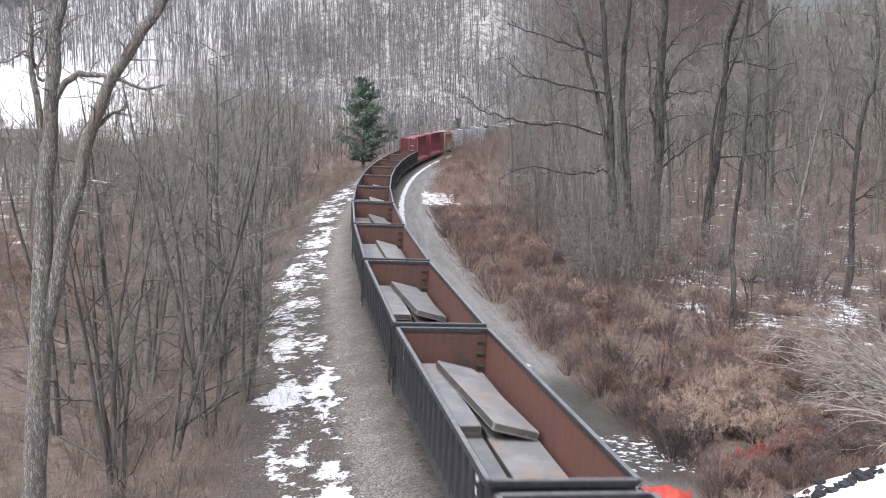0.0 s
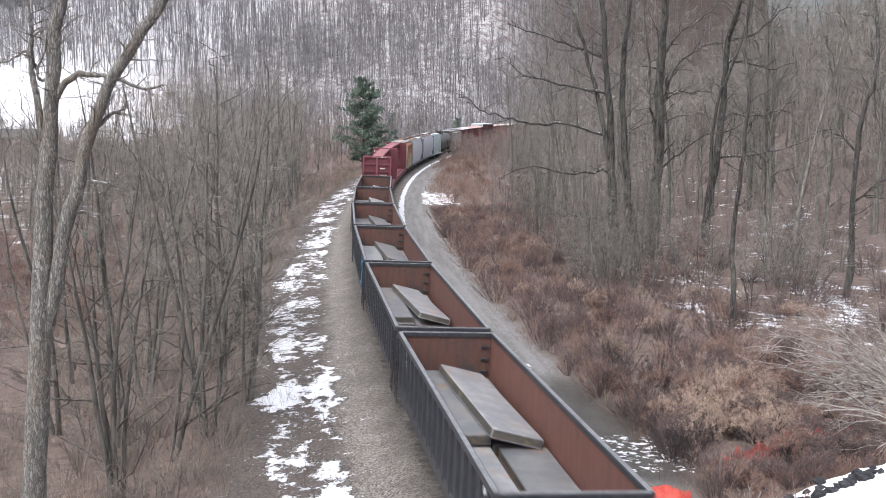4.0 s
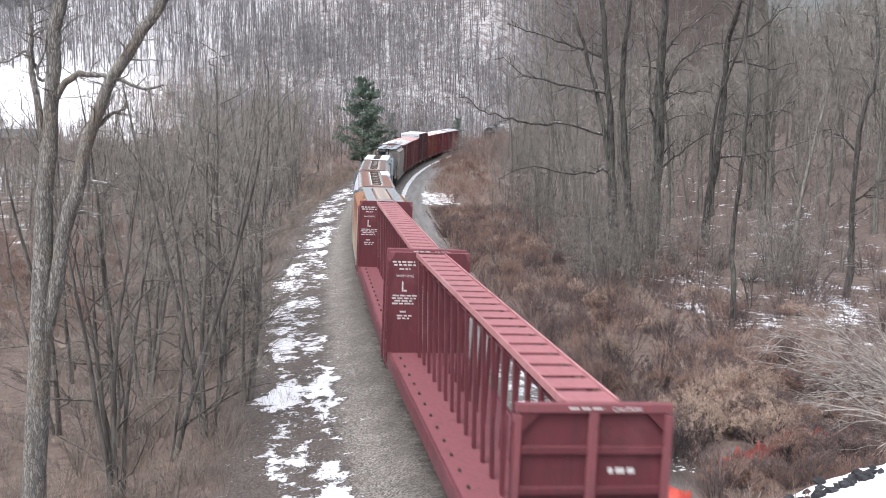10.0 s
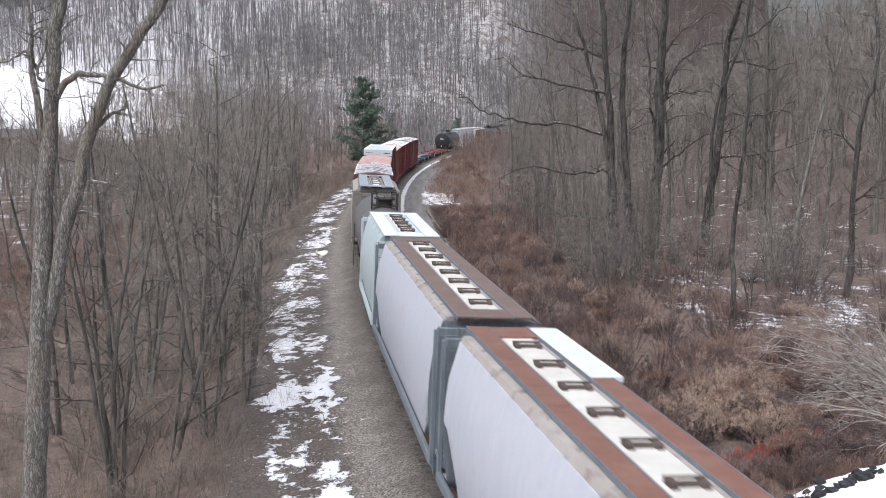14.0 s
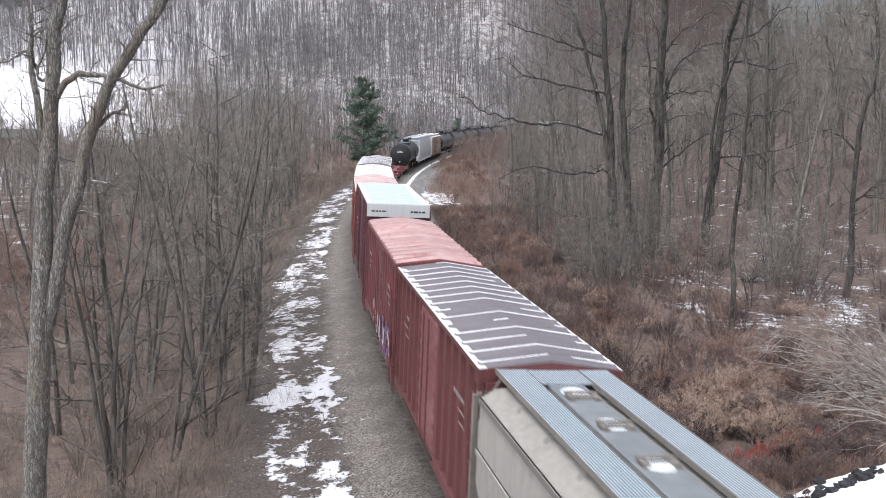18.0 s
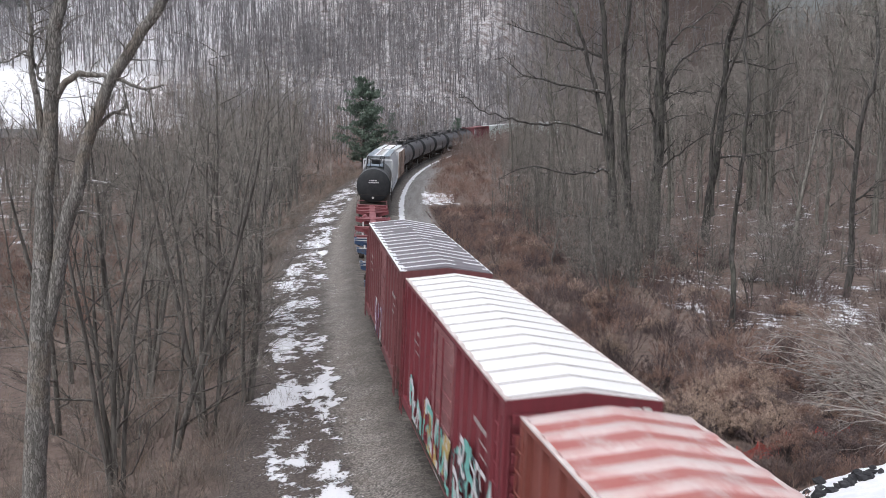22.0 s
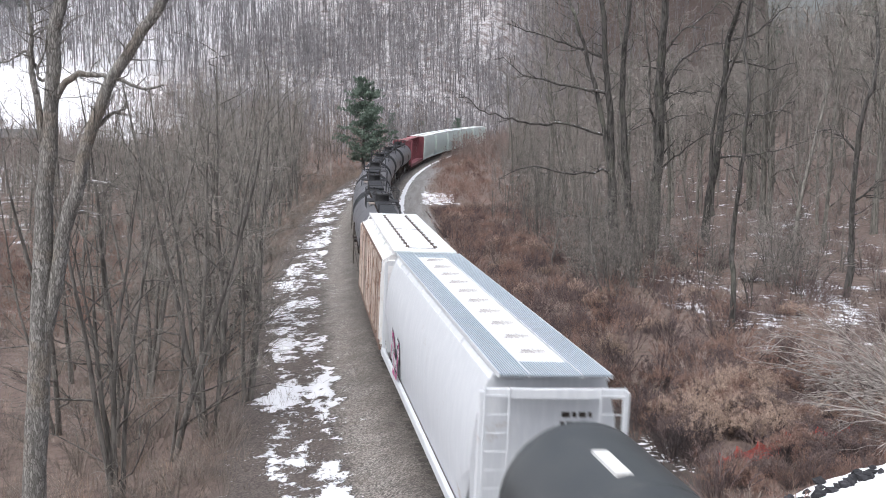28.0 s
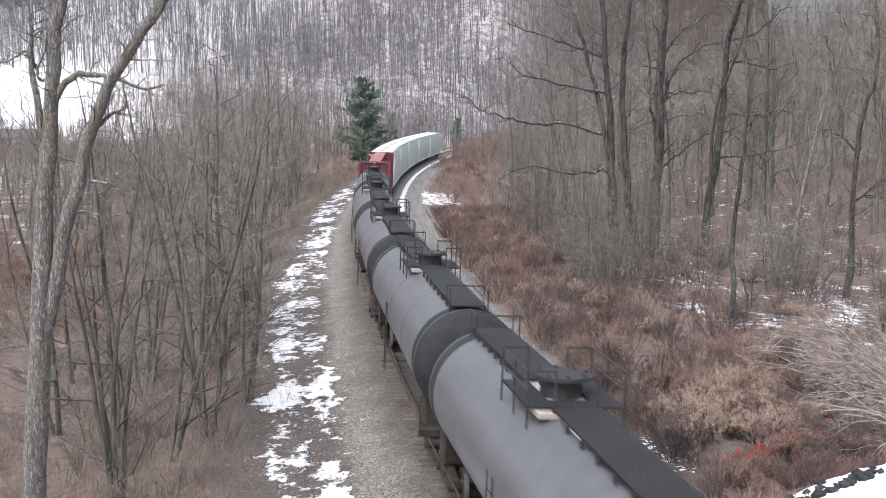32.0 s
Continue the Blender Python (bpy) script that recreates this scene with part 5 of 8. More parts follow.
M_WHITE_HOP = painted("white_hopper", (0.61, 0.63, 0.66), (0.7, 0.715, 0.74), (0.48, 0.44, 0.41), 0.12, 0.5)
M_TAN_RUST = painted("rust_stained_hopper_side", (0.17, 0.105, 0.08), (0.25, 0.165, 0.13), (0.11, 0.06, 0.043), 0.5, 0.75)
M_TAN_RIB = painted("rust_streaked_cream_rib", (0.48, 0.405, 0.355), (0.25, 0.155, 0.115), (0.16, 0.085, 0.058), 0.7, 0.75, vary=0.4)
M_DUSTY_ROOF = painted("dusty_white_roof", (0.76, 0.75, 0.74), (0.84, 0.84, 0.85), (0.6, 0.5, 0.4), 0.3, 0.7, streak=False)

h1 = hopper(11.4, "rusty", M_RUST_HOP, M_RUST_ROOF, M_GRATING, M_GREY_DIRTY, "heavily rusted covered hopper with streaked cream sides", 4.65, M_BEIGE_HATCH, 14, clamp_m=M_BEIGE_HATCH, board=(0.52, 1.0))
runs(h1, 99.5, 4.0)
M_BROWN_WALK = painted("brown_walkway", (0.165, 0.118, 0.103), (0.21, 0.155, 0.138), (0.2, 0.095, 0.065), 0.35, 0.8, streak=False)
M_RUST_WALK = painted("rusted_walkway", (0.21, 0.095, 0.068), (0.27, 0.15, 0.115), (0.16, 0.07, 0.05), 0.5, 0.55, streak=False)
h2 = hopper(18.4, "round", M_PALE, M_BROWN_ROOF, M_RUST_WALK, M_STEEL_END, "pale blue-grey round-sided covered hopper with rusted walkways", 4.65, M_CREAM, 8, 0.0, 3.1, None, (0.5, 0.96))
runs(h2, 115.1, 7.3)
h3 = hopper(18.4, "round", M_PALE, M_BROWN_ROOF, M_BROWN_WALK, M_STEEL_END, "pale blue-grey round-sided covered hopper with a tan walkway", 4.65, M_CREAM, 8, 0.0, 3.1, None, (0.5, 0.96))
M_PALE_SNOW = plain("bluish_thin_snow", (0.62, 0.68, 0.72), (0.74, 0.78, 0.81), 2, 0.7, 0, 0.01, 20)
for car, far in ((h2, 8.9),):
    part("snow_cover", Geo().slab(0.52, 1.2, far - 5.2, far, 4.56, 4.675, 0.02), M_PALE_SNOW, car, "thin old snow along one roof edge")
runs(h3, 134.7, 7.3)
h4 = hopper(10.9, "round", M_MINT, M_MINT, M_GRATING_PALE, M_MINT, "short pale mint covered hopper with a light roof", 4.6, M_CREAM, 5)
runs(h4, 150.3, 3.7)

M_TANK_GREY = painted("sooty_grey_tank", (0.1, 0.094, 0.097), (0.135, 0.125, 0.127), (0.17, 0.15, 0.14), 0.2, 0.45, streak=False)
M_TANK = painted("black_tank", (0.1, 0.1, 0.112), (0.14, 0.139, 0.152), (0.17, 0.16, 0.155), 0.1, 0.3, streak=False)
M_TANK_TOP = plain("rubber_tank_coating", (0.014, 0.0155, 0.018), (0.028, 0.03, 0.034), 2.5, 0.75)
t1 = tank_car(17.2, M_TANK_GREY, M_TRUCK, "sooty grey tank car with a small railed platform", False, 1.53, (-2.3, -0.8), None, 0, 0.72, -1.6)
runs(t1, 165.5, 6.4)
h5 = hopper(13.1, "banded", M_BEIGE, M_BEIGE, M_GRATING_BLUE, M_BEIGE_END, "dusty beige covered hopper with galvanised roof walks", 4.6, M_TROUGH_GREY, 5, 0.0, 3.2)
# Pale mounds for snow on the hatches, their white also standing for gloss.
for i in range(5):
    y = -4.6 + 2.3 * i
    part("snow_gloss_mound", Geo().loft([[(0.27 * k * c * (1 + 0.12 * math.sin(3 * i + 5 * c)), y + 0.4 * k * s * (1 + 0.1 * math.sin(i + 4 * s)), z) for c, s in RING[16]] for k, z in ((1.0, 4.54), (0.9, 4.58), (0.6, 4.61), (0.15, 4.62))]), M_PALE_SNOW, h5, "small pale mound of snow and painted gloss on a hatch")
runs(h5, 181.3, 4.8)

M_BOX1 = painted("brown_red_boxcar", (0.15, 0.047, 0.047), (0.11, 0.04, 0.041), (0.07, 0.037, 0.032), 0.3, 0.6, light=(0.18, 0.075, 0.072))
M_ROOF_DARK = painted("dark_galvanised_roof", (0.175, 0.16, 0.178), (0.225, 0.207, 0.226), (0.18, 0.13, 0.12), 0.2, 0.6, streak=False)
M_BOX2 = painted("rose_red_boxcar", (0.185, 0.06, 0.065), (0.14, 0.05, 0.054), (0.085, 0.04, 0.036), 0.25, 0.6, light=(0.21, 0.09, 0.095))
M_ROOF2 = painted("red_roof", (0.25, 0.095, 0.097), (0.31, 0.145, 0.143), (0.2, 0.08, 0.075), 0.3, 0.6, streak=False)
M_BOXHC = painted("maroon_boxcar", (0.105, 0.034, 0.043), (0.08, 0.03, 0.036), (0.055, 0.032, 0.03), 0.25, 0.55, light=(0.15, 0.05, 0.055))
M_WHITE_CAP = painted("white_painted_band", (0.62, 0.63, 0.65), (0.56, 0.57, 0.59), (0.45, 0.4, 0.37), 0.1, 0.6)
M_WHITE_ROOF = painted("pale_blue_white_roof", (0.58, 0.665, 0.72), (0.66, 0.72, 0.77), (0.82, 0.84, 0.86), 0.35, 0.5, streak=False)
M_BOX3 = painted("orange_red_boxcar", (0.23, 0.064, 0.05), (0.19, 0.056, 0.045), (0.15, 0.06, 0.045), 0.25, 0.55, light=(0.31, 0.12, 0.09))
M_ROOF3 = painted("flaking_red_roof", (0.42, 0.135, 0.12), (0.46, 0.2, 0.185), (0.55, 0.44, 0.43), 0.6, 0.6, streak=False)
M_BOX4 = painted("crimson_boxcar", (0.2, 0.034, 0.046), (0.16, 0.034, 0.043), (0.1, 0.037, 0.036), 0.25, 0.55, light=(0.22, 0.055, 0.062))
M_ROOF_WHITE = painted("snow_white_roof", (0.87, 0.865, 0.865), (0.9, 0.9, 0.905), (0.6, 0.48, 0.42), 0.13, 0.6, streak=False)
M_SEAM = plain("dark_roof_seam", (0.13, 0.1, 0.1), (0.3, 0.26, 0.25), 1.2, 0.7)
# Ribs paler than the red roof between them, for stronger stripes.
M_RIB2 = painted("pale_pink_roof_rib", (0.48, 0.3, 0.295), (0.55, 0.41, 0.405), (0.36, 0.16, 0.16), 0.45, 0.6, streak=False, vary=0.12)
M_RIB3 = painted("chalky_pink_roof_rib", (0.6, 0.5, 0.49), (0.52, 0.3, 0.285), (0.46, 0.2, 0.185), 0.5, 0.6, streak=False, vary=0.12)
M_EDGE = plain("pale_roof_edge", (0.5, 0.4, 0.38), (0.72, 0.66, 0.64), 2.5, 0.7)
M_DOOR_PINK = painted("faded_pink_door", (0.22, 0.075, 0.08), (0.28, 0.12, 0.122), (0.13, 0.055, 0.055), 0.35, 0.6, light=(0.34, 0.19, 0.19))
b1 = boxcar(15.2, M_BOX1, M_ROOF_DARK, M_DOOR_PINK, M_BOX1, "brown-red ribbed boxcar with a dark snow-streaked roof", 4.6, roof_snow=3, rib_h=0.045)
runs(b1, 195.35, 5.6)
b2 = boxcar(14.8, M_BOX2, M_ROOF2, M_BOX2, M_BOX2, "rose-red ribbed boxcar with a ridged red roof", 4.6, rib_m=M_RIB2)
runs(b2, 211.2, 5.6)
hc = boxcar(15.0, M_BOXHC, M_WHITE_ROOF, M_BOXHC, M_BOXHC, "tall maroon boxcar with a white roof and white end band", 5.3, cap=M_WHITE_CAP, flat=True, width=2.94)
runs(hc, 227.5, 5.8)
b3 = boxcar(14.6, M_BOX3, M_ROOF3, M_BOX3, M_BOX3, "orange-red boxcar with a flaking roof and graffiti", 4.6, rib_m=M_RIB3, rib_h=0.07, edge_m=M_EDGE)
runs(b3, 244.65, 5.5)
b4 = boxcar(15.2, M_BOX4, M_ROOF_WHITE, M_DOOR_PINK, M_BOX4, "crimson boxcar with a white roof and turquoise graffiti", 4.6, ribs=M_SEAM, rib_h=0.03, edge_m=M_EDGE)
runs(b4, 260.8, 5.7)
b5 = boxcar(15.5, M_BOX2, M_ROOF_DARK, M_DOOR_PINK, M_BOX2, "faded red boxcar with a dark snow-streaked roof", 4.6, roof_snow=5, rib_h=0.045)
runs(b5, 277.8, 5.8)

graffiti(b4, -1.518, -6.9, -2.2, 1.0, 2.7, [M_TURQ, M_TURQ, M_INK, M_CHALK], 12)
graffiti(b4, -1.518, -2.0, 2.4, 1.0, 2.1, [M_CHALK, M_OCHRE, M_TURQ], 22)
graffiti(b4, -1.518, 3.0, 5.5, 1.0, 2.0, [M_TURQ, M_CHALK], 13)
graffiti(b3, -1.518, -6.8, -2.5, 1.0, 2.2, [M_NAVY, M_NAVY, M_CHALK], 14)
graffiti(b3, -1.518, 2.4, 6.0, 1.0, 2.0, [M_CHALK, M_NAVY], 15)
graffiti(b2, -1.518, -6.5, -3.2, 1.0, 2.1, [M_CHALK, M_PURPLE, M_PURPLE], 16)
graffiti(b2, -1.518, -2.4, 1.5, 1.0, 2.0, [M_CHALK], 17)
graffiti(b5, -1.518, -1.2, 1.8, 1.0, 2.2, [M_CHALK, M_PURPLE, M_CHALK], 18)
M_BLUE = painted("blue_frame_paint", (0.03, 0.062, 0.135), (0.065, 0.105, 0.18), (0.1, 0.08, 0.075), 0.35, 0.38, streak=False)
M_BLUE_DARK = painted("grimy_blue_top", (0.26, 0.275, 0.3), (0.37, 0.375, 0.385), (0.13, 0.12, 0.12), 0.3, 0.6, streak=False)
M_SPINE_RED = painted("red_frame_paint", (0.2, 0.042, 0.052), (0.25, 0.08, 0.09), (0.14, 0.065, 0.065), 0.3, 0.4, streak=False)
# Beam tops are a paler, dustier red than the sides.
M_SPINE_TOP = painted("pale_pink_red_top", (0.27, 0.09, 0.1), (0.33, 0.15, 0.16), (0.17, 0.09, 0.09), 0.35, 0.6, streak=False)
blue_car = spine_car(24.4, (-11.6, -8.0, -1.7, -0.4, 6.0, 10.3, 11.7), (-10.2, -2.9, 8.6), M_BLUE, M_BLUE_DARK, "blue skeleton container car with bare cross beams", ((10.3, 11.7),))
runs(blue_car, 299.2, 8.8)
red_car = spine_car(25.8, (-12.5, -6.7, -0.3, 0.75, 6.6, 9.6, 12.4), (-10.4, -1.7, 10.2), M_SPINE_RED, M_SPINE_TOP, "red skeleton container car with bare cross beams", ((9.6, 12.4),), 3.6)
runs(red_car, 325.0, 8.8)

M_BLUE_PLATE = painted("blue_grey_platform", (0.17, 0.21, 0.26), (0.27, 0.31, 0.36), (0.4, 0.43, 0.46), 0.3, 0.6, streak=False)
M_TANK_GREEN = painted("grey_green_tank", (0.045, 0.05, 0.053), (0.065, 0.07, 0.072), (0.09, 0.09, 0.085), 0.12, 0.36, streak=False)
t2 = tank_car(17.6, M_TANK_GREEN, M_BLUE_PLATE, "black tank car with a blue-grey top platform and white patch", False, 1.53, (-4.2, 0.85), M_TANK_TOP, 4.6, 0.78)
plate = Geo().loft([[(0.13 * k * c, -8.24 - d, 1.62 + 0.13 * k * sn) for c, sn in RING[4]] for k, d in ((1.0, 0.0), (1.0, 0.02))])
part("placard", plate, M_MARK, t2, "small white diamond placard")
runs(t2, 347.5, 6.6)
h6 = hopper(19.9, "round", M_WHITE_HOP, M_WHITE_HOP, M_GRATING_BLUE, M_WHITE_HOP, "long white covered hopper with galvanised roof walks", 4.6, M_CREAM, 10, 1.0, 3.1, M_CLAMP)
graffiti(h6, -1.56, 4.2, 6.4, 1.15, 2.3, [M_INK, M_CHALK, M_PINK], 41)
runs(h6, 367.2, 7.9)
h7 = hopper(15.8, "ribbed", M_TAN_RUST, M_DUSTY_ROOF, M_GRATING_PALE, M_DUSTY_ROOF, "rust-streaked ribbed covered hopper with a whitish roof", 4.55, M_DUSTY_ROOF, 6, 1.0, 3.15, rib_m=M_TAN_RIB)
runs(h7, 385.7, 5.9)
tk = tank_car(18.8, M_TANK, M_GRATING_DARK, "black tank car with grating walks and railings on top", True, 1.53, (0.0, 2.3), M_TANK_TOP, -2.0, 0.95, 1.15)
for i in range(6):
    car = tk if i == 0 else copy_thing(tk, Matrix())
    runs(car, 394.6 + 19.72 * i + 9.6, 7.0)
runs(copy_thing(cb, Matrix()), 513.4 + 10.9, 8.7)
M_GREEN_WHITE = painted("greenish_white_hopper", (0.58, 0.67, 0.64), (0.66, 0.73, 0.7), (0.4, 0.35, 0.3), 0.15, 0.55)
hg = hopper(18.4, "round", M_GREEN_WHITE, M_WHITE_HOP, M_GRATING_PALE, M_GREEN_WHITE, "greenish white round-sided covered hopper with a snowy roof", 4.65, M_CREAM, 9, 1.0)
for i in range(5):
    car = hg if i == 0 else copy_thing(hg, Matrix())
    runs(car, 536.6 + 19.4 * i + 9.2, 7.3)


def motions():
    for ob, u, half, load in MOVING:
        rows = []
        for i in range(33):
            m = car_pose(u - SPEED * i, half)
            rows.append((float(i), m @ load if load else m))
        walk(ob, rows)
# ---- trees and brush ----
def bark_material(name, c1, c2, scale=9.0, rough=0.95, vary=0.2, moss=None, snow=False):
    k = Nodes(name)
    at = k.coords()
    furrow = k.noise(at, scale, 5, 0.7, (1.0, 1.0, 0.18))
    col = k.mix(k.ramp(furrow, 0.36, 0.62), c1, c2)
    if moss:
        col = k.mix(k.math("MULTIPLY", k.ramp(k.noise(at, 0.8, 4, 0.6), 0.5, 0.7), 0.5), col, moss)
    info = k.t.nodes.new("ShaderNodeObjectInfo").outputs["Random"]
    hsv = k.add("ShaderNodeHueSaturation")
    k.link(k.math("ADD", k.math("MULTIPLY", info, 2 * vary), 1.0 - vary), hsv.inputs["Value"])
    k.link(col, hsv.inputs["Color"])
    k.bump(furrow, 0.8, 0.03)
    out = hsv.outputs[0]
    if snow:
        # crumbs of old snow on the upper side of limbs
        up = k.t.nodes.new("ShaderNodeSeparateXYZ")
        k.link(k.t.nodes.new("ShaderNodeNewGeometry").outputs["Normal"], up.inputs[0])
        out = k.mix(k.math("MULTIPLY", k.ramp(up.outputs[2], 0.45, 0.75), k.ramp(k.noise(at, 7.0, 3, 0.6), 0.6, 0.66)), out, (0.8, 0.82, 0.85))
    return k.done(out, rough)


def island_material(name, tones, rough=0.95):
    """Stems whose tone differs from piece to piece."""
    k = Nodes(name)
    r = k.t.nodes.new("ShaderNodeNewGeometry").outputs["Random Per Island"]
    cr = k.t.nodes.new("ShaderNodeValToRGB")
    while len(cr.color_ramp.elements) < len(tones):
        cr.color_ramp.elements.new(0.5)
    for i, c in enumerate(tones):
        cr.color_ramp.elements[i].position = i / (len(tones) - 1)
        cr.color_ramp.elements[i].color = (*c, 1.0)
    k.link(r, cr.inputs[0])
    patch = k.noise(k.coords(), 0.35, 4, 0.6)
    col = k.mix(k.ramp(patch, 0.38, 0.66), cr.outputs[0], tuple(0.62 * c for c in tones[0]))
    return k.done(col, rough)


def flaky_bark():
    """Old bark that lifts in long narrow flakes."""
    k = Nodes("grey_flaky_bark")
    at = k.coords()
    warp = k.t.nodes.new("ShaderNodeVectorMath")
    warp.operation = "ADD"
    mp = k.add("ShaderNodeMapping")
    mp.inputs["Scale"].default_value = (1.0, 1.0, 0.2)
    k.link(at, warp.inputs[0])
    wob = k.add("ShaderNodeTexNoise", Scale=7.0, Detail=3.0)
    k.link(at, wob.inputs["Vector"])
    sc = k.t.nodes.new("ShaderNodeVectorMath")
    sc.operation = "SCALE"
    sc.inputs["Scale"].default_value = 0.1
    k.link(wob.outputs["Color"], sc.inputs[0])
    k.link(sc.outputs[0], warp.inputs[1])
    k.link(warp.outputs[0], mp.inputs["Vector"])
    cell = k.t.nodes.new("ShaderNodeTexVoronoi")
    cell.feature = "DISTANCE_TO_EDGE"
    cell.inputs["Scale"].default_value = 24.0
    k.link(mp.outputs[0], cell.inputs["Vector"])
    tone = k.t.nodes.new("ShaderNodeTexVoronoi")
    tone.inputs["Scale"].default_value = 24.0
    k.link(mp.outputs[0], tone.inputs["Vector"])
    col = k.mix(k.ramp(tone.outputs["Color"], 0.1, 0.9), (0.2, 0.19, 0.178), (0.42, 0.4, 0.375))
    col = k.mix(k.math("MULTIPLY", k.ramp(k.noise(at, 1.1, 4, 0.6), 0.5, 0.66), 0.6), col, (0.33, 0.27, 0.21))
    col = k.mix(k.math("MULTIPLY", k.ramp(cell.outputs["Distance"], 0.16, 0.0), 0.75), col, (0.075, 0.068, 0.06))
    col = k.mix(k.math("MULTIPLY", k.ramp(k.noise(at, 45, 3, 0.6), 0.3, 0.7), 0.35), col, (0.12, 0.11, 0.098))
    k.bump(k.math("ADD", k.ramp(cell.outputs["Distance"], 0.0, 0.12), k.math("MULTIPLY", k.noise(at, 45, 3, 0.6), 0.3)), 0.9, 0.03)
    return k.done(col, 0.95)


M_BARK = flaky_bark()
M_BARK_DARK = bark_material("dark_wet_bark", (0.033, 0.031, 0.029), (0.115, 0.107, 0.1), 8, moss=(0.12, 0.125, 0.095))
M_BARK_SNOWY = bark_material("dark_bark_with_snow_crumbs", (0.028, 0.026, 0.024), (0.11, 0.102, 0.095), 8, moss=(0.12, 0.125, 0.095), snow=True)
# Bark of the trees further back, lightened to stand for haze.
M_BARK_MID = bark_material("hazy_woodland_bark", (0.09, 0.084, 0.074), (0.225, 0.212, 0.188), 8)
M_BARK_THIN = bark_material("smooth_grey_brown_bark", (0.068, 0.062, 0.056), (0.175, 0.161, 0.147), 6)
M_TWIG = bark_material("grey_brown_twigs", (0.175, 0.16, 0.141), (0.315, 0.294, 0.262), 3, vary=0.25)
M_TWIG_RED = bark_material("reddish_twigs", (0.19, 0.168, 0.153), (0.325, 0.293, 0.268), 3, vary=0.3)
M_TWIG_PALE = bark_material("pale_bare_twigs", (0.22, 0.195, 0.175), (0.41, 0.37, 0.345), 4, vary=0.25)


def bend(rng, p, d, length, segs, wander, lift):
    """A wandering line from p along d."""
    pts = [p]
    x, y, z = d
    for _ in range(segs):
        x += rng.gauss(0, wander)
        y += rng.gauss(0, wander)
        z += rng.gauss(0, wander * 0.7) + lift
        l = math.sqrt(x * x + y * y + z * z)
        x, y, z = x / l, y / l, z / l
        q = pts[-1]
        st = length / segs
        pts.append((q[0] + x * st, q[1] + y * st, q[2] + z * st))
    return pts


def off_axis(rng, pts, i, angle):
    """A direction that leaves a line at its point i."""
    a, b = pts[max(i - 1, 0)], pts[min(i + 1, len(pts) - 1)]
    ax = Vector((b[0] - a[0], b[1] - a[1], b[2] - a[2])).normalized()
    side = ax.orthogonal().normalized()
    side.rotate(Matrix.Rotation(rng.uniform(0, 6.283), 3, ax))
    v = ax * math.cos(angle) + side * math.sin(angle)
    return (v.x, v.y, v.z)


def at_line(pts, t):
    k = t * (len(pts) - 1)
    i = min(int(k), len(pts) - 2)
    f = k - i
    a, b = pts[i], pts[i + 1]
    return i, (a[0] + (b[0] - a[0]) * f, a[1] + (b[1] - a[1]) * f, a[2] + (b[2] - a[2]) * f)


def sprig(g, rng, p, d, length, w, crook=0.0):
    """A fine twig: a long narrow face, or two that meet at a crook."""
    ax, ay, az = rng.gauss(0, 1), rng.gauss(0, 1), rng.gauss(0, 1)
    cx, cy, cz = d[1] * az - d[2] * ay, d[2] * ax - d[0] * az, d[0] * ay - d[1] * ax
    l = math.sqrt(cx * cx + cy * cy + cz * cz) or 1.0
    cx, cy, cz = cx / l, cy / l, cz / l
    n = len(g.v)
    if crook:
        k, h = crook * length * rng.uniform(-1, 1), 0.5 * length
        mx, my, mz = p[0] + d[0] * h + cx * k, p[1] + d[1] * h + cy * k, p[2] + d[2] * h + cz * k
        qx, qy, qz = p[0] + d[0] * length, p[1] + d[1] * length, p[2] + d[2] * length
        u = 0.8 * w
        g.v += [(p[0] - cx * w, p[1] - cy * w, p[2] - cz * w), (p[0] + cx * w, p[1] + cy * w, p[2] + cz * w), (mx, my, mz),
                (mx - cx * u, my - cy * u, mz - cz * u), (mx + cx * u, my + cy * u, mz + cz * u), (qx, qy, qz)]
        g.f += [(n, n + 1, n + 2), (n + 3, n + 4, n + 5)]
        return
    q = (p[0] + d[0] * length, p[1] + d[1] * length, p[2] + d[2] * length)
    w2 = 0.4 * w
    g.v += [(p[0] - cx * w, p[1] - cy * w, p[2] - cz * w), (p[0] + cx * w, p[1] + cy * w, p[2] + cz * w), (q[0] + cx * w2, q[1] + cy * w2, q[2] + cz * w2)]
    g.f.append((n, n + 1, n + 2))


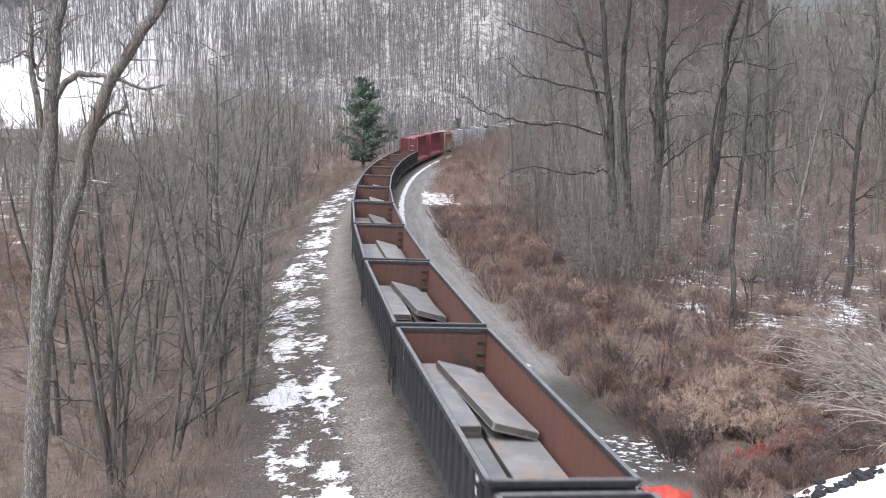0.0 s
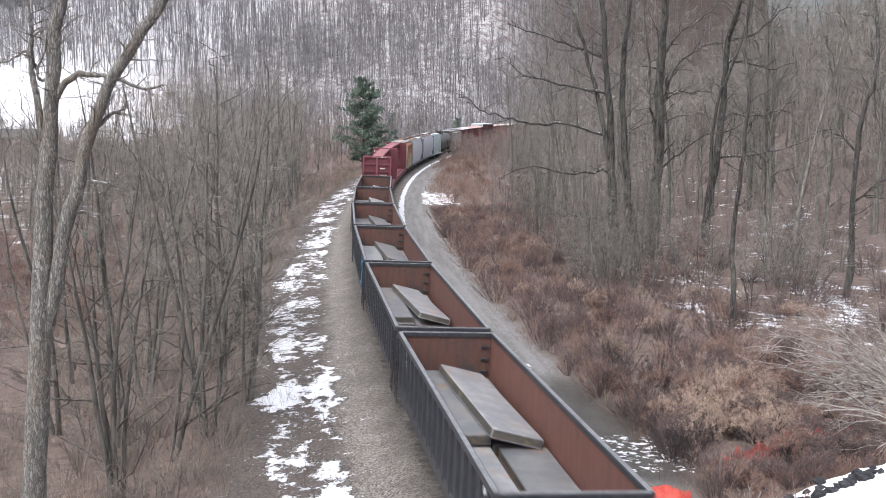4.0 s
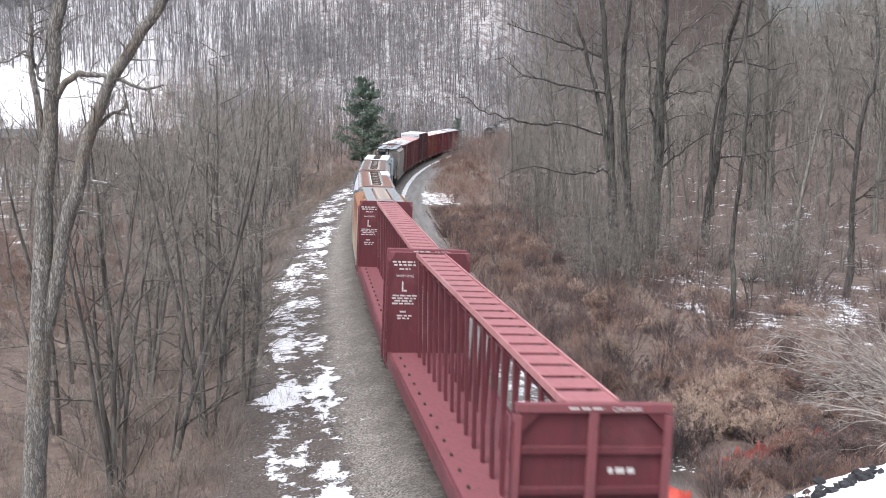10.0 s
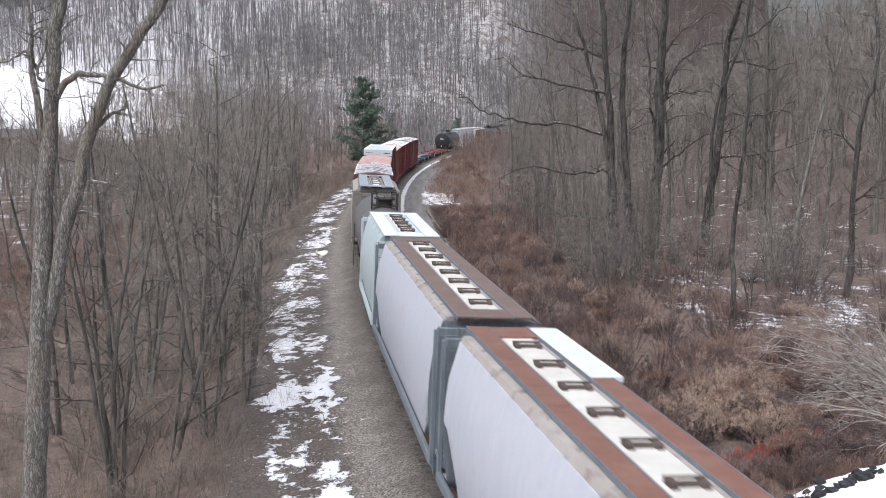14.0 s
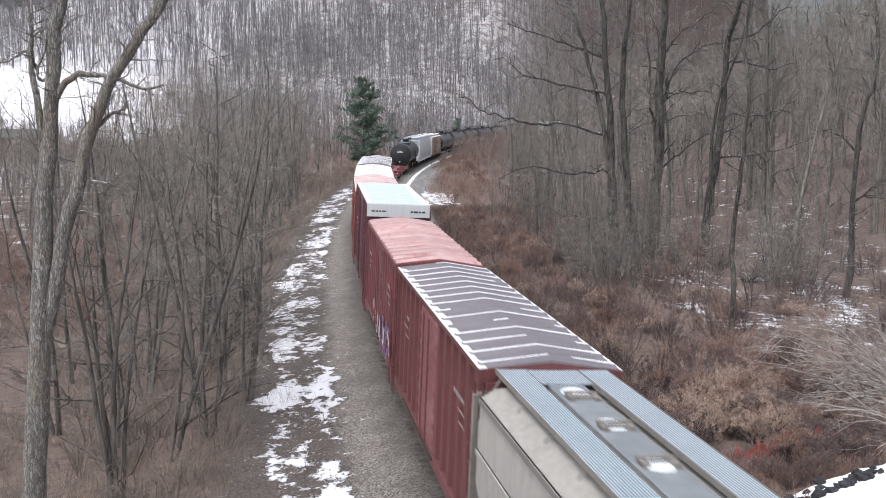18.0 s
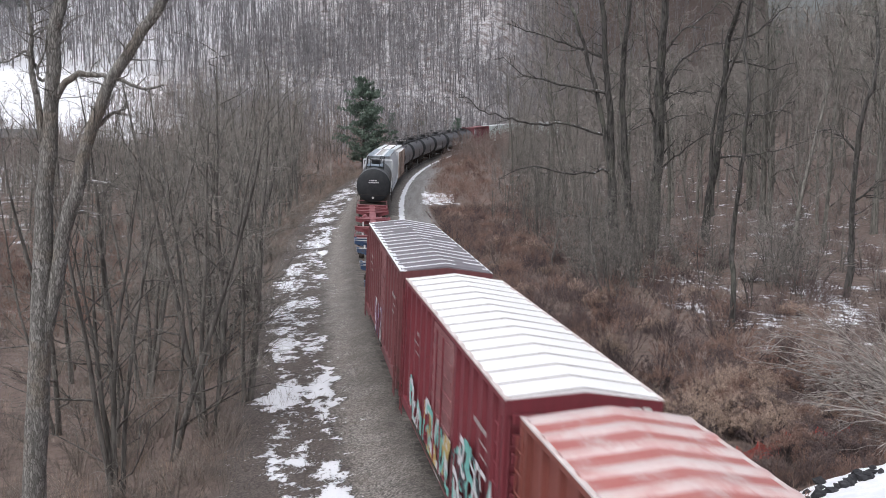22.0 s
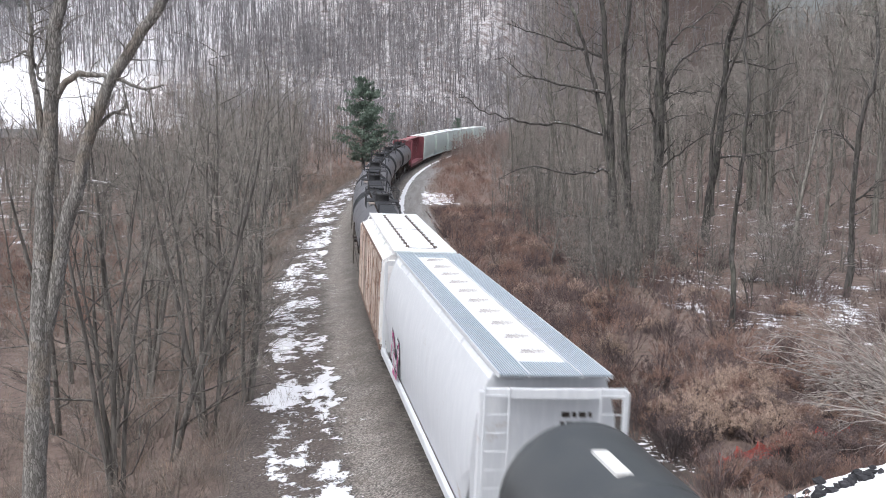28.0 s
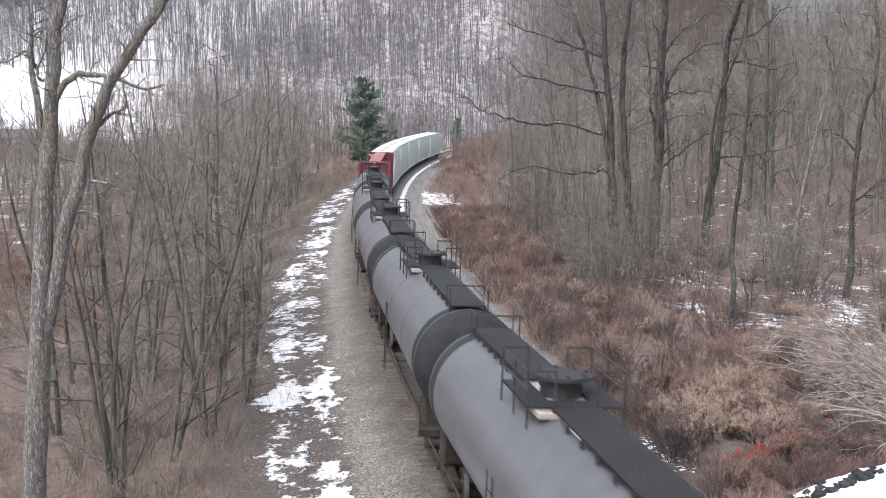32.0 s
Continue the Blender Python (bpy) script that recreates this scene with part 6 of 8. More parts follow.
def bare_tree(rng, tall, r0, stems=1, spread=0.12, limbs=14, low=0.3, reach=0.38, fans=7, twigs=4, lean=0.0, lift=0.05, angle=(0.5, 0.95), thin=0.006, sides=6, crook=0.0):
    """Stems and crown (limbs, branches and twigs) of a leafless tree that stands at the origin."""
    trunks, boughs, crown = [], Geo(), Geo()
    for k in range(stems):
        a = rng.uniform(0, 6.283)
        sp = spread * rng.uniform(0.5, 1.3) if stems > 1 else lean
        d = (math.cos(a) * sp, math.sin(a) * sp, 1.0)
        t = tall * (1 if k == 0 else rng.uniform(0.7, 1.0))
        rr = r0 * (1 if k == 0 else rng.uniform(0.55, 0.9))
        trunk = bend(rng, (math.cos(a) * r0 * (stems > 1), math.sin(a) * r0 * (stems > 1), -0.4), d, t, 9, 0.055, 0.02)
        radii = [rr * (1.25 if i == 0 else (1 - i / 9.0) ** 0.75 + 0.03) for i in range(10)]
        trunks.append(Geo().tube(trunk, radii, sides + 1))
        n = max(3, int(limbs / stems ** 0.6))
        for j in range(n):
            f = low + (0.97 - low) * (j + rng.random()) / n
            i, p = at_line(trunk, f)
            rl = max(thin * 2, min(0.1, radii[i] * rng.uniform(0.2, 0.42)))
            ln = t * reach * (1.15 - 0.75 * f) * rng.uniform(0.7, 1.25)
            limb = bend(rng, p, off_axis(rng, trunk, i, rng.uniform(*angle)), ln, 5, 0.3, lift)
            lr = [rl * (1 - q / 5.0) ** 0.9 + thin for q in range(6)]
            boughs.tube(limb, lr, 5 if rl > 0.07 else 3, False)
            for m in range(fans):
                g = 0.2 + 0.8 * (m + rng.random()) / fans
                i2, p2 = at_line(limb, min(g, 0.99))
                bl = ln * rng.uniform(0.25, 0.55) * (1.2 - 0.6 * g)
                br = bend(rng, p2, off_axis(rng, limb, i2, rng.uniform(0.5, 1.1)), bl, 2, 0.3, lift)
                r2 = max(thin, lr[i2] * 0.45)
                if r2 > 1.8 * thin:
                    boughs.tube(br, [r2, r2 * 0.7, thin * 0.6], 3, False)
                else:
                    for e0, e1, wd in ((br[0], br[1], r2 * 1.15), (br[1], br[2], r2 * 0.85)):
                        dv = Vector(e1) - Vector(e0)
                        sprig(crown, rng, e0, tuple(dv.normalized()), dv.length * 1.15, wd)
                for q in range(twigs):
                    i3, p3 = at_line(br, min(0.98, 0.2 + 0.8 * (q + rng.random()) / twigs))
                    sprig(crown, rng, p3, off_axis(rng, br, i3, rng.uniform(0.3, 0.9)), bl * rng.uniform(0.3, 0.65), thin * 1.15, crook)
    return trunks, boughs, crown


def two_tone(name, a, b, ma, mb):
    """One mesh of limbs a and twigs b, each with its own bark."""
    k = len(a.v)
    me = bpy.data.meshes.new(name)
    me.from_pydata(a.v + b.v, [], a.f + [tuple(k + i for i in q) for q in b.f])
    me.materials.append(ma)
    me.materials.append(mb)
    me.polygons.foreach_set("material_index", [0] * len(a.f) + [1] * len(b.f))
    me.polygons.foreach_set("use_smooth", [True] * len(me.polygons))
    return me


def tree_kind(seed, name, label, category, group, bark, twig, **kw):
    rng = random.Random(seed)
    trunks, limbs, crown = bare_tree(rng, **kw)
    return name, label, category, group, [w.mesh("trunk", bark, 60) for w in trunks], two_tone("crown", limbs, crown, bark, twig)


def plant(kind, x, y, turn, size=1.0, z=None, label=None, slim=1.0):
    name, lab, category, group, trunks, crown = kind
    t = thing(name, label or lab, category, group)
    t.location = (x, y, ground_at(x, y) if z is None else z)
    t.rotation_euler = (0, 0, turn)
    t.scale = (size * slim, size * slim, size)
    for w in trunks:
        part("trunk", w, None, t)
    part("crown", crown, None, t)
    return t


def on_track(s, o):
    x, y, a = track(s, o)
    return x, y


W_OAK = "trees of the wood"
BIG = [tree_kind(i, "bare_tree", "tall bare deciduous tree with haze-pale bark and spreading limbs", "tree", W_OAK, M_BARK_MID, M_TWIG, tall=25, r0=0.34, stems=s, spread=0.09, limbs=26, low=0.2, reach=0.36, fans=9, twigs=8, lift=0.05, thin=0.01, angle=(0.6, 1.2))
       for i, s in ((1, 2), (2, 1), (3, 3))]
POLE = [tree_kind(10 + i, "bare_tree", "slender bare woodland tree with a straight trunk", "tree", W_OAK, M_BARK_MID, M_TWIG_RED, tall=18, r0=0.13, stems=1, limbs=22, low=0.14, reach=0.27, fans=6, twigs=7, lift=0.07, thin=0.009, angle=(0.45, 1.0), sides=4)
        for i in range(5)]
SAP = [tree_kind(20 + i, "bare_sapling", "thin grey bare sapling with fine crooked branches", "tree", "thicket saplings", M_BARK_THIN, M_TWIG, tall=13.5, r0=0.11, stems=s, spread=0.13, limbs=21, low=0.1, reach=0.33, fans=6, twigs=7, lift=0.045, thin=0.0062, angle=(0.5, 1.2), sides=5, crook=0.16)
       for i, s in enumerate((1, 3, 2, 4, 1))]
SHRUBBY = [tree_kind(30 + i, "bare_shrub", "bare grey-brown many-stemmed shrub", "shrub", "shrubs of the verge", M_BARK_THIN, M_TWIG_RED, tall=4.0, r0=0.03, stems=4, spread=0.5, limbs=14, low=0.1, reach=0.42, fans=5, twigs=6, lift=0.04, thin=0.006, sides=3)
           for i in range(3)]

# the large trees of the right bank
def eased(rng, pts, sub=4, jig=0.05):
    """A crooked line that passes through the given joints."""
    out = []
    for i in range(len(pts) - 1):
        a, b, c, d = (Vector(pts[max(0, min(len(pts) - 1, i + k))]) for k in (-1, 0, 1, 2))
        for q in range(sub):
            t = q / sub
            p = 0.5 * (2 * b + (c - a) * t + (2 * a - 5 * b + 4 * c - d) * t * t + (3 * b - a - 3 * c + d) * t ** 3)
            if out:
                p += Vector((rng.gauss(0, jig), rng.gauss(0, jig), rng.gauss(0, jig)))
            out.append(tuple(p))
    return out + [tuple(pts[-1])]


def twiggy(rng, line, r, wood, fine, count, length, start=0.2, thin=0.009, lift=0.04, angle=(0.5, 1.15)):
    """Side branches with twigs along a line."""
    for j in range(count):
        f = start + (0.99 - start) * (j + rng.random()) / count
        i, p = at_line(line, f)
        ln = length * rng.uniform(0.5, 1.2) * (1.15 - 0.5 * f)
        br = bend(rng, p, off_axis(rng, line, i, rng.uniform(*angle)), ln, 5, 0.28, lift)
        rb = max(thin * 1.6, r * 0.42 * (1 - 0.6 * f))
        wood.tube(br, [rb * (1 - q / 5.5) + thin * 0.5 for q in range(6)], 4, False)
        for m in range(7):
            i2, p2 = at_line(br, 0.15 + 0.83 * (m + rng.random()) / 7)
            tl = ln * rng.uniform(0.25, 0.5)
            tw = bend(rng, p2, off_axis(rng, br, i2, rng.uniform(0.4, 1.0)), tl, 3, 0.3, lift)
            wood.tube(tw, [thin, thin * 0.8, thin * 0.6, thin * 0.4], 3, False)
            for q in range(4):
                i3, p3 = at_line(tw, rng.uniform(0.15, 0.98))
                sprig(fine, rng, p3, off_axis(rng, tw, i3, rng.uniform(0.4, 0.9)), tl * rng.uniform(0.3, 0.6), thin * 0.8, 0.16)


def limbed_tree(y, label, stems, limbs, seed, bark, twig, spread=3.0):
    """A tree with its own stems and main limbs, given across the line of sight (x, z) at the depth y."""
    rng = random.Random(seed)
    t = thing("bare_tree", label, "tree", W_OAK)
    wood, fine = Geo(), Geo()
    for r, low, pts in stems:
        line = eased(rng, [(x, y + 0.25 * i * rng.uniform(-1, 1), z) for i, (x, z) in enumerate(pts)], 4, 0.04)
        n = len(line) - 1
        part("trunk", Geo().tube(line, [r * (1.0 - 0.6 * i / n) * rng.uniform(0.93, 1.07) * (1.25 if i == 0 else 1.0) for i in range(n + 1)], 9).mesh("trunk", bark, 60), None, t)
        twiggy(rng, line, r * 0.5, wood, fine, 20, spread, low)
    for r, pts in limbs:
        drift = rng.uniform(-0.8, 0.8)
        line = eased(rng, [(x, y + drift * i, z) for i, (x, z) in enumerate(pts)], 4, 0.06)
        n = len(line) - 1
        part("limb", Geo().tube(line, [r * (1.0 - 0.8 * i / n) for i in range(n + 1)], 7).mesh("limb", bark, 60), None, t)
        twiggy(rng, line, r, wood, fine, 13, spread * 0.6, 0.15)
    part("crown", two_tone("crown", wood, fine, bark, twig), None, t)


limbed_tree(77.0, "tall dark-barked many-stemmed tree with long snow-dotted limbs",
            [(0.3, 0.45, [(11.3, -0.9), (11.0, 4.0), (10.85, 7.2), (10.4, 11.9), (9.95, 16.6), (9.4, 21.8)]),
             (0.27, 0.4, [(12.1, -0.9), (11.95, 4.0), (11.7, 7.2), (11.45, 12.4), (11.7, 16.6), (12.05, 21.8)]),
             (0.17, 0.2, [(10.98, 4.75), (10.1, 9.6), (9.3, 12.6), (8.4, 15.2), (7.7, 17.3), (6.2, 21.1)])],
            [(0.095, [(10.9, 8.0), (7.8, 8.7), (5.6, 8.8), (4.1, 9.1), (2.6, 9.5), (1.75, 10.15), (1.0, 10.9)]),
             (0.09, [(10.95, 5.5), (10.15, 5.75), (7.75, 5.7), (5.4, 6.1), (3.45, 5.25)]),
             (0.06, [(11.4, 2.6), (10.9, 2.6), (9.4, 2.55), (7.8, 2.6)]),
             (0.1, [(10.5, 10.7), (7.8, 11.25), (6.3, 11.6), (5.05, 11.85), (3.8, 13.0)]),
             (0.09, [(10.1, 13.0), (7.7, 13.9), (5.9, 14.5), (4.1, 15.2)])], 301, M_BARK_SNOWY, M_TWIG)
limbed_tree(83.0, "tall straight dark-barked tree with arching limbs dotted with snow",
            [(0.45, 0.35, [(14.75, -0.9), (14.8, 3.5), (15.0, 7.0), (14.9, 12.1), (15.05, 17.1), (15.1, 22.8)]),
             (0.12, 0.3, [(14.85, 5.6), (14.6, 8.8), (14.2, 9.8), (14.2, 11.4), (14.0, 14.5), (13.6, 18.0)])],
            [(0.13, [(14.95, 9.4), (15.5, 11.05), (16.4, 12.85), (17.9, 13.85), (19.5, 14.4)]),
             (0.08, [(14.95, 10.4), (15.7, 10.85), (17.0, 10.8), (18.5, 10.95)]),
             (0.1, [(15.0, 13.3), (16.1, 14.85), (17.6, 16.0), (18.9, 17.1)]),
             (0.08, [(14.95, 5.5), (16.3, 6.7), (17.8, 7.9), (18.6, 8.1)])], 302, M_BARK_SNOWY, M_TWIG)
limbed_tree(86.0, "tall dark-barked tree leaning a little with level snow-dotted limbs",
            [(0.33, 0.3, [(19.1, -0.9), (19.25, 3.4), (19.7, 6.9), (20.25, 11.4), (20.55, 14.8), (20.85, 17.4), (21.2, 22.9)]),
             (0.16, 0.3, [(19.5, 2.0), (19.3, 6.0), (19.6, 10.0), (20.9, 14.0), (22.3, 18.5)])],
            [(0.1, [(20.2, 9.0), (20.9, 9.3), (23.2, 9.3), (24.9, 9.9), (26.1, 10.5)]),
             (0.09, [(20.3, 13.0), (21.5, 13.1), (23.6, 12.65), (25.8, 13.1)]),
             (0.09, [(19.8, 6.2), (22.2, 6.4), (24.6, 6.85), (26.6, 7.45)]),
             (0.09, [(20.5, 14.6), (21.9, 15.0), (23.4, 16.2), (24.6, 17.4)])], 303, M_BARK_SNOWY, M_TWIG)
limbed_tree(54.0, "slender dark tree standing in the brush", [(0.14, 0.4, [(13.35, -0.8), (13.25, 1.9), (13.3, 4.0), (13.45, 7.1), (13.55, 10.1), (13.6, 13.1), (13.65, 16.1)])], [], 304, M_BARK_SNOWY, M_TWIG_RED, 1.8)
limbed_tree(62.0, "dark tree with a crooked upper stem beside the brush", [(0.2, 0.4, [(21.2, -0.6), (21.4, 2.0), (21.35, 3.1), (21.4, 8.7), (22.0, 11.6), (22.4, 14.8)])], [(0.07, [(21.4, 5.0), (22.4, 6.0), (23.6, 6.4)]), (0.07, [(21.4, 7.6), (20.4, 8.6), (19.4, 8.7)])], 305, M_BARK_SNOWY, M_TWIG_RED, 2.0)
rng = random.Random(77)
for x, y, k, size, turn, slim in ((24.5, 90, 0, 0.95, 1.5, 0.8), (30.5, 84, 1, 0.9, 0.2, 0.8), (16.5, 106, 0, 1.0, 2.6, 0.8), (27.0, 104, 2, 1.0, 5.8, 0.8), (36, 98, 1, 1.0, 3.9, 0.8), (11.0, 122, 1, 0.85, 0.9, 0.8)):
    plant(BIG[k], x, y, turn, size, slim=slim)
# the wood behind them
n = 0
while n < 190:
    s, o = rng.uniform(-78, 170), rng.uniform(14.5, 95)
    if s < -45 and o < 21:
        continue
    x, y = on_track(s, o)
    if y < 72 or abs(x) / y > 0.41 or rng.random() < 0.25 * (o > 60):
        continue
    plant(POLE[rng.randrange(5)], x, y, rng.uniform(0, 6.28), rng.uniform(0.6, 1.15), slim=rng.uniform(0.8, 1.3))
    n += 1
# saplings at the edge of the wood
for i in range(66):
    s = rng.uniform(-68, 120)
    o = 14.0 + 0.03 * max(0, s) + abs(rng.gauss(0, 3.5))
    x, y = on_track(s, o)
    plant(SAP[rng.randrange(5)], x, y, rng.uniform(0, 6.28), rng.uniform(0.36, 0.7))
for i in range(44):
    s, o = rng.uniform(-92, 90), rng.uniform(12.5, 30)
    x, y = on_track(s, o)
    if y > 50:
        plant(SHRUBBY[rng.randrange(3)], x, y, rng.uniform(0, 6.28), rng.uniform(0.5, 1.0))

for i in range(22):
    x, y = rng.uniform(9.5, 22), rng.uniform(58, 78)
    if station(x, y)[1] > 14:
        plant(SHRUBBY[rng.randrange(3)], x, y, rng.uniform(0, 6.28), rng.uniform(0.8, 1.35))
for i in range(26):
    s, o = rng.uniform(-80, -28), 10.4 + 4.5 * rng.random()
    x, y = on_track(s, o)
    plant(SAP[rng.randrange(5)], x, y, rng.uniform(0, 6.28), rng.uniform(0.34, 0.6))
for i in range(24):
    s, o = rng.uniform(-84, -58), rng.uniform(11, 16.5)
    x, y = on_track(s, o)
    plant(SHRUBBY[rng.randrange(3)], x, y, rng.uniform(0, 6.28), rng.uniform(0.65, 1.15))
# brushy young growth under the right wood
YOUNG = [tree_kind(35 + i, "young_tree", "thin young bare tree in the undergrowth", "tree", "young trees of the wood", M_TWIG_RED, M_TWIG_RED, tall=6, r0=0.05, stems=2, spread=0.3, limbs=14, low=0.06, reach=0.4, fans=4, twigs=7, lift=0.06, thin=0.008, sides=3)
         for i in range(3)]
n = 0
while n < 120:
    s, o = rng.uniform(-84, 150), rng.uniform(14, 75)
    x, y = on_track(s, o)
    if y < 52 or x / y > 0.4:
        continue
    plant(YOUNG[rng.randrange(3)], x, y, rng.uniform(0, 6.28), rng.uniform(0.6, 1.4))
    n += 1

# thicket on the left bank
for x, y, k, size in ((-9.8, 35, 3, 0.95), (-9.0, 38, 2, 1.0), (-7.9, 39.5, 3, 1.0), (-7.2, 43, 1, 0.95), (-8.6, 46, 4, 1.05), (-11.8, 42, 1, 1.05), (-12.5, 49, 3, 1.0), (-9.9, 52, 2, 0.95), (-8.9, 57, 3, 0.9), (-14.5, 44, 2, 1.0), (-10.5, 62, 1, 0.95), (-16.5, 52, 0, 1.1)):
    plant(SAP[k], x, y, rng.uniform(0, 6.28), size)
n = 0
while n < 118:
    s, o = rng.uniform(-92, 75), -rng.uniform(7.6, 48)
    if s > 10 and o > -9:
        continue
    x, y = on_track(s, o)
    if abs(x) / y > 0.4:
        continue
    plant(SAP[rng.randrange(5)], x, y, rng.uniform(0, 6.28), rng.uniform(0.6, 1.1) * (1.0 + 0.3 * smooth(50, 110, y)) * (1.0 if x > -0.215 * y else 0.9 if x > -0.32 * y else 0.7))
    n += 1
for i in range(36):
    s, o = rng.uniform(-100, 90), -rng.uniform(7.4, 20)
    x, y = on_track(s, o)
    if y > 36:
        plant(SHRUBBY[rng.randrange(3)], x, y, rng.uniform(0, 6.28), rng.uniform(0.45, 0.9))


# the old forked tree on the near left
def forked_tree():
    t = thing("forked_tree", "old grey flaky-barked forked tree with broken snowy limbs", "tree")
    rng = random.Random(5)
    y = 27.0
    crown, fine = Geo(), Geo()

    def joints(pts, deep=0.0):
        return [(x, y + deep * i, z) for i, (x, z) in enumerate(pts)]

    main = joints([(-9.62, ground_at(-9.6, y) - 0.4), (-9.54, 0.8), (-9.3, 4.0), (-9.13, 6.9), (-8.97, 8.45), (-8.85, 9.5), (-8.76, 10.7), (-8.69, 11.6), (-8.52, 12.25), (-8.3, 14.5), (-7.9, 17.5)])
    fork = joints([(-9.2, 4.2), (-8.98, 5.2), (-8.64, 6.9), (-8.38, 7.7), (-8.2, 8.2), (-8.02, 9.05), (-7.74, 9.67), (-7.4, 10.46), (-7.02, 11.0), (-6.6, 11.63), (-6.17, 12.25), (-4.9, 14.6)], -0.03)
    third = joints([(-9.1, 7.9), (-9.06, 9.3), (-9.15, 10.2), (-9.21, 10.85), (-9.17, 11.35), (-9.14, 11.6), (-9.22, 12.25), (-9.3, 13.5)], -0.03)
    for pts, rad, side in ((main, [0.33, 0.26, 0.225, 0.2, 0.175, 0.165, 0.155, 0.15, 0.14, 0.12, 0.05], 14), (fork, [0.1, 0.17, 0.165, 0.16, 0.15, 0.145, 0.14, 0.13, 0.125, 0.12, 0.11, 0.05], 12), (third, [0.05, 0.085, 0.075, 0.065, 0.05, 0.045, 0.035, 0.015], 8)):
        line = eased(rng, pts, 4, 0.012)
        n = len(line) - 1
        rr = [rad[min(int(i * (len(rad) - 1) / n), len(rad) - 2)] for i in range(n + 1)]
        rr = [(rr[max(0, i - 1)] + rr[i] + rr[min(n, i + 1)]) / 3 * rng.uniform(0.96, 1.06) for i in range(n + 1)]
        part("trunk", Geo().tube(line, rr, side).mesh("trunk", M_BARK, 60), None, t)
        twiggy(rng, line, 0.06, crown, fine, 22 if pts is not third else 10, 1.35, 0.45 if pts is not third else 0.35, 0.0055)
    limbs = [(0.045, [(-8.78, 10.6), (-8.99, 10.45), (-9.08, 10.65), (-8.92, 11.0), (-8.83, 11.25), (-9.0, 11.6)]), (0.04, [(-9.11, 10.65), (-9.17, 10.87), (-9.33, 11.1), (-9.55, 10.95), (-9.95, 10.8), (-10.3, 10.87)]),
             (0.09, [(-8.72, 10.05), (-8.44, 10.43), (-8.13, 10.6), (-7.72, 10.58), (-7.45, 10.53), (-7.04, 10.4), (-6.63, 10.27), (-6.2, 10.35)]), (0.065, [(-7.8, 9.45), (-7.42, 9.73), (-7.12, 9.83)]),
             (0.045, [(-8.2, 8.2), (-7.65, 8.15), (-7.3, 8.08)]), (0.045, [(-8.55, 7.25), (-8.27, 7.48), (-7.98, 7.5), (-7.65, 7.4)])]
    for k, (r, pts) in enumerate(limbs):
        line = eased(rng, joints(pts, -0.05), 4, 0.012)
        n = len(line) - 1
        limb = part("broken_limb", Geo().tube(line, [r * (1 - 0.75 * i / n) for i in range(n + 1)], 8).mesh("broken_limb", M_BARK, 60), None, t)
        twiggy(rng, line, r * 0.6, crown, fine, 8, 0.8, 0.25, 0.005)
        if k >= 2:
            a, b = (n // 3, n // 2 + 2) if k != 3 else (n // 2, n)
            cap = [(p[0], p[1], p[2] + r * (1 - 0.75 * (a + i) / n) * 0.85) for i, p in enumerate(line[a:b])]
            part("snow_cap", Geo().tube(cap, [0.006 + 0.012 * math.sin(2.4 * i + k) ** 2 for i in range(len(cap))], 6), M_SNOW, limb, "thin line of snow on the limb")
    part("crown", two_tone("crown", crown, fine, M_BARK_THIN, M_TWIG), None, t)


forked_tree()


# arching pale shrub by the near right bank
def arching_shrub(x, y, size, seed, count=42):
    t = thing("arching_shrub", "pale bare shrub with long arching stems", "shrub", "arching shrubs on the near bank")
    t.location = (x, y, ground_at(x, y))
    rng = random.Random(seed)
    fine = Geo()
    for i in range(count):
        a = rng.gauss(2.9, 0.85)
        rise = rng.uniform(0.35, 1.5)
        pts = bend(rng, (rng.gauss(0, 0.3), rng.gauss(0, 0.3), -0.2), (math.cos(a), math.sin(a), rise), rng.uniform(2.4, 5.2) * size, 9, 0.13, -0.055 - 0.05 * rise)
        part("stem", Geo().tube(pts, [0.024 * (1 - j / 10) + 0.008 for j in range(10)], 5, False).mesh("stem", M_TWIG_PALE, 60), None, t)
        for m in range(9):
            i2, p2 = at_line(pts, rng.uniform(0.3, 0.97))
            b = bend(rng, p2, off_axis(rng, pts, i2, rng.uniform(0.3, 0.7)), rng.uniform(0.4, 1.2) * size, 3, 0.26, -0.03)
            fine.tube(b, [0.009, 0.008, 0.007, 0.004], 3, False)
            for q in range(2):
                i3, p3 = at_line(b, rng.uniform(0.3, 0.9))
                fine.tube(bend(rng, p3, off_axis(rng, b, i3, 0.5), 0.35 * size, 2, 0.15, -0.03), [0.005, 0.004, 0.003], 3, False)
    part("crown", fine.mesh("crown", M_TWIG_PALE, 60), None, t)


arching_shrub(16.0, 37.4, 1.35, 1)
arching_shrub(17.0, 40.0, 1.3, 2, 26)
arching_shrub(14.9, 34.0, 1.1, 3, 30)


# ---- conifers ----
def needle_material():
    k = Nodes("pine_needles")
    r = k.t.nodes.new("ShaderNodeNewGeometry").outputs["Random Per Island"]
    col = k.mix(r, (0.09, 0.128, 0.098), (0.165, 0.21, 0.17))
    return k.done(col, 0.8)


M_NEEDLE = needle_material()


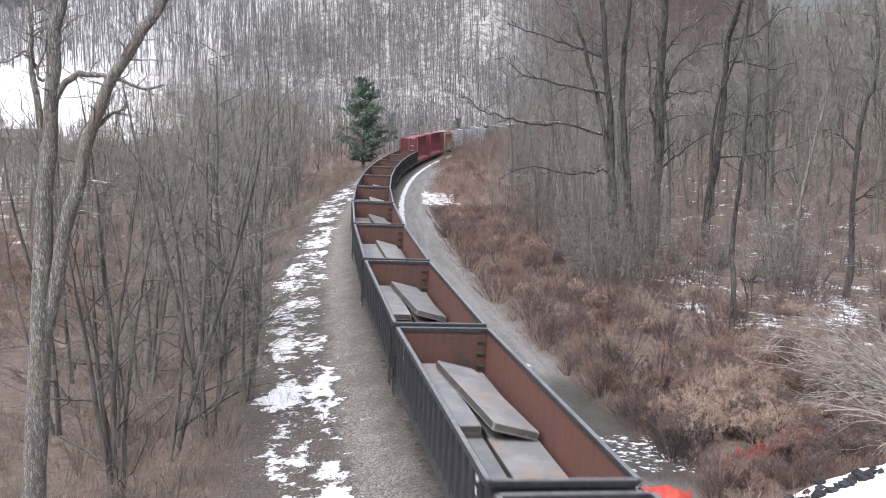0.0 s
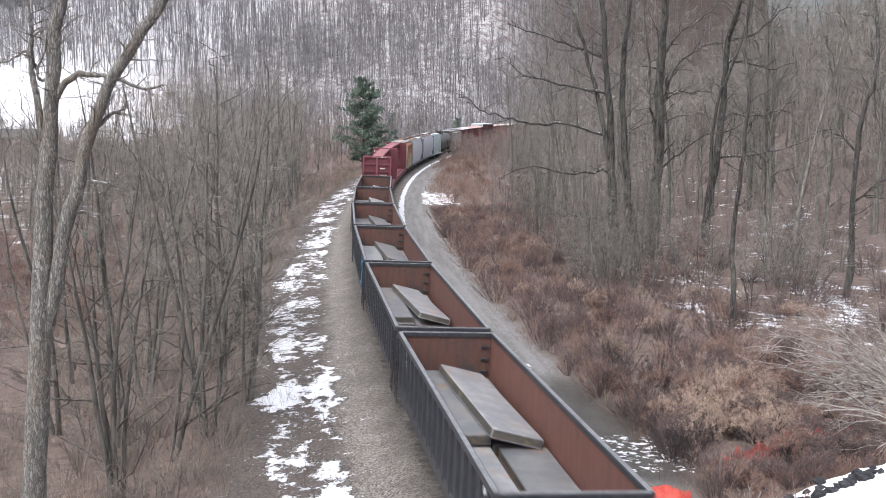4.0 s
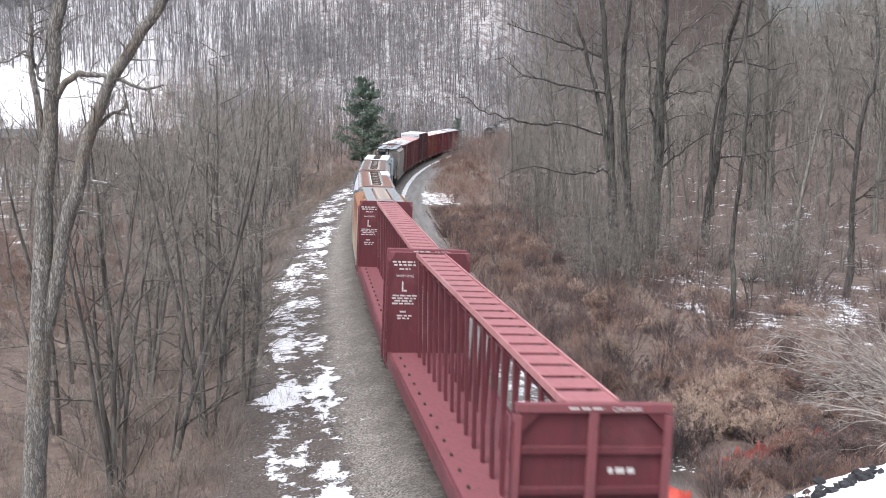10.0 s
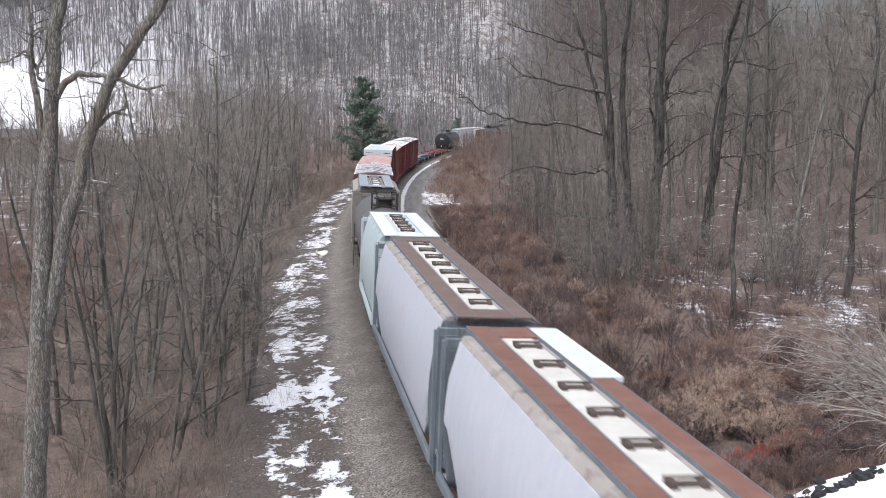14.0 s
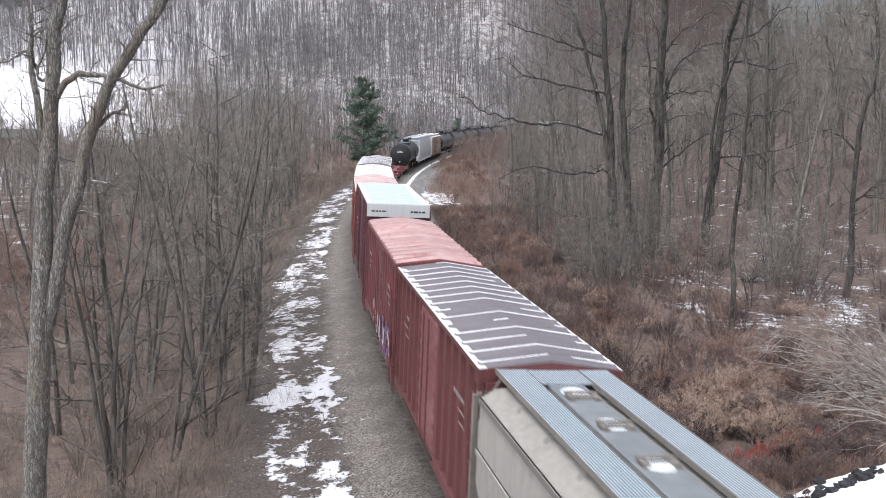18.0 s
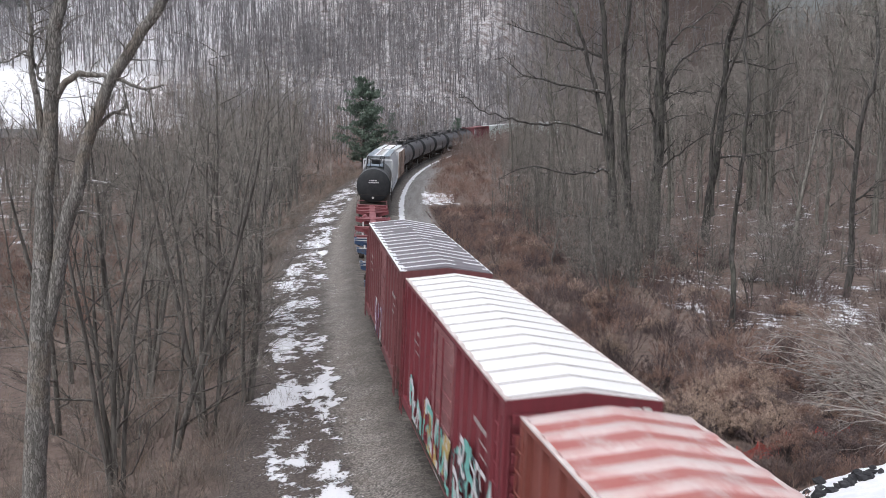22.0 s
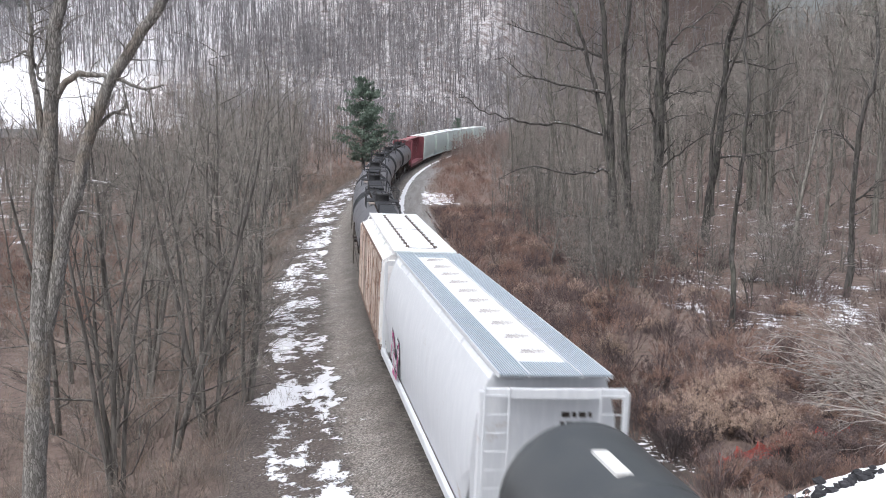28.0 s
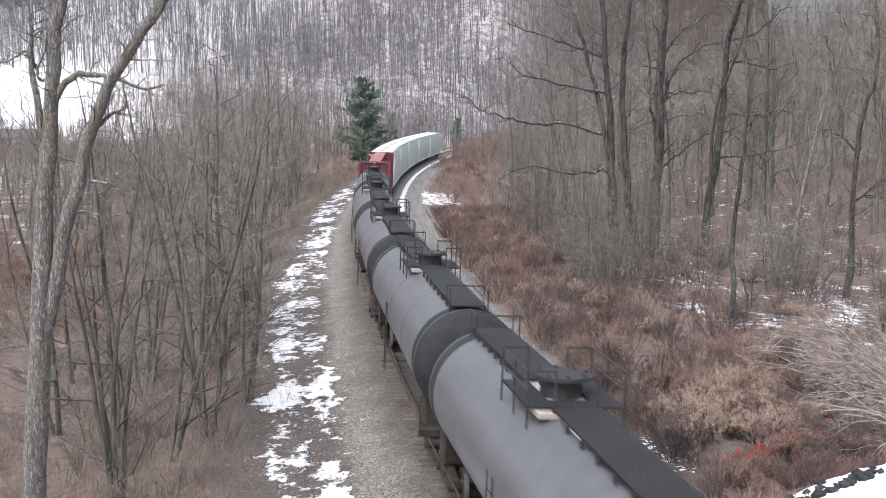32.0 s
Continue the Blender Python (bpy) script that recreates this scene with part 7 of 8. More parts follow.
def pine(seed, tall, half, dense=1.0):
    """Wood and needle sprays of a white pine with uneven tiers."""
    rng = random.Random(seed)
    wood, green = Geo(), Geo()
    wood.tube(bend(rng, (0, 0, -0.4), (0, 0, 1), tall, 8, 0.02, 0.01), [0.3 * (1 - i / 8.5) + 0.02 for i in range(9)], 8)
    z = tall * 0.1
    while z < tall * 0.98:
        f = z / tall
        wide = half * (1 - f) ** 0.5 * rng.uniform(0.55, 1.2) if f > 0.22 else half * (0.55 + 1.3 * f) * rng.uniform(0.5, 1.1)
        for j in range(rng.randint(4, 6)):
            a = rng.uniform(0, 6.283)
            ln = wide * rng.uniform(0.6, 1.1)
            br = bend(rng, (0, 0, z), (math.cos(a), math.sin(a), 0.1), ln, 4, 0.08, 0.06)
            wood.tube(br, [0.05, 0.04, 0.03, 0.02, 0.01], 4, False)
            for m in range(int((6 + ln * 7) * dense)):
                i2, p2 = at_line(br, rng.uniform(0.25, 1.0))
                c = (p2[0] + rng.gauss(0, 0.3), p2[1] + rng.gauss(0, 0.3), p2[2] + rng.gauss(0.05, 0.14))
                for q in range(5):
                    d = Vector((rng.gauss(0, 1), rng.gauss(0, 1), rng.gauss(0.5, 0.7))).normalized() * rng.uniform(0.4, 0.75)
                    w = d.cross(Vector((rng.gauss(0, 1), rng.gauss(0, 1), rng.gauss(0, 1)))).normalized() * 0.11
                    n = len(green.v)
                    green.v += [c, (c[0] + d.x * 0.6 + w.x, c[1] + d.y * 0.6 + w.y, c[2] + d.z * 0.6 + w.z), (c[0] + d.x, c[1] + d.y, c[2] + d.z), (c[0] + d.x * 0.6 - w.x, c[1] + d.y * 0.6 - w.y, c[2] + d.z * 0.6 - w.z)]
                    green.f.append((n, n + 1, n + 2, n + 3))
        z += tall * rng.uniform(0.03, 0.055)
    return "white_pine", "dark green white pine with uneven tiers", "pine tree", "", [wood.mesh("trunk", M_BARK_DARK, 60)], green.mesh("crown", M_NEEDLE, 60)


PINE = pine(3, 16.6, 7.0, 0.58)
plant(PINE, -14.9, 222, 0.5, 1.05)
PINE2 = pine(9, 12.0, 4.2, 0.35)
for x, y, size in ((-15.5, 362, 0.75), (-6.5, 365, 0.6), (4.0, 352, 0.7), (-186, 520, 1.5), (-178, 535, 1.4), (-194, 530, 1.6), (88, 236, 1.1), (98, 244, 1.3), (82, 248, 1.2), (108, 252, 1.2), (72, 262, 1.3), (92, 262, 1.4)):
    plant(PINE2, x, y, x, size, label="distant dark conifer among bare trees")


# ---- far woods: many plain bare trees in one mesh ----
def far_tree(seed, tall, n_limb, n_twig, r=0.15, low=0.3):
    rng = random.Random(seed)
    g = Geo()
    trunk = bend(rng, (0, 0, -0.5), (0, 0, 1), tall, 3, 0.035, 0.01)
    g.tube(trunk, [r, r * 0.8, r * 0.55, r * 0.15], 3, False)
    for j in range(n_limb):
        f = low + (0.98 - low) * (j + rng.random()) / n_limb
        i, p = at_line(trunk, f)
        ln = tall * 0.26 * (1.2 - 0.8 * f) * rng.uniform(0.6, 1.2)
        d = off_axis(rng, trunk, i, rng.uniform(0.4, 0.85))
        limb = [p, (p[0] + d[0] * ln, p[1] + d[1] * ln, p[2] + d[2] * ln)]
        sprig(g, rng, p, d, ln, r * 0.38)
        for m in range(n_twig):
            i2, p2 = at_line(limb, rng.uniform(0.2, 0.98))
            sprig(g, rng, p2, off_axis(rng, limb, i2, rng.uniform(0.4, 0.9)), ln * 0.6, r * 0.27)
    return np.array(g.v, np.float64), g.f


def scatter(name, kinds, places, material, label, category="trees"):
    v, f, n = [], [], 0
    for k, x, y, z, turn, sx, sz in places:
        kv, kf = kinds[k]
        c, s = math.cos(turn), math.sin(turn)
        w = np.empty_like(kv)
        w[:, 0] = x + sx * (kv[:, 0] * c - kv[:, 1] * s)
        w[:, 1] = y + sx * (kv[:, 0] * s + kv[:, 1] * c)
        w[:, 2] = z + sz * kv[:, 2]
        v.append(w)
        f += [tuple(n + i for i in q) for q in kf]
        n += len(kv)
    return stuff(name, np.concatenate(v).tolist(), f, material, label, category)


# Distant tones are lifted, M_FAR's greyed towards blue, to stand for haze.
M_FAR = island_material("haze_grey_bark", [(0.2, 0.189, 0.196), (0.29, 0.277, 0.286), (0.37, 0.356, 0.366), (0.24, 0.226, 0.234)])
M_RIDGE = island_material("ridge_bark", [(0.2, 0.178, 0.162), (0.29, 0.262, 0.24), (0.25, 0.222, 0.203)])
M_SCRUB = island_material("far_scrub", [(0.2, 0.168, 0.15), (0.27, 0.232, 0.21), (0.34, 0.3, 0.275)])
FAR = [far_tree(40 + i, 18, 9, 6) for i in range(6)]
rng = random.Random(9)
places = []
while len(places) < 7200:
    y = rng.uniform(372, 720)
    x = rng.uniform(-0.39, 0.36) * y
    if len(places) > 4200:
        y = rng.uniform(464, 640)
        x = (-0.39 + 0.52 * rng.random() ** 1.2) * y
    s, o = station(x, y)
    if y < 464 and rng.random() < (0.72 if y < 440 else 0.45):
        continue
    if abs(o) < 14 or (x < -0.235 * y and y < 464):
        continue
    # thinner where the snow shows most, above the valley
    if 480 < y < 560 and noise.noise((x * 0.02, y * 0.02, 4)) > 0.12 and rng.random() < 0.5:
        continue
    places.append((rng.randrange(6), x, y, height(s, o), rng.uniform(0, 6.28), rng.uniform(0.8, 1.3), rng.uniform(0.7, 1.2)))
for i in range(520):
    y = rng.uniform(640, 900)
    x = rng.uniform(0.08, 0.29) * y
    s, o = station(x, y)
    if abs(o) > 14:
        places.append((rng.randrange(6), x, y, height(s, o), rng.uniform(0, 6.28), rng.uniform(1.2, 1.8), rng.uniform(0.8, 1.2)))
UNDER = [far_tree(46 + i, 6, 9, 3, 0.1, 0.08) for i in range(3)]
under = []
while len(under) < 2600:
    y = rng.uniform(345, 700)
    x = rng.uniform(-0.39, 0.2) * y
    s, o = station(x, y)
    if abs(o) < 12 or (x < -0.225 * y and y < 468):
        continue
    under.append((rng.randrange(3), x, y, height(s, o), rng.uniform(0, 6.28), rng.uniform(0.9, 1.6), rng.uniform(0.7, 1.4)))
while len(under) < 3500:
    y = rng.uniform(300, 445)
    x = rng.uniform(-0.2, 0.08) * y
    s, o = station(x, y)
    if abs(o) > 15:
        under.append((rng.randrange(3), x, y, height(s, o), rng.uniform(0, 6.28), rng.uniform(1.0, 1.8), rng.uniform(0.9, 2.2)))
scatter("hillside_understorey", UNDER, under, M_FAR, "bare understorey in haze-grey tones on the snowy hillside")
scatter("hillside_woods", FAR, places, M_FAR, "bare woods in haze-grey tones standing on a snowy hillside")
places = []
while len(places) < 1500:
    s, o = rng.uniform(-40, 430), rng.uniform(24, 190)
    x, y = on_track(s, o)
    if x / y > 0.41 or x / y < 0.0:
        continue
    places.append((rng.randrange(6), x, y, height(s, o), rng.uniform(0, 6.28), rng.uniform(0.8, 1.2), rng.uniform(0.5, 1.0)))
scatter("ridge_woods", FAR, places, M_RIDGE, "bare grey-brown woods on the ridge beside the curve")
BUSH = [far_tree(70 + i, 3.0, 15, 6, 0.034, 0.03) for i in range(4)]
places = []
while len(places) < 900:
    s, o = rng.uniform(-86, 150), 13.5 + 70 * rng.random() ** 1.3
    x, y = on_track(s, o)
    if y < 56 or x / y > 0.41 or (s < -55 and o < 17):
        continue
    places.append((rng.randrange(4), x, y, height(s, o), rng.uniform(0, 6.28), rng.uniform(0.9, 1.9), rng.uniform(0.5, 1.3)))
scatter("wood_undergrowth", BUSH, places, M_RIDGE, "fine grey-brown undergrowth on the floor of the wood", "brush")
places = []
while len(places) < 520:
    s, o = rng.uniform(50, 185), 4.0 + 11 * rng.random() ** 1.3
    x, y = on_track(s, o)
    places.append((rng.randrange(4), x, y, height(s, o), rng.uniform(0, 6.28), rng.uniform(1.0, 1.9), rng.uniform(1.1, 2.0) * (0.2 + 0.8 * smooth(55, 88, s))))
M_BEND = island_material("reddish_bend_shrubs", [(0.22, 0.168, 0.15), (0.31, 0.24, 0.213), (0.265, 0.2, 0.178)])
scatter("bend_shrubs", BUSH, places, M_BEND, "reddish-brown bare shrubs inside the far bend", "brush")
LOW = [far_tree(50 + i, 8, 12, 8, 0.12, 0.1) for i in range(4)]
places = []
while len(places) < 760:
    y = rng.uniform(150, 372)
    x = rng.uniform(-0.42, 0.06) * y
    s, o = station(x, y)
    if o > -13 or (y > 205 and o > -22):
        continue
    places.append((rng.randrange(4), x, y, height(s, o), rng.uniform(0, 6.28), rng.uniform(0.9, 1.5), rng.uniform(0.7, 1.9) * (0.68 if x < -0.17 * y else 1.0)))
while len(places) < 960:
    y = rng.uniform(376, 462)
    x = (-0.31 + 0.12 * rng.random() ** 0.6) * y
    s, o = station(x, y)
    places.append((rng.randrange(4), x, y, height(s, o), rng.uniform(0, 6.28), rng.uniform(0.7, 1.1), rng.uniform(0.6, 1.3)))
scatter("valley_scrub", LOW, places, M_SCRUB, "brown-grey bare scrub on the valley floor")


# ---- grass and brush: bent blades in one mesh a kind ----
def blades(name, seed, count, place, tall, width, lean, material, label, clump=9):
    rs = np.random.RandomState(seed)
    base = []
    rng = random.Random(seed)
    while len(base) < count // clump:
        s, o = place(rng)
        x, y, a = track(s, o)
        base.append((x, y, height(s, o)))
    base = np.repeat(np.array(base), clump, 0)
    n = len(base)
    ang = rs.uniform(0, 6.283, n)
    r = np.abs(rs.normal(0, 0.22, n))
    base[:, 0] += np.cos(ang) * r
    base[:, 1] += np.sin(ang) * r
    size = np.repeat(rs.uniform(0.6, 1.25, n // clump), clump) * rs.uniform(0.55, 1.1, n) * tall
    ln = rs.uniform(0.1, 1.0, n) * lean
    dx, dy = np.cos(ang) * ln, np.sin(ang) * ln
    wa = rs.uniform(0, 6.283, n)
    wx, wy = np.cos(wa) * width, np.sin(wa) * width
    v = np.zeros((n, 6, 3))
    for j, (f, w) in enumerate(((-0.05, 1.0), (0.55, 0.8), (1.0, 0.35))):
        cx = base[:, 0] + dx * size * max(f, 0) ** 1.7
        cy = base[:, 1] + dy * size * max(f, 0) ** 1.7
        cz = base[:, 2] + size * f * (1 - 0.25 * ln * f)
        for side in (0, 1):
            q = w * (1 if side else -1)
            v[:, 2 * j + side, 0] = cx + q * wx
            v[:, 2 * j + side, 1] = cy + q * wy
            v[:, 2 * j + side, 2] = cz
    i = np.arange(n)[:, None] * 6
    f = np.concatenate([i + np.array([0, 1, 3, 2]), i + np.array([2, 3, 5, 4])])
    return stuff(name, v.reshape(-1, 3).tolist(), f.tolist(), material, label, "brush")


M_BRUSH_RED = island_material("russet_brush", [(0.2, 0.122, 0.1), (0.3, 0.19, 0.155), (0.39, 0.26, 0.212), (0.235, 0.15, 0.128)])
M_BRUSH_TAN = island_material("tan_brush", [(0.26, 0.195, 0.155), (0.38, 0.29, 0.225), (0.46, 0.35, 0.275)])
M_BRUSH_GREY = island_material("grey_brown_brush", [(0.18, 0.15, 0.13), (0.27, 0.23, 0.2), (0.35, 0.295, 0.255)])


def verge(rng):
    while True:
        s, o = rng.uniform(-118, 70), 5.0 + abs(rng.gauss(0, 8.5))
        if (s + 103) ** 2 / 30 + (o - 4.9) ** 2 / 1.0 > 1 and o < 34:
            return s, o


def left_bank(rng):
    return rng.uniform(-125, 90), -6.6 - abs(rng.gauss(0, 9))


def left_flat(rng):
    return rng.uniform(-60, 220), -rng.uniform(10, 110)


def left_edge(rng):
    return rng.uniform(-125, 40), -3.4 - 5 * rng.random() ** 0.6


blades("russet_brush", 1, 12000, verge, 0.5, 0.005, 1.2, M_BRUSH_RED, "russet brush and dead weeds on the right bank")
blades("tan_weeds", 2, 6000, verge, 0.9, 0.005, 0.9, M_BRUSH_TAN, "tan dead weeds among the brush")
blades("grey_brush", 3, 30000, left_bank, 1.15, 0.0055, 0.9, M_BRUSH_GREY, "grey-brown dead brush on the left bank")
blades("left_weeds", 4, 20000, left_bank, 1.0, 0.0055, 0.9, M_BRUSH_TAN, "tan dead grass under the saplings")
blades("valley_brush", 5, 22000, left_flat, 1.5, 0.02, 0.8, M_BRUSH_RED, "russet brush on the valley floor")
blades("shoulder_weeds", 6, 8000, left_edge, 0.5, 0.006, 1.2, M_BRUSH_GREY, "sparse dead weeds on the snowy shoulder")


# ---- fuzzy weed clumps ----
def clump(seed, tall, wide, stems, sprigs, w):
    """A dome of branching dead stems with feathery tops."""
    rng = random.Random(seed)
    g = Geo()
    for i in range(stems):
        a, f = rng.uniform(0, 6.283), rng.random() ** 0.6
        top = (math.cos(a) * wide * f, math.sin(a) * wide * f, tall * (1.05 - 0.45 * f * f) * rng.uniform(0.75, 1.05))
        root = (top[0] * 0.25, top[1] * 0.25, -0.05)
        d = Vector((top[0] - root[0], top[1] - root[1], top[2] - root[2]))
        ln = d.length
        d.normalize()
        sprig(g, rng, root, (d.x, d.y, d.z), ln, w * 1.2)
        for j in range(sprigs):
            q = 0.35 + 0.65 * rng.random()
            p = (root[0] + d.x * ln * q, root[1] + d.y * ln * q, root[2] + d.z * ln * q)
            e = Vector((d.x + rng.gauss(0, 0.6), d.y + rng.gauss(0, 0.6), d.z + rng.gauss(0, 0.45))).normalized()
            sprig(g, rng, p, (e.x, e.y, e.z), tall * rng.uniform(0.06, 0.17), w)
    return np.array(g.v, np.float64), g.f


CLUMP = [clump(60 + i, 1.0, 0.75, 22, 20, 0.0066) for i in range(4)]


def clump_field(name, seed, count, place, low, high, material, label):
    rng = random.Random(seed)
    places = []
    while len(places) < count:
        s, o = place(rng)
        x, y = on_track(s, o)
        if y < 24 or abs(x) / y > 0.48:
            continue
        sz = rng.uniform(low, high)
        places.append((rng.randrange(4), x, y, height(s, o), rng.uniform(0, 6.28), sz * rng.uniform(0.9, 1.5), sz))
    scatter(name, CLUMP, places, material, label, "brush")


def near_verge(rng):
    while True:
        s, o = rng.uniform(-116, -30), 5.5 + abs(rng.gauss(0, 8))
        if (s + 103) ** 2 / 30 + (o - 4.9) ** 2 / 1.0 > 1 and o < 30 and not (s < -105 and o > 7):
            return s, o


M_CLUMP_MAUVE = island_material("mauve_brown_weeds", [(0.15, 0.11, 0.105), (0.225, 0.168, 0.158), (0.185, 0.138, 0.13)])
M_CLUMP_PINK = island_material("pinkish_tan_weeds", [(0.37, 0.265, 0.21), (0.55, 0.42, 0.34), (0.43, 0.315, 0.25), (0.6, 0.47, 0.385)])
# Darker copy of the mauve weeds, for dark gaps and shaded shrub insides.
M_CLUMP_DARK = island_material("darkened_weeds", [(0.075, 0.058, 0.058), (0.13, 0.1, 0.098), (0.1, 0.078, 0.075)])
M_CLUMP_PALE = island_material("pale_straw_weeds", [(0.36, 0.29, 0.25), (0.46, 0.38, 0.33), (0.4, 0.33, 0.29)])
clump_field("dark_weeds", 5, 220, near_verge, 0.6, 1.2, M_CLUMP_DARK, "dark dead weeds in dense clumps")
clump_field("wood_floor_weeds", 8, 300, lambda r: (r.uniform(-92, 0), 13 + 34 * r.random()), 0.5, 1.3, M_CLUMP_MAUVE, "mauve-brown dead weeds on the floor of the wood")
clump_field("bank_foot_weeds", 9, 150, lambda r: (r.uniform(-112.5, -103), r.uniform(6.4, 16)), 0.4, 0.9, M_CLUMP_MAUVE, "low mauve-brown weeds at the foot of the snow bank")


def bank_foot(rng):
    """The strip between the netting and the crest of the snow bank."""
    u = rng.random()
    return station(7.6 + 8 * u + rng.gauss(0, 0.5), 30.5 + 3.4 * u + rng.gauss(0.2, 0.6))


clump_field("fence_foot_weeds", 12, 150, bank_foot, 0.25, 0.6, M_BRUSH_RED, "low russet weeds along the crest of the snow bank")
clump_field("fence_foot_litter", 13, 70, bank_foot, 0.2, 0.45, M_CLUMP_DARK, "low dark weeds along the crest of the snow bank")
clump_field("pool_edge_weeds", 14, 46, lambda r: (r.uniform(-111, -97.5), 5.9 + 1.2 * r.random()), 0.35, 0.75, M_CLUMP_DARK, "dark weeds hanging over the edge of the pool")
clump_field("pool_edge_grass", 15, 30, lambda r: (r.uniform(-111, -97.5), 6.3 + 1.2 * r.random()), 0.35, 0.7, M_BRUSH_RED, "russet grass leaning over the pool")
clump_field("mauve_weeds", 1, 300, near_verge, 0.7, 1.5, M_CLUMP_MAUVE, "mauve-brown dead weeds in dense clumps")
clump_field("russet_weeds", 2, 260, near_verge, 0.6, 1.3, M_BRUSH_RED, "russet dead weeds in dense clumps")
clump_field("straw_weeds", 6, 90, near_verge, 0.5, 1.2, M_CLUMP_PALE, "pale straw-coloured dead weeds")
clump_field("far_verge_weeds", 3, 460, lambda r: (lambda s: (s, (6.3 if s < 48 else 3.9) + 11 * r.random()))(r.uniform(-70, 150)), 0.6, 1.3, M_BRUSH_RED, "russet weeds beside the gravel lane")
clump_field("left_bank_weeds", 4, 420, lambda r: (r.uniform(-116, -20), -6.9 - abs(r.gauss(0, 7))), 0.6, 1.4, M_BRUSH_GREY, "grey-brown dead weeds under the saplings")


def valley_edge(rng):
    y = rng.uniform(62, 120)
    return station(rng.uniform(-0.44, -0.27) * y, y)


clump_field("valley_weeds", 11, 240, valley_edge, 0.8, 1.7, M_BRUSH_RED, "russet dead weeds on the low ground beyond the forked tree")


# the pinkish shrubs nearest the bank
def fuzzy_shrub(seed, x, y, size, wide, material, label):
    """A dome of stems, darkened for its shaded inside, with feathery pale heads at its outside."""
    t = thing("dead_shrub", label, "shrub", "shrubs on the near bank")
    t.location = (x, y, ground_at(x, y))
    rng = random.Random(seed)
    stems, heads = Geo(), Geo()
    for i in range(64):
        a, f = rng.uniform(0, 6.283), rng.random() ** 0.6
        top = (math.cos(a) * wide * f, math.sin(a) * wide * f, size * (1.05 - 0.5 * f * f) * rng.uniform(0.7, 1.05))
        root = (top[0] * 0.25, top[1] * 0.25, -0.05)
        d = Vector((top[0] - root[0], top[1] - root[1], top[2] - root[2]))
        ln = d.length
        d.normalize()
        sprig(stems, rng, root, (d.x, d.y, d.z), ln, 0.012)
        for j in range(8):
            q = rng.uniform(0.15, 0.7)
            e = Vector((d.x + rng.gauss(0, 0.6), d.y + rng.gauss(0, 0.6), d.z + rng.gauss(0, 0.4))).normalized()
            sprig(stems, rng, (root[0] + d.x * ln * q, root[1] + d.y * ln * q, root[2] + d.z * ln * q), tuple(e), size * rng.uniform(0.15, 0.35), 0.008)
        for j in range(3):
            # a fluffy puff of small bracts
            q = 0.7 + 0.3 * rng.random()
            c = [root[m] + d[m] * ln * q + rng.gauss(0, 0.05) for m in range(3)]
            r = rng.uniform(0.03, 0.065)
            for m in range(18):
                e = Vector((rng.gauss(0, 1), rng.gauss(0, 1), rng.gauss(0.3, 1))).normalized()
                sprig(heads, rng, (c[0] + e.x * r * rng.random(), c[1] + e.y * r * rng.random(), c[2] + e.z * r * rng.random() * 1.5), tuple(e), rng.uniform(0.035, 0.09), 0.0078)
    part("stem_tuft", stems.mesh("stem_tuft", M_CLUMP_DARK, 60), None, t)
    part("seed_plume", heads.mesh("seed_plume", material, 60), None, t, "feathery pinkish-tan seed heads")


rng = random.Random(15)
for i in range(84):
    if i >= 74:
        x = rng.uniform(7.6, 13.6)
        y = 30.9 + 0.62 * (x - 7.0) ** 0.9 + rng.uniform(-0.3, 0.3)
    elif i >= 58:
        x = rng.uniform(9.3, 14.5)
        y = 31.2 + 0.62 * (x - 7.0) ** 0.9 + rng.uniform(-0.2, 0.8)
    elif i < 40:
        x, y = 10.0 + rng.gauss(0, 1.7), 37.2 + rng.gauss(0, 2.4)
        y = max(y, 33.0 + 0.35 * abs(x - 8.5))
    else:
        x, y = rng.uniform(8.5, 15), rng.uniform(39, 46)
    if x / y < 0.185:
        x = 0.19 * y + rng.uniform(0, 1.5)
    fuzzy_shrub(100 + i, x, y, rng.uniform(0.75, 1.4) * (0.7 if 74 > i >= 58 else 0.5 if i >= 74 else 1.0), rng.uniform(0.55, 1.0), (M_CLUMP_PINK, M_CLUMP_PINK, M_BRUSH_RED, M_CLUMP_MAUVE)[rng.randrange(4)] if i < 40 else (M_BRUSH_RED, M_CLUMP_MAUVE)[i % 2], "feathery pinkish-tan dead shrub on the near bank")

for i, (x, y) in enumerate(((9.0, 36.0), (9.6, 36.4), (8.7, 36.8), (9.3, 37.2), (10.0, 35.6))):
    fuzzy_shrub(220 + i, x, y, 0.8 + 0.1 * (i % 3), 0.8, (M_CLUMP_PINK, M_BRUSH_RED)[i % 2], "feathery dead shrub on the near bank beside the netting")

for i in range(64):
    s = rng.uniform(-98, -25)
    o = 6.8 + 15 * rng.random() ** 1.2
    x, y = on_track(s, o)
    tone = rng.randrange(5)
    fuzzy_shrub(300 + i, x, y, rng.uniform(0.6, 1.25), rng.uniform(0.6, 1.1), (M_BRUSH_RED, M_CLUMP_PINK, M_BRUSH_TAN, M_BRUSH_RED, M_CLUMP_MAUVE)[tone], ("russet feathery dead shrub among the weeds", "pinkish-tan feathery dead shrub among the weeds", "tan feathery dead shrub among the weeds", "russet feathery dead shrub among the weeds", "mauve-brown feathery dead shrub among the weeds")[tone])

# ---- pool, orange netting, bank of snow and riprap ----
M_POOL = plain("still_muddy_water", (0.026, 0.025, 0.022), (0.045, 0.042, 0.036), 1.6, 0.12)

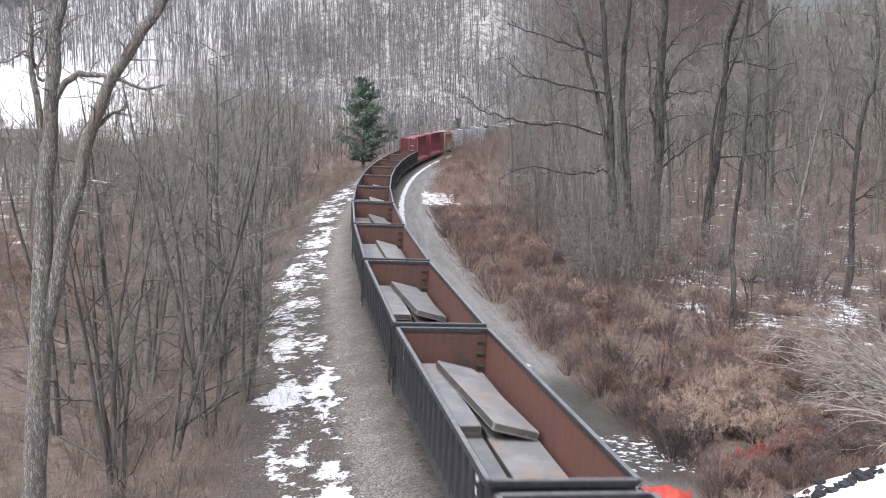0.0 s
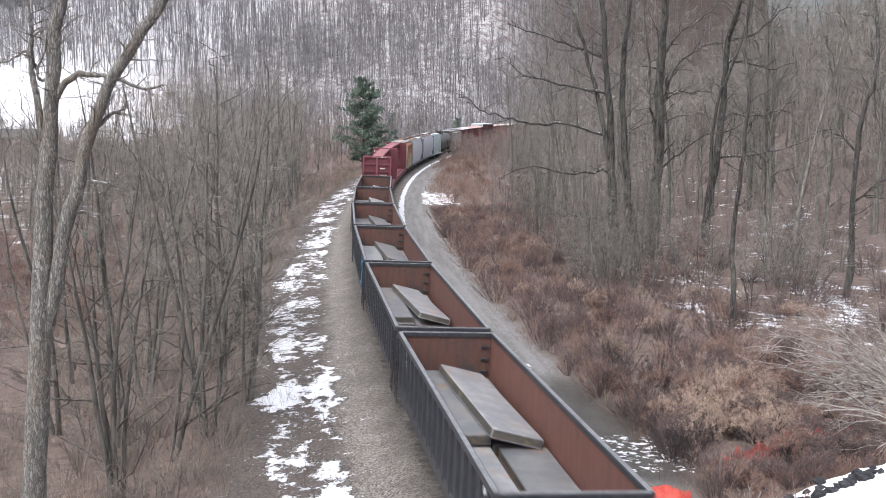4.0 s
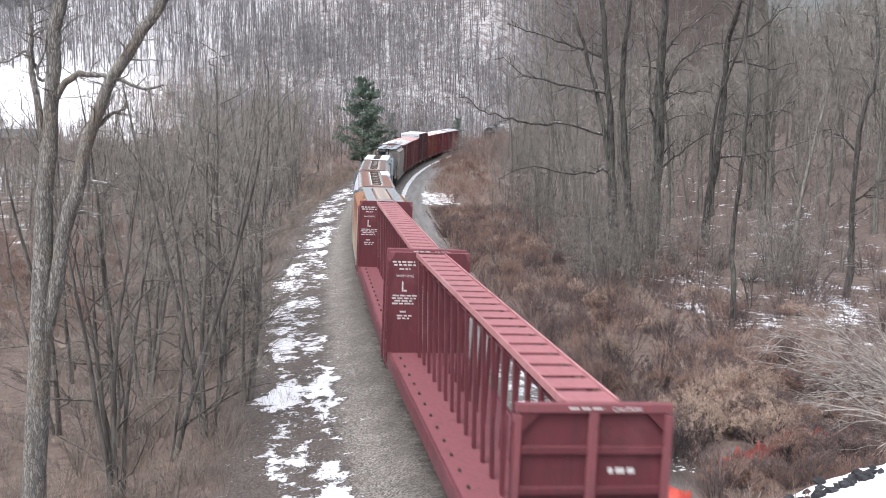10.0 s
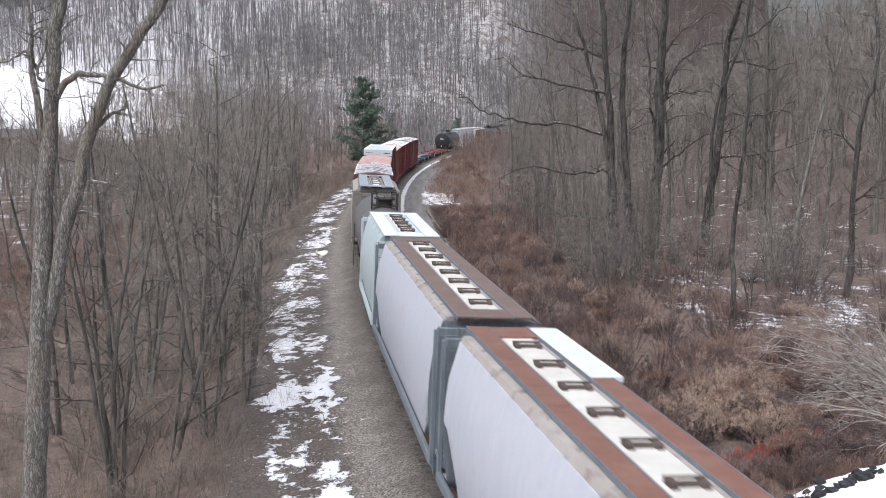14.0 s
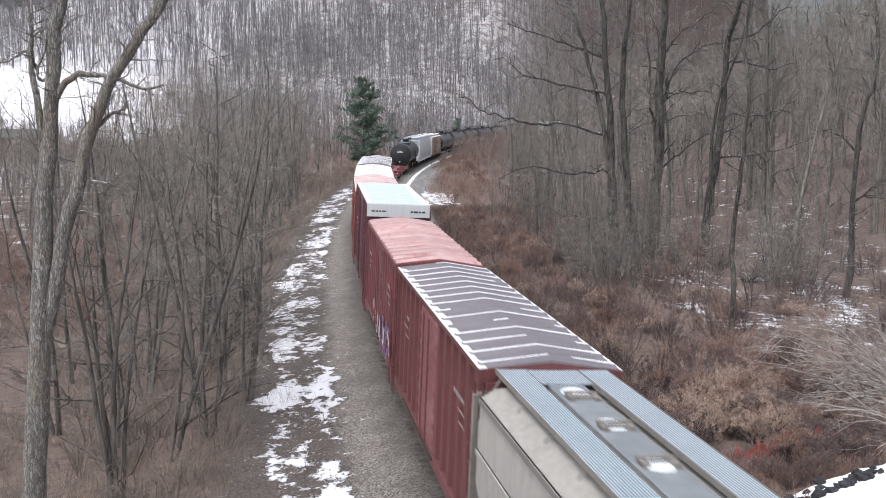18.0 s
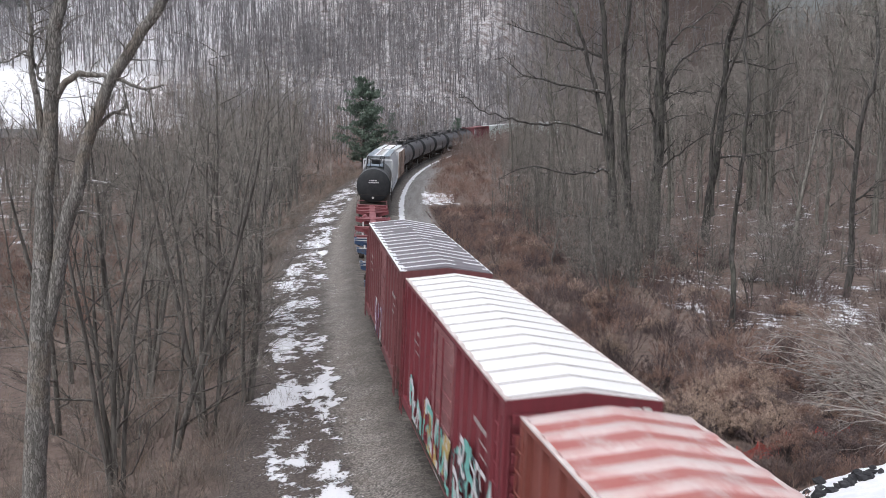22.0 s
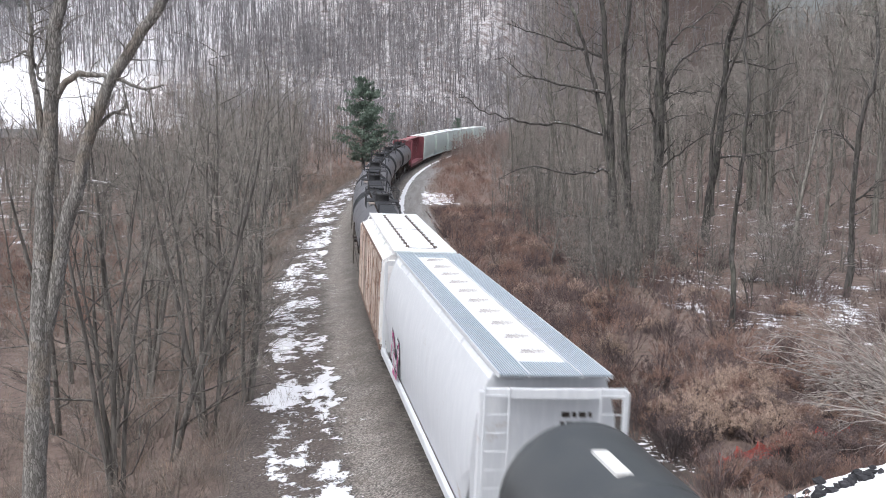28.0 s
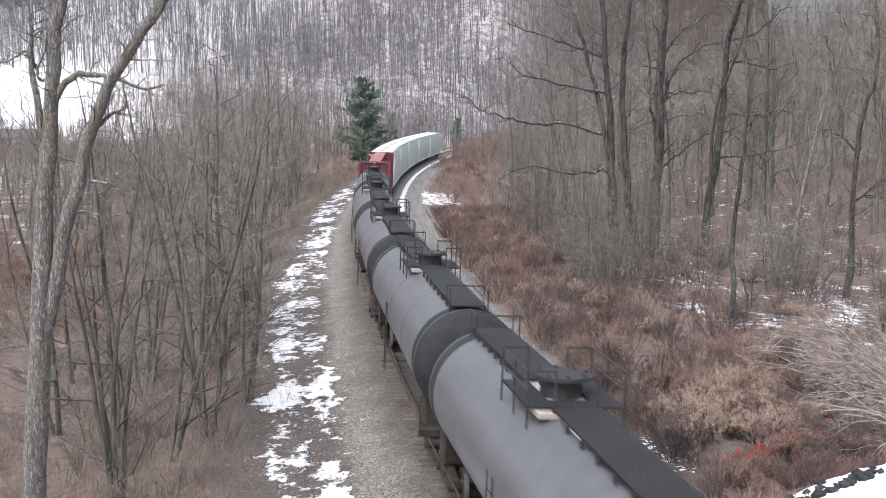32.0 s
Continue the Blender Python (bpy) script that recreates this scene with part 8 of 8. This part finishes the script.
M_POOL.node_tree.nodes["Principled BSDF"].inputs["Specular IOR Level"].default_value = 0.4


def pool():
    ring = []
    rng = random.Random(2)
    for i in range(36):
        a = 6.283 * i / 36
        x, y, _ = track(-102.3 + 5.6 * math.sin(a), 5.4 + 1.4 * math.cos(a))
        ring.append((x, y, -0.84))
    g = Geo()
    g.v, g.f = ring, [tuple(range(36))]
    tagged(part("water", g, M_POOL, None), "shallow muddy pool beside the gravel lane", "water", "", "structure")


pool()
M_ORANGE = plain("orange_safety_netting", (0.42, 0.05, 0.04), (0.62, 0.09, 0.06), 6, 0.6)
M_STAKE = plain("grey_stake", (0.2, 0.19, 0.18), (0.3, 0.28, 0.26), 6, 0.8)


def netting_fence():
    """A sagging orange safety fence with open mesh among the shrubs."""
    fence = thing("safety_fence", "sagging orange plastic safety fence half hidden in dead shrubs", "fence")
    rng = random.Random(6)
    line = [(7.5, 31.4), (8.2, 32.3), (9.0, 33.1), (10.0, 33.8), (11.1, 34.4), (12.3, 34.9), (13.6, 35.3)]
    tops, feet = [], []
    for i, (x, y) in enumerate(line):
        z = ground_at(x, y)
        tall = 0.74 + rng.uniform(-0.12, 0.12)
        part("stake", Geo().rod((x, y, z - 0.2), (x + rng.uniform(-0.1, 0.1), y, z + tall + 0.02), 0.012, 6), M_STAKE, fence)
        tops.append((x, y, z + tall))
        feet.append((x, y, z + 0.05))
    for a in range(len(line) - 1):
        g = Geo()
        rows, cols = 9, 22
        grid = []
        for r in range(rows + 1):
            row = []
            for c in range(cols + 1):
                f, h = c / cols, r / rows
                sag = 0.25 * math.sin(math.pi * f) * h
                p = [feet[a][k] + (feet[a + 1][k] - feet[a][k]) * f for k in range(3)]
                q = [tops[a][k] + (tops[a + 1][k] - tops[a][k]) * f for k in range(3)]
                row.append((p[0] + (q[0] - p[0]) * h, p[1] + (q[1] - p[1]) * h + 0.08 * math.sin(9 * f + 3 * h), p[2] + (q[2] - p[2]) * h - sag))
            grid.append(row)
        for row in grid:
            g.tube(row, [0.007] * len(row), 3, False)
        for c in range(cols + 1):
            col = [grid[r][c] for r in range(rows + 1)]
            g.tube(col, [0.006] * len(col), 3, False)
        part("net_panel", g, M_ORANGE, fence)
    # a heap of slack netting at its end
    heap = Geo()
    v, n = [], 16
    for i in range(n + 1):
        for j in range(9):
            u, w = i / n, j / 8
            bump = math.sin(math.pi * w) * (0.27 + 0.06 * math.sin(11 * u + 2)) * math.sin(math.pi * min(1, 0.12 + 0.9 * u)) ** 0.4
            v.append((5.2 + 1.4 * u, 29.75 + 1.0 * w + 0.1 * math.sin(7 * u), -0.27 + bump + 0.07 * rng.random()))
    heap.v = v
    heap.f = [(i * 9 + j, (i + 1) * 9 + j, (i + 1) * 9 + j + 1, i * 9 + j + 1) for i in range(n) for j in range(8)]
    part("slack_netting", heap, M_ORANGE, fence, "heap of slack orange netting")


netting_fence()
M_ROCK = plain("dark_riprap", (0.014, 0.014, 0.018), (0.05, 0.049, 0.054), 4, 0.8, 0, 0.02, 12, vary=0.4)


def snow_bank():
    """The abutment's shoulder: a slope under snow, with a band of dark stones a little below its crest."""
    n, m = 40, 16
    rng = random.Random(3)

    def at(u, w):
        x = 7.9 + 9 * u + 1.5 * w
        y = 29.7 + 3.5 * u - 9 * w + (0.2 * math.sin(9 * u) + 0.35 * noise.noise((u * 14, 3.3, 0))) * (1 - w) ** 3
        z = -0.75 + 1.95 * u + 0.5 * smooth(0, 0.05, w) + 1.8 * w + 0.1 * noise.noise((x * 0.9, y * 0.9, 1)) + 0.05 * noise.noise((x * 3, y * 3, 2))
        return x, y, z

    v = [at(i / n, (j / m) ** 1.6) for i in range(n + 1) for j in range(m + 1)]
    f = [(i * (m + 1) + j, i * (m + 1) + j + 1, (i + 1) * (m + 1) + j + 1, (i + 1) * (m + 1) + j) for i in range(n) for j in range(m)]
    stuff("snow_bank", v, f, M_SNOW, "snow-covered shoulder of the embankment", "snow", "structure", True)
    for i in range(76):
        u = rng.random() ** 1.4
        x, y, z = at(u, 0.18 - 0.05 * u + rng.gauss(0, 0.016) if i % 6 else rng.uniform(0.06, 0.13))
        r = rng.uniform(0.07, 0.2)
        bm = bmesh.new()
        bmesh.ops.create_icosphere(bm, subdivisions=1, radius=r)
        for q in bm.verts:
            q.co += q.co * 0.9 * noise.noise(q.co * (1.6 / r) + Vector((i * 3.1, 0, 0)))
            q.co.z *= 0.7
        me = bpy.data.meshes.new("riprap_stone")
        bm.to_mesh(me)
        bm.free()
        me.materials.append(M_ROCK)
        ob = tagged(new("riprap_stone", me), "dark angular stone half buried in the snow bank", "stone", "riprap stones")
        ob.location = (x, y, z + 0.2 * r)
        ob.rotation_euler = (0, 0, rng.uniform(0, 6))


# ---- barn in the valley ----
M_BARN = painted("weathered_red_brown_boards", (0.17, 0.12, 0.11), (0.13, 0.1, 0.095), (0.2, 0.16, 0.145), 0.4, 0.85)
M_BARN_ROOF = plain("dull_metal_roof", (0.085, 0.078, 0.076), (0.12, 0.11, 0.105), 0.6, 0.6)
M_BARN_TRIM = plain("white_barn_trim", (0.68, 0.68, 0.7), (0.78, 0.78, 0.8), 2, 0.7)


def barn():
    """A long low barn, its eaves towards the road."""
    b = thing("barn", "weathered red-brown wooden barn beyond a snowy road", "barn")
    b.location = (-99.5, 268.0, ground_at(-95, 268) - 0.1)
    x0, x1, d, eave, ridge = -12.0, 10.5, 10.0, 5.6, 7.4
    part("wall", Geo().box(x0, x1, 0.0, 0.2, -0.5, eave), M_BARN, b)
    part("wall", Geo().box(x0, x1, d - 0.2, d, -0.5, eave), M_BARN, b)
    for x in (x0, x1 - 0.2):
        part("gable_wall", Geo().loft([[(q, 0.2, -0.5), (q, d - 0.2, -0.5), (q, d - 0.2, eave), (q, d / 2, ridge - 0.2), (q, 0.2, eave)] for q in (x, x + 0.2)]), M_BARN, b)
    for s0, s1 in ((-0.5, d / 2), (d + 0.5, d / 2)):
        part("roof_slope", Geo().loft([[(q, s0, eave - 0.05), (q, s1, ridge), (q, s1, ridge + 0.15), (q, s0, eave + 0.1)] for q in (x0 - 0.4, x1 + 0.4)]), M_BARN_ROOF, b)
    for i in range(26):
        x = x0 + 0.5 + i * 0.86
        part("batten", Geo().box(x - 0.04, x + 0.04, -0.03, 0.0, -0.4, eave - 0.1), M_BARN, b)
    part("door_post", Geo().box(0.55, 1.0, -0.12, -0.035, -0.3, 2.9), M_BARN_TRIM, b, "white-painted door post")


barn()
snow_bank()
motions()
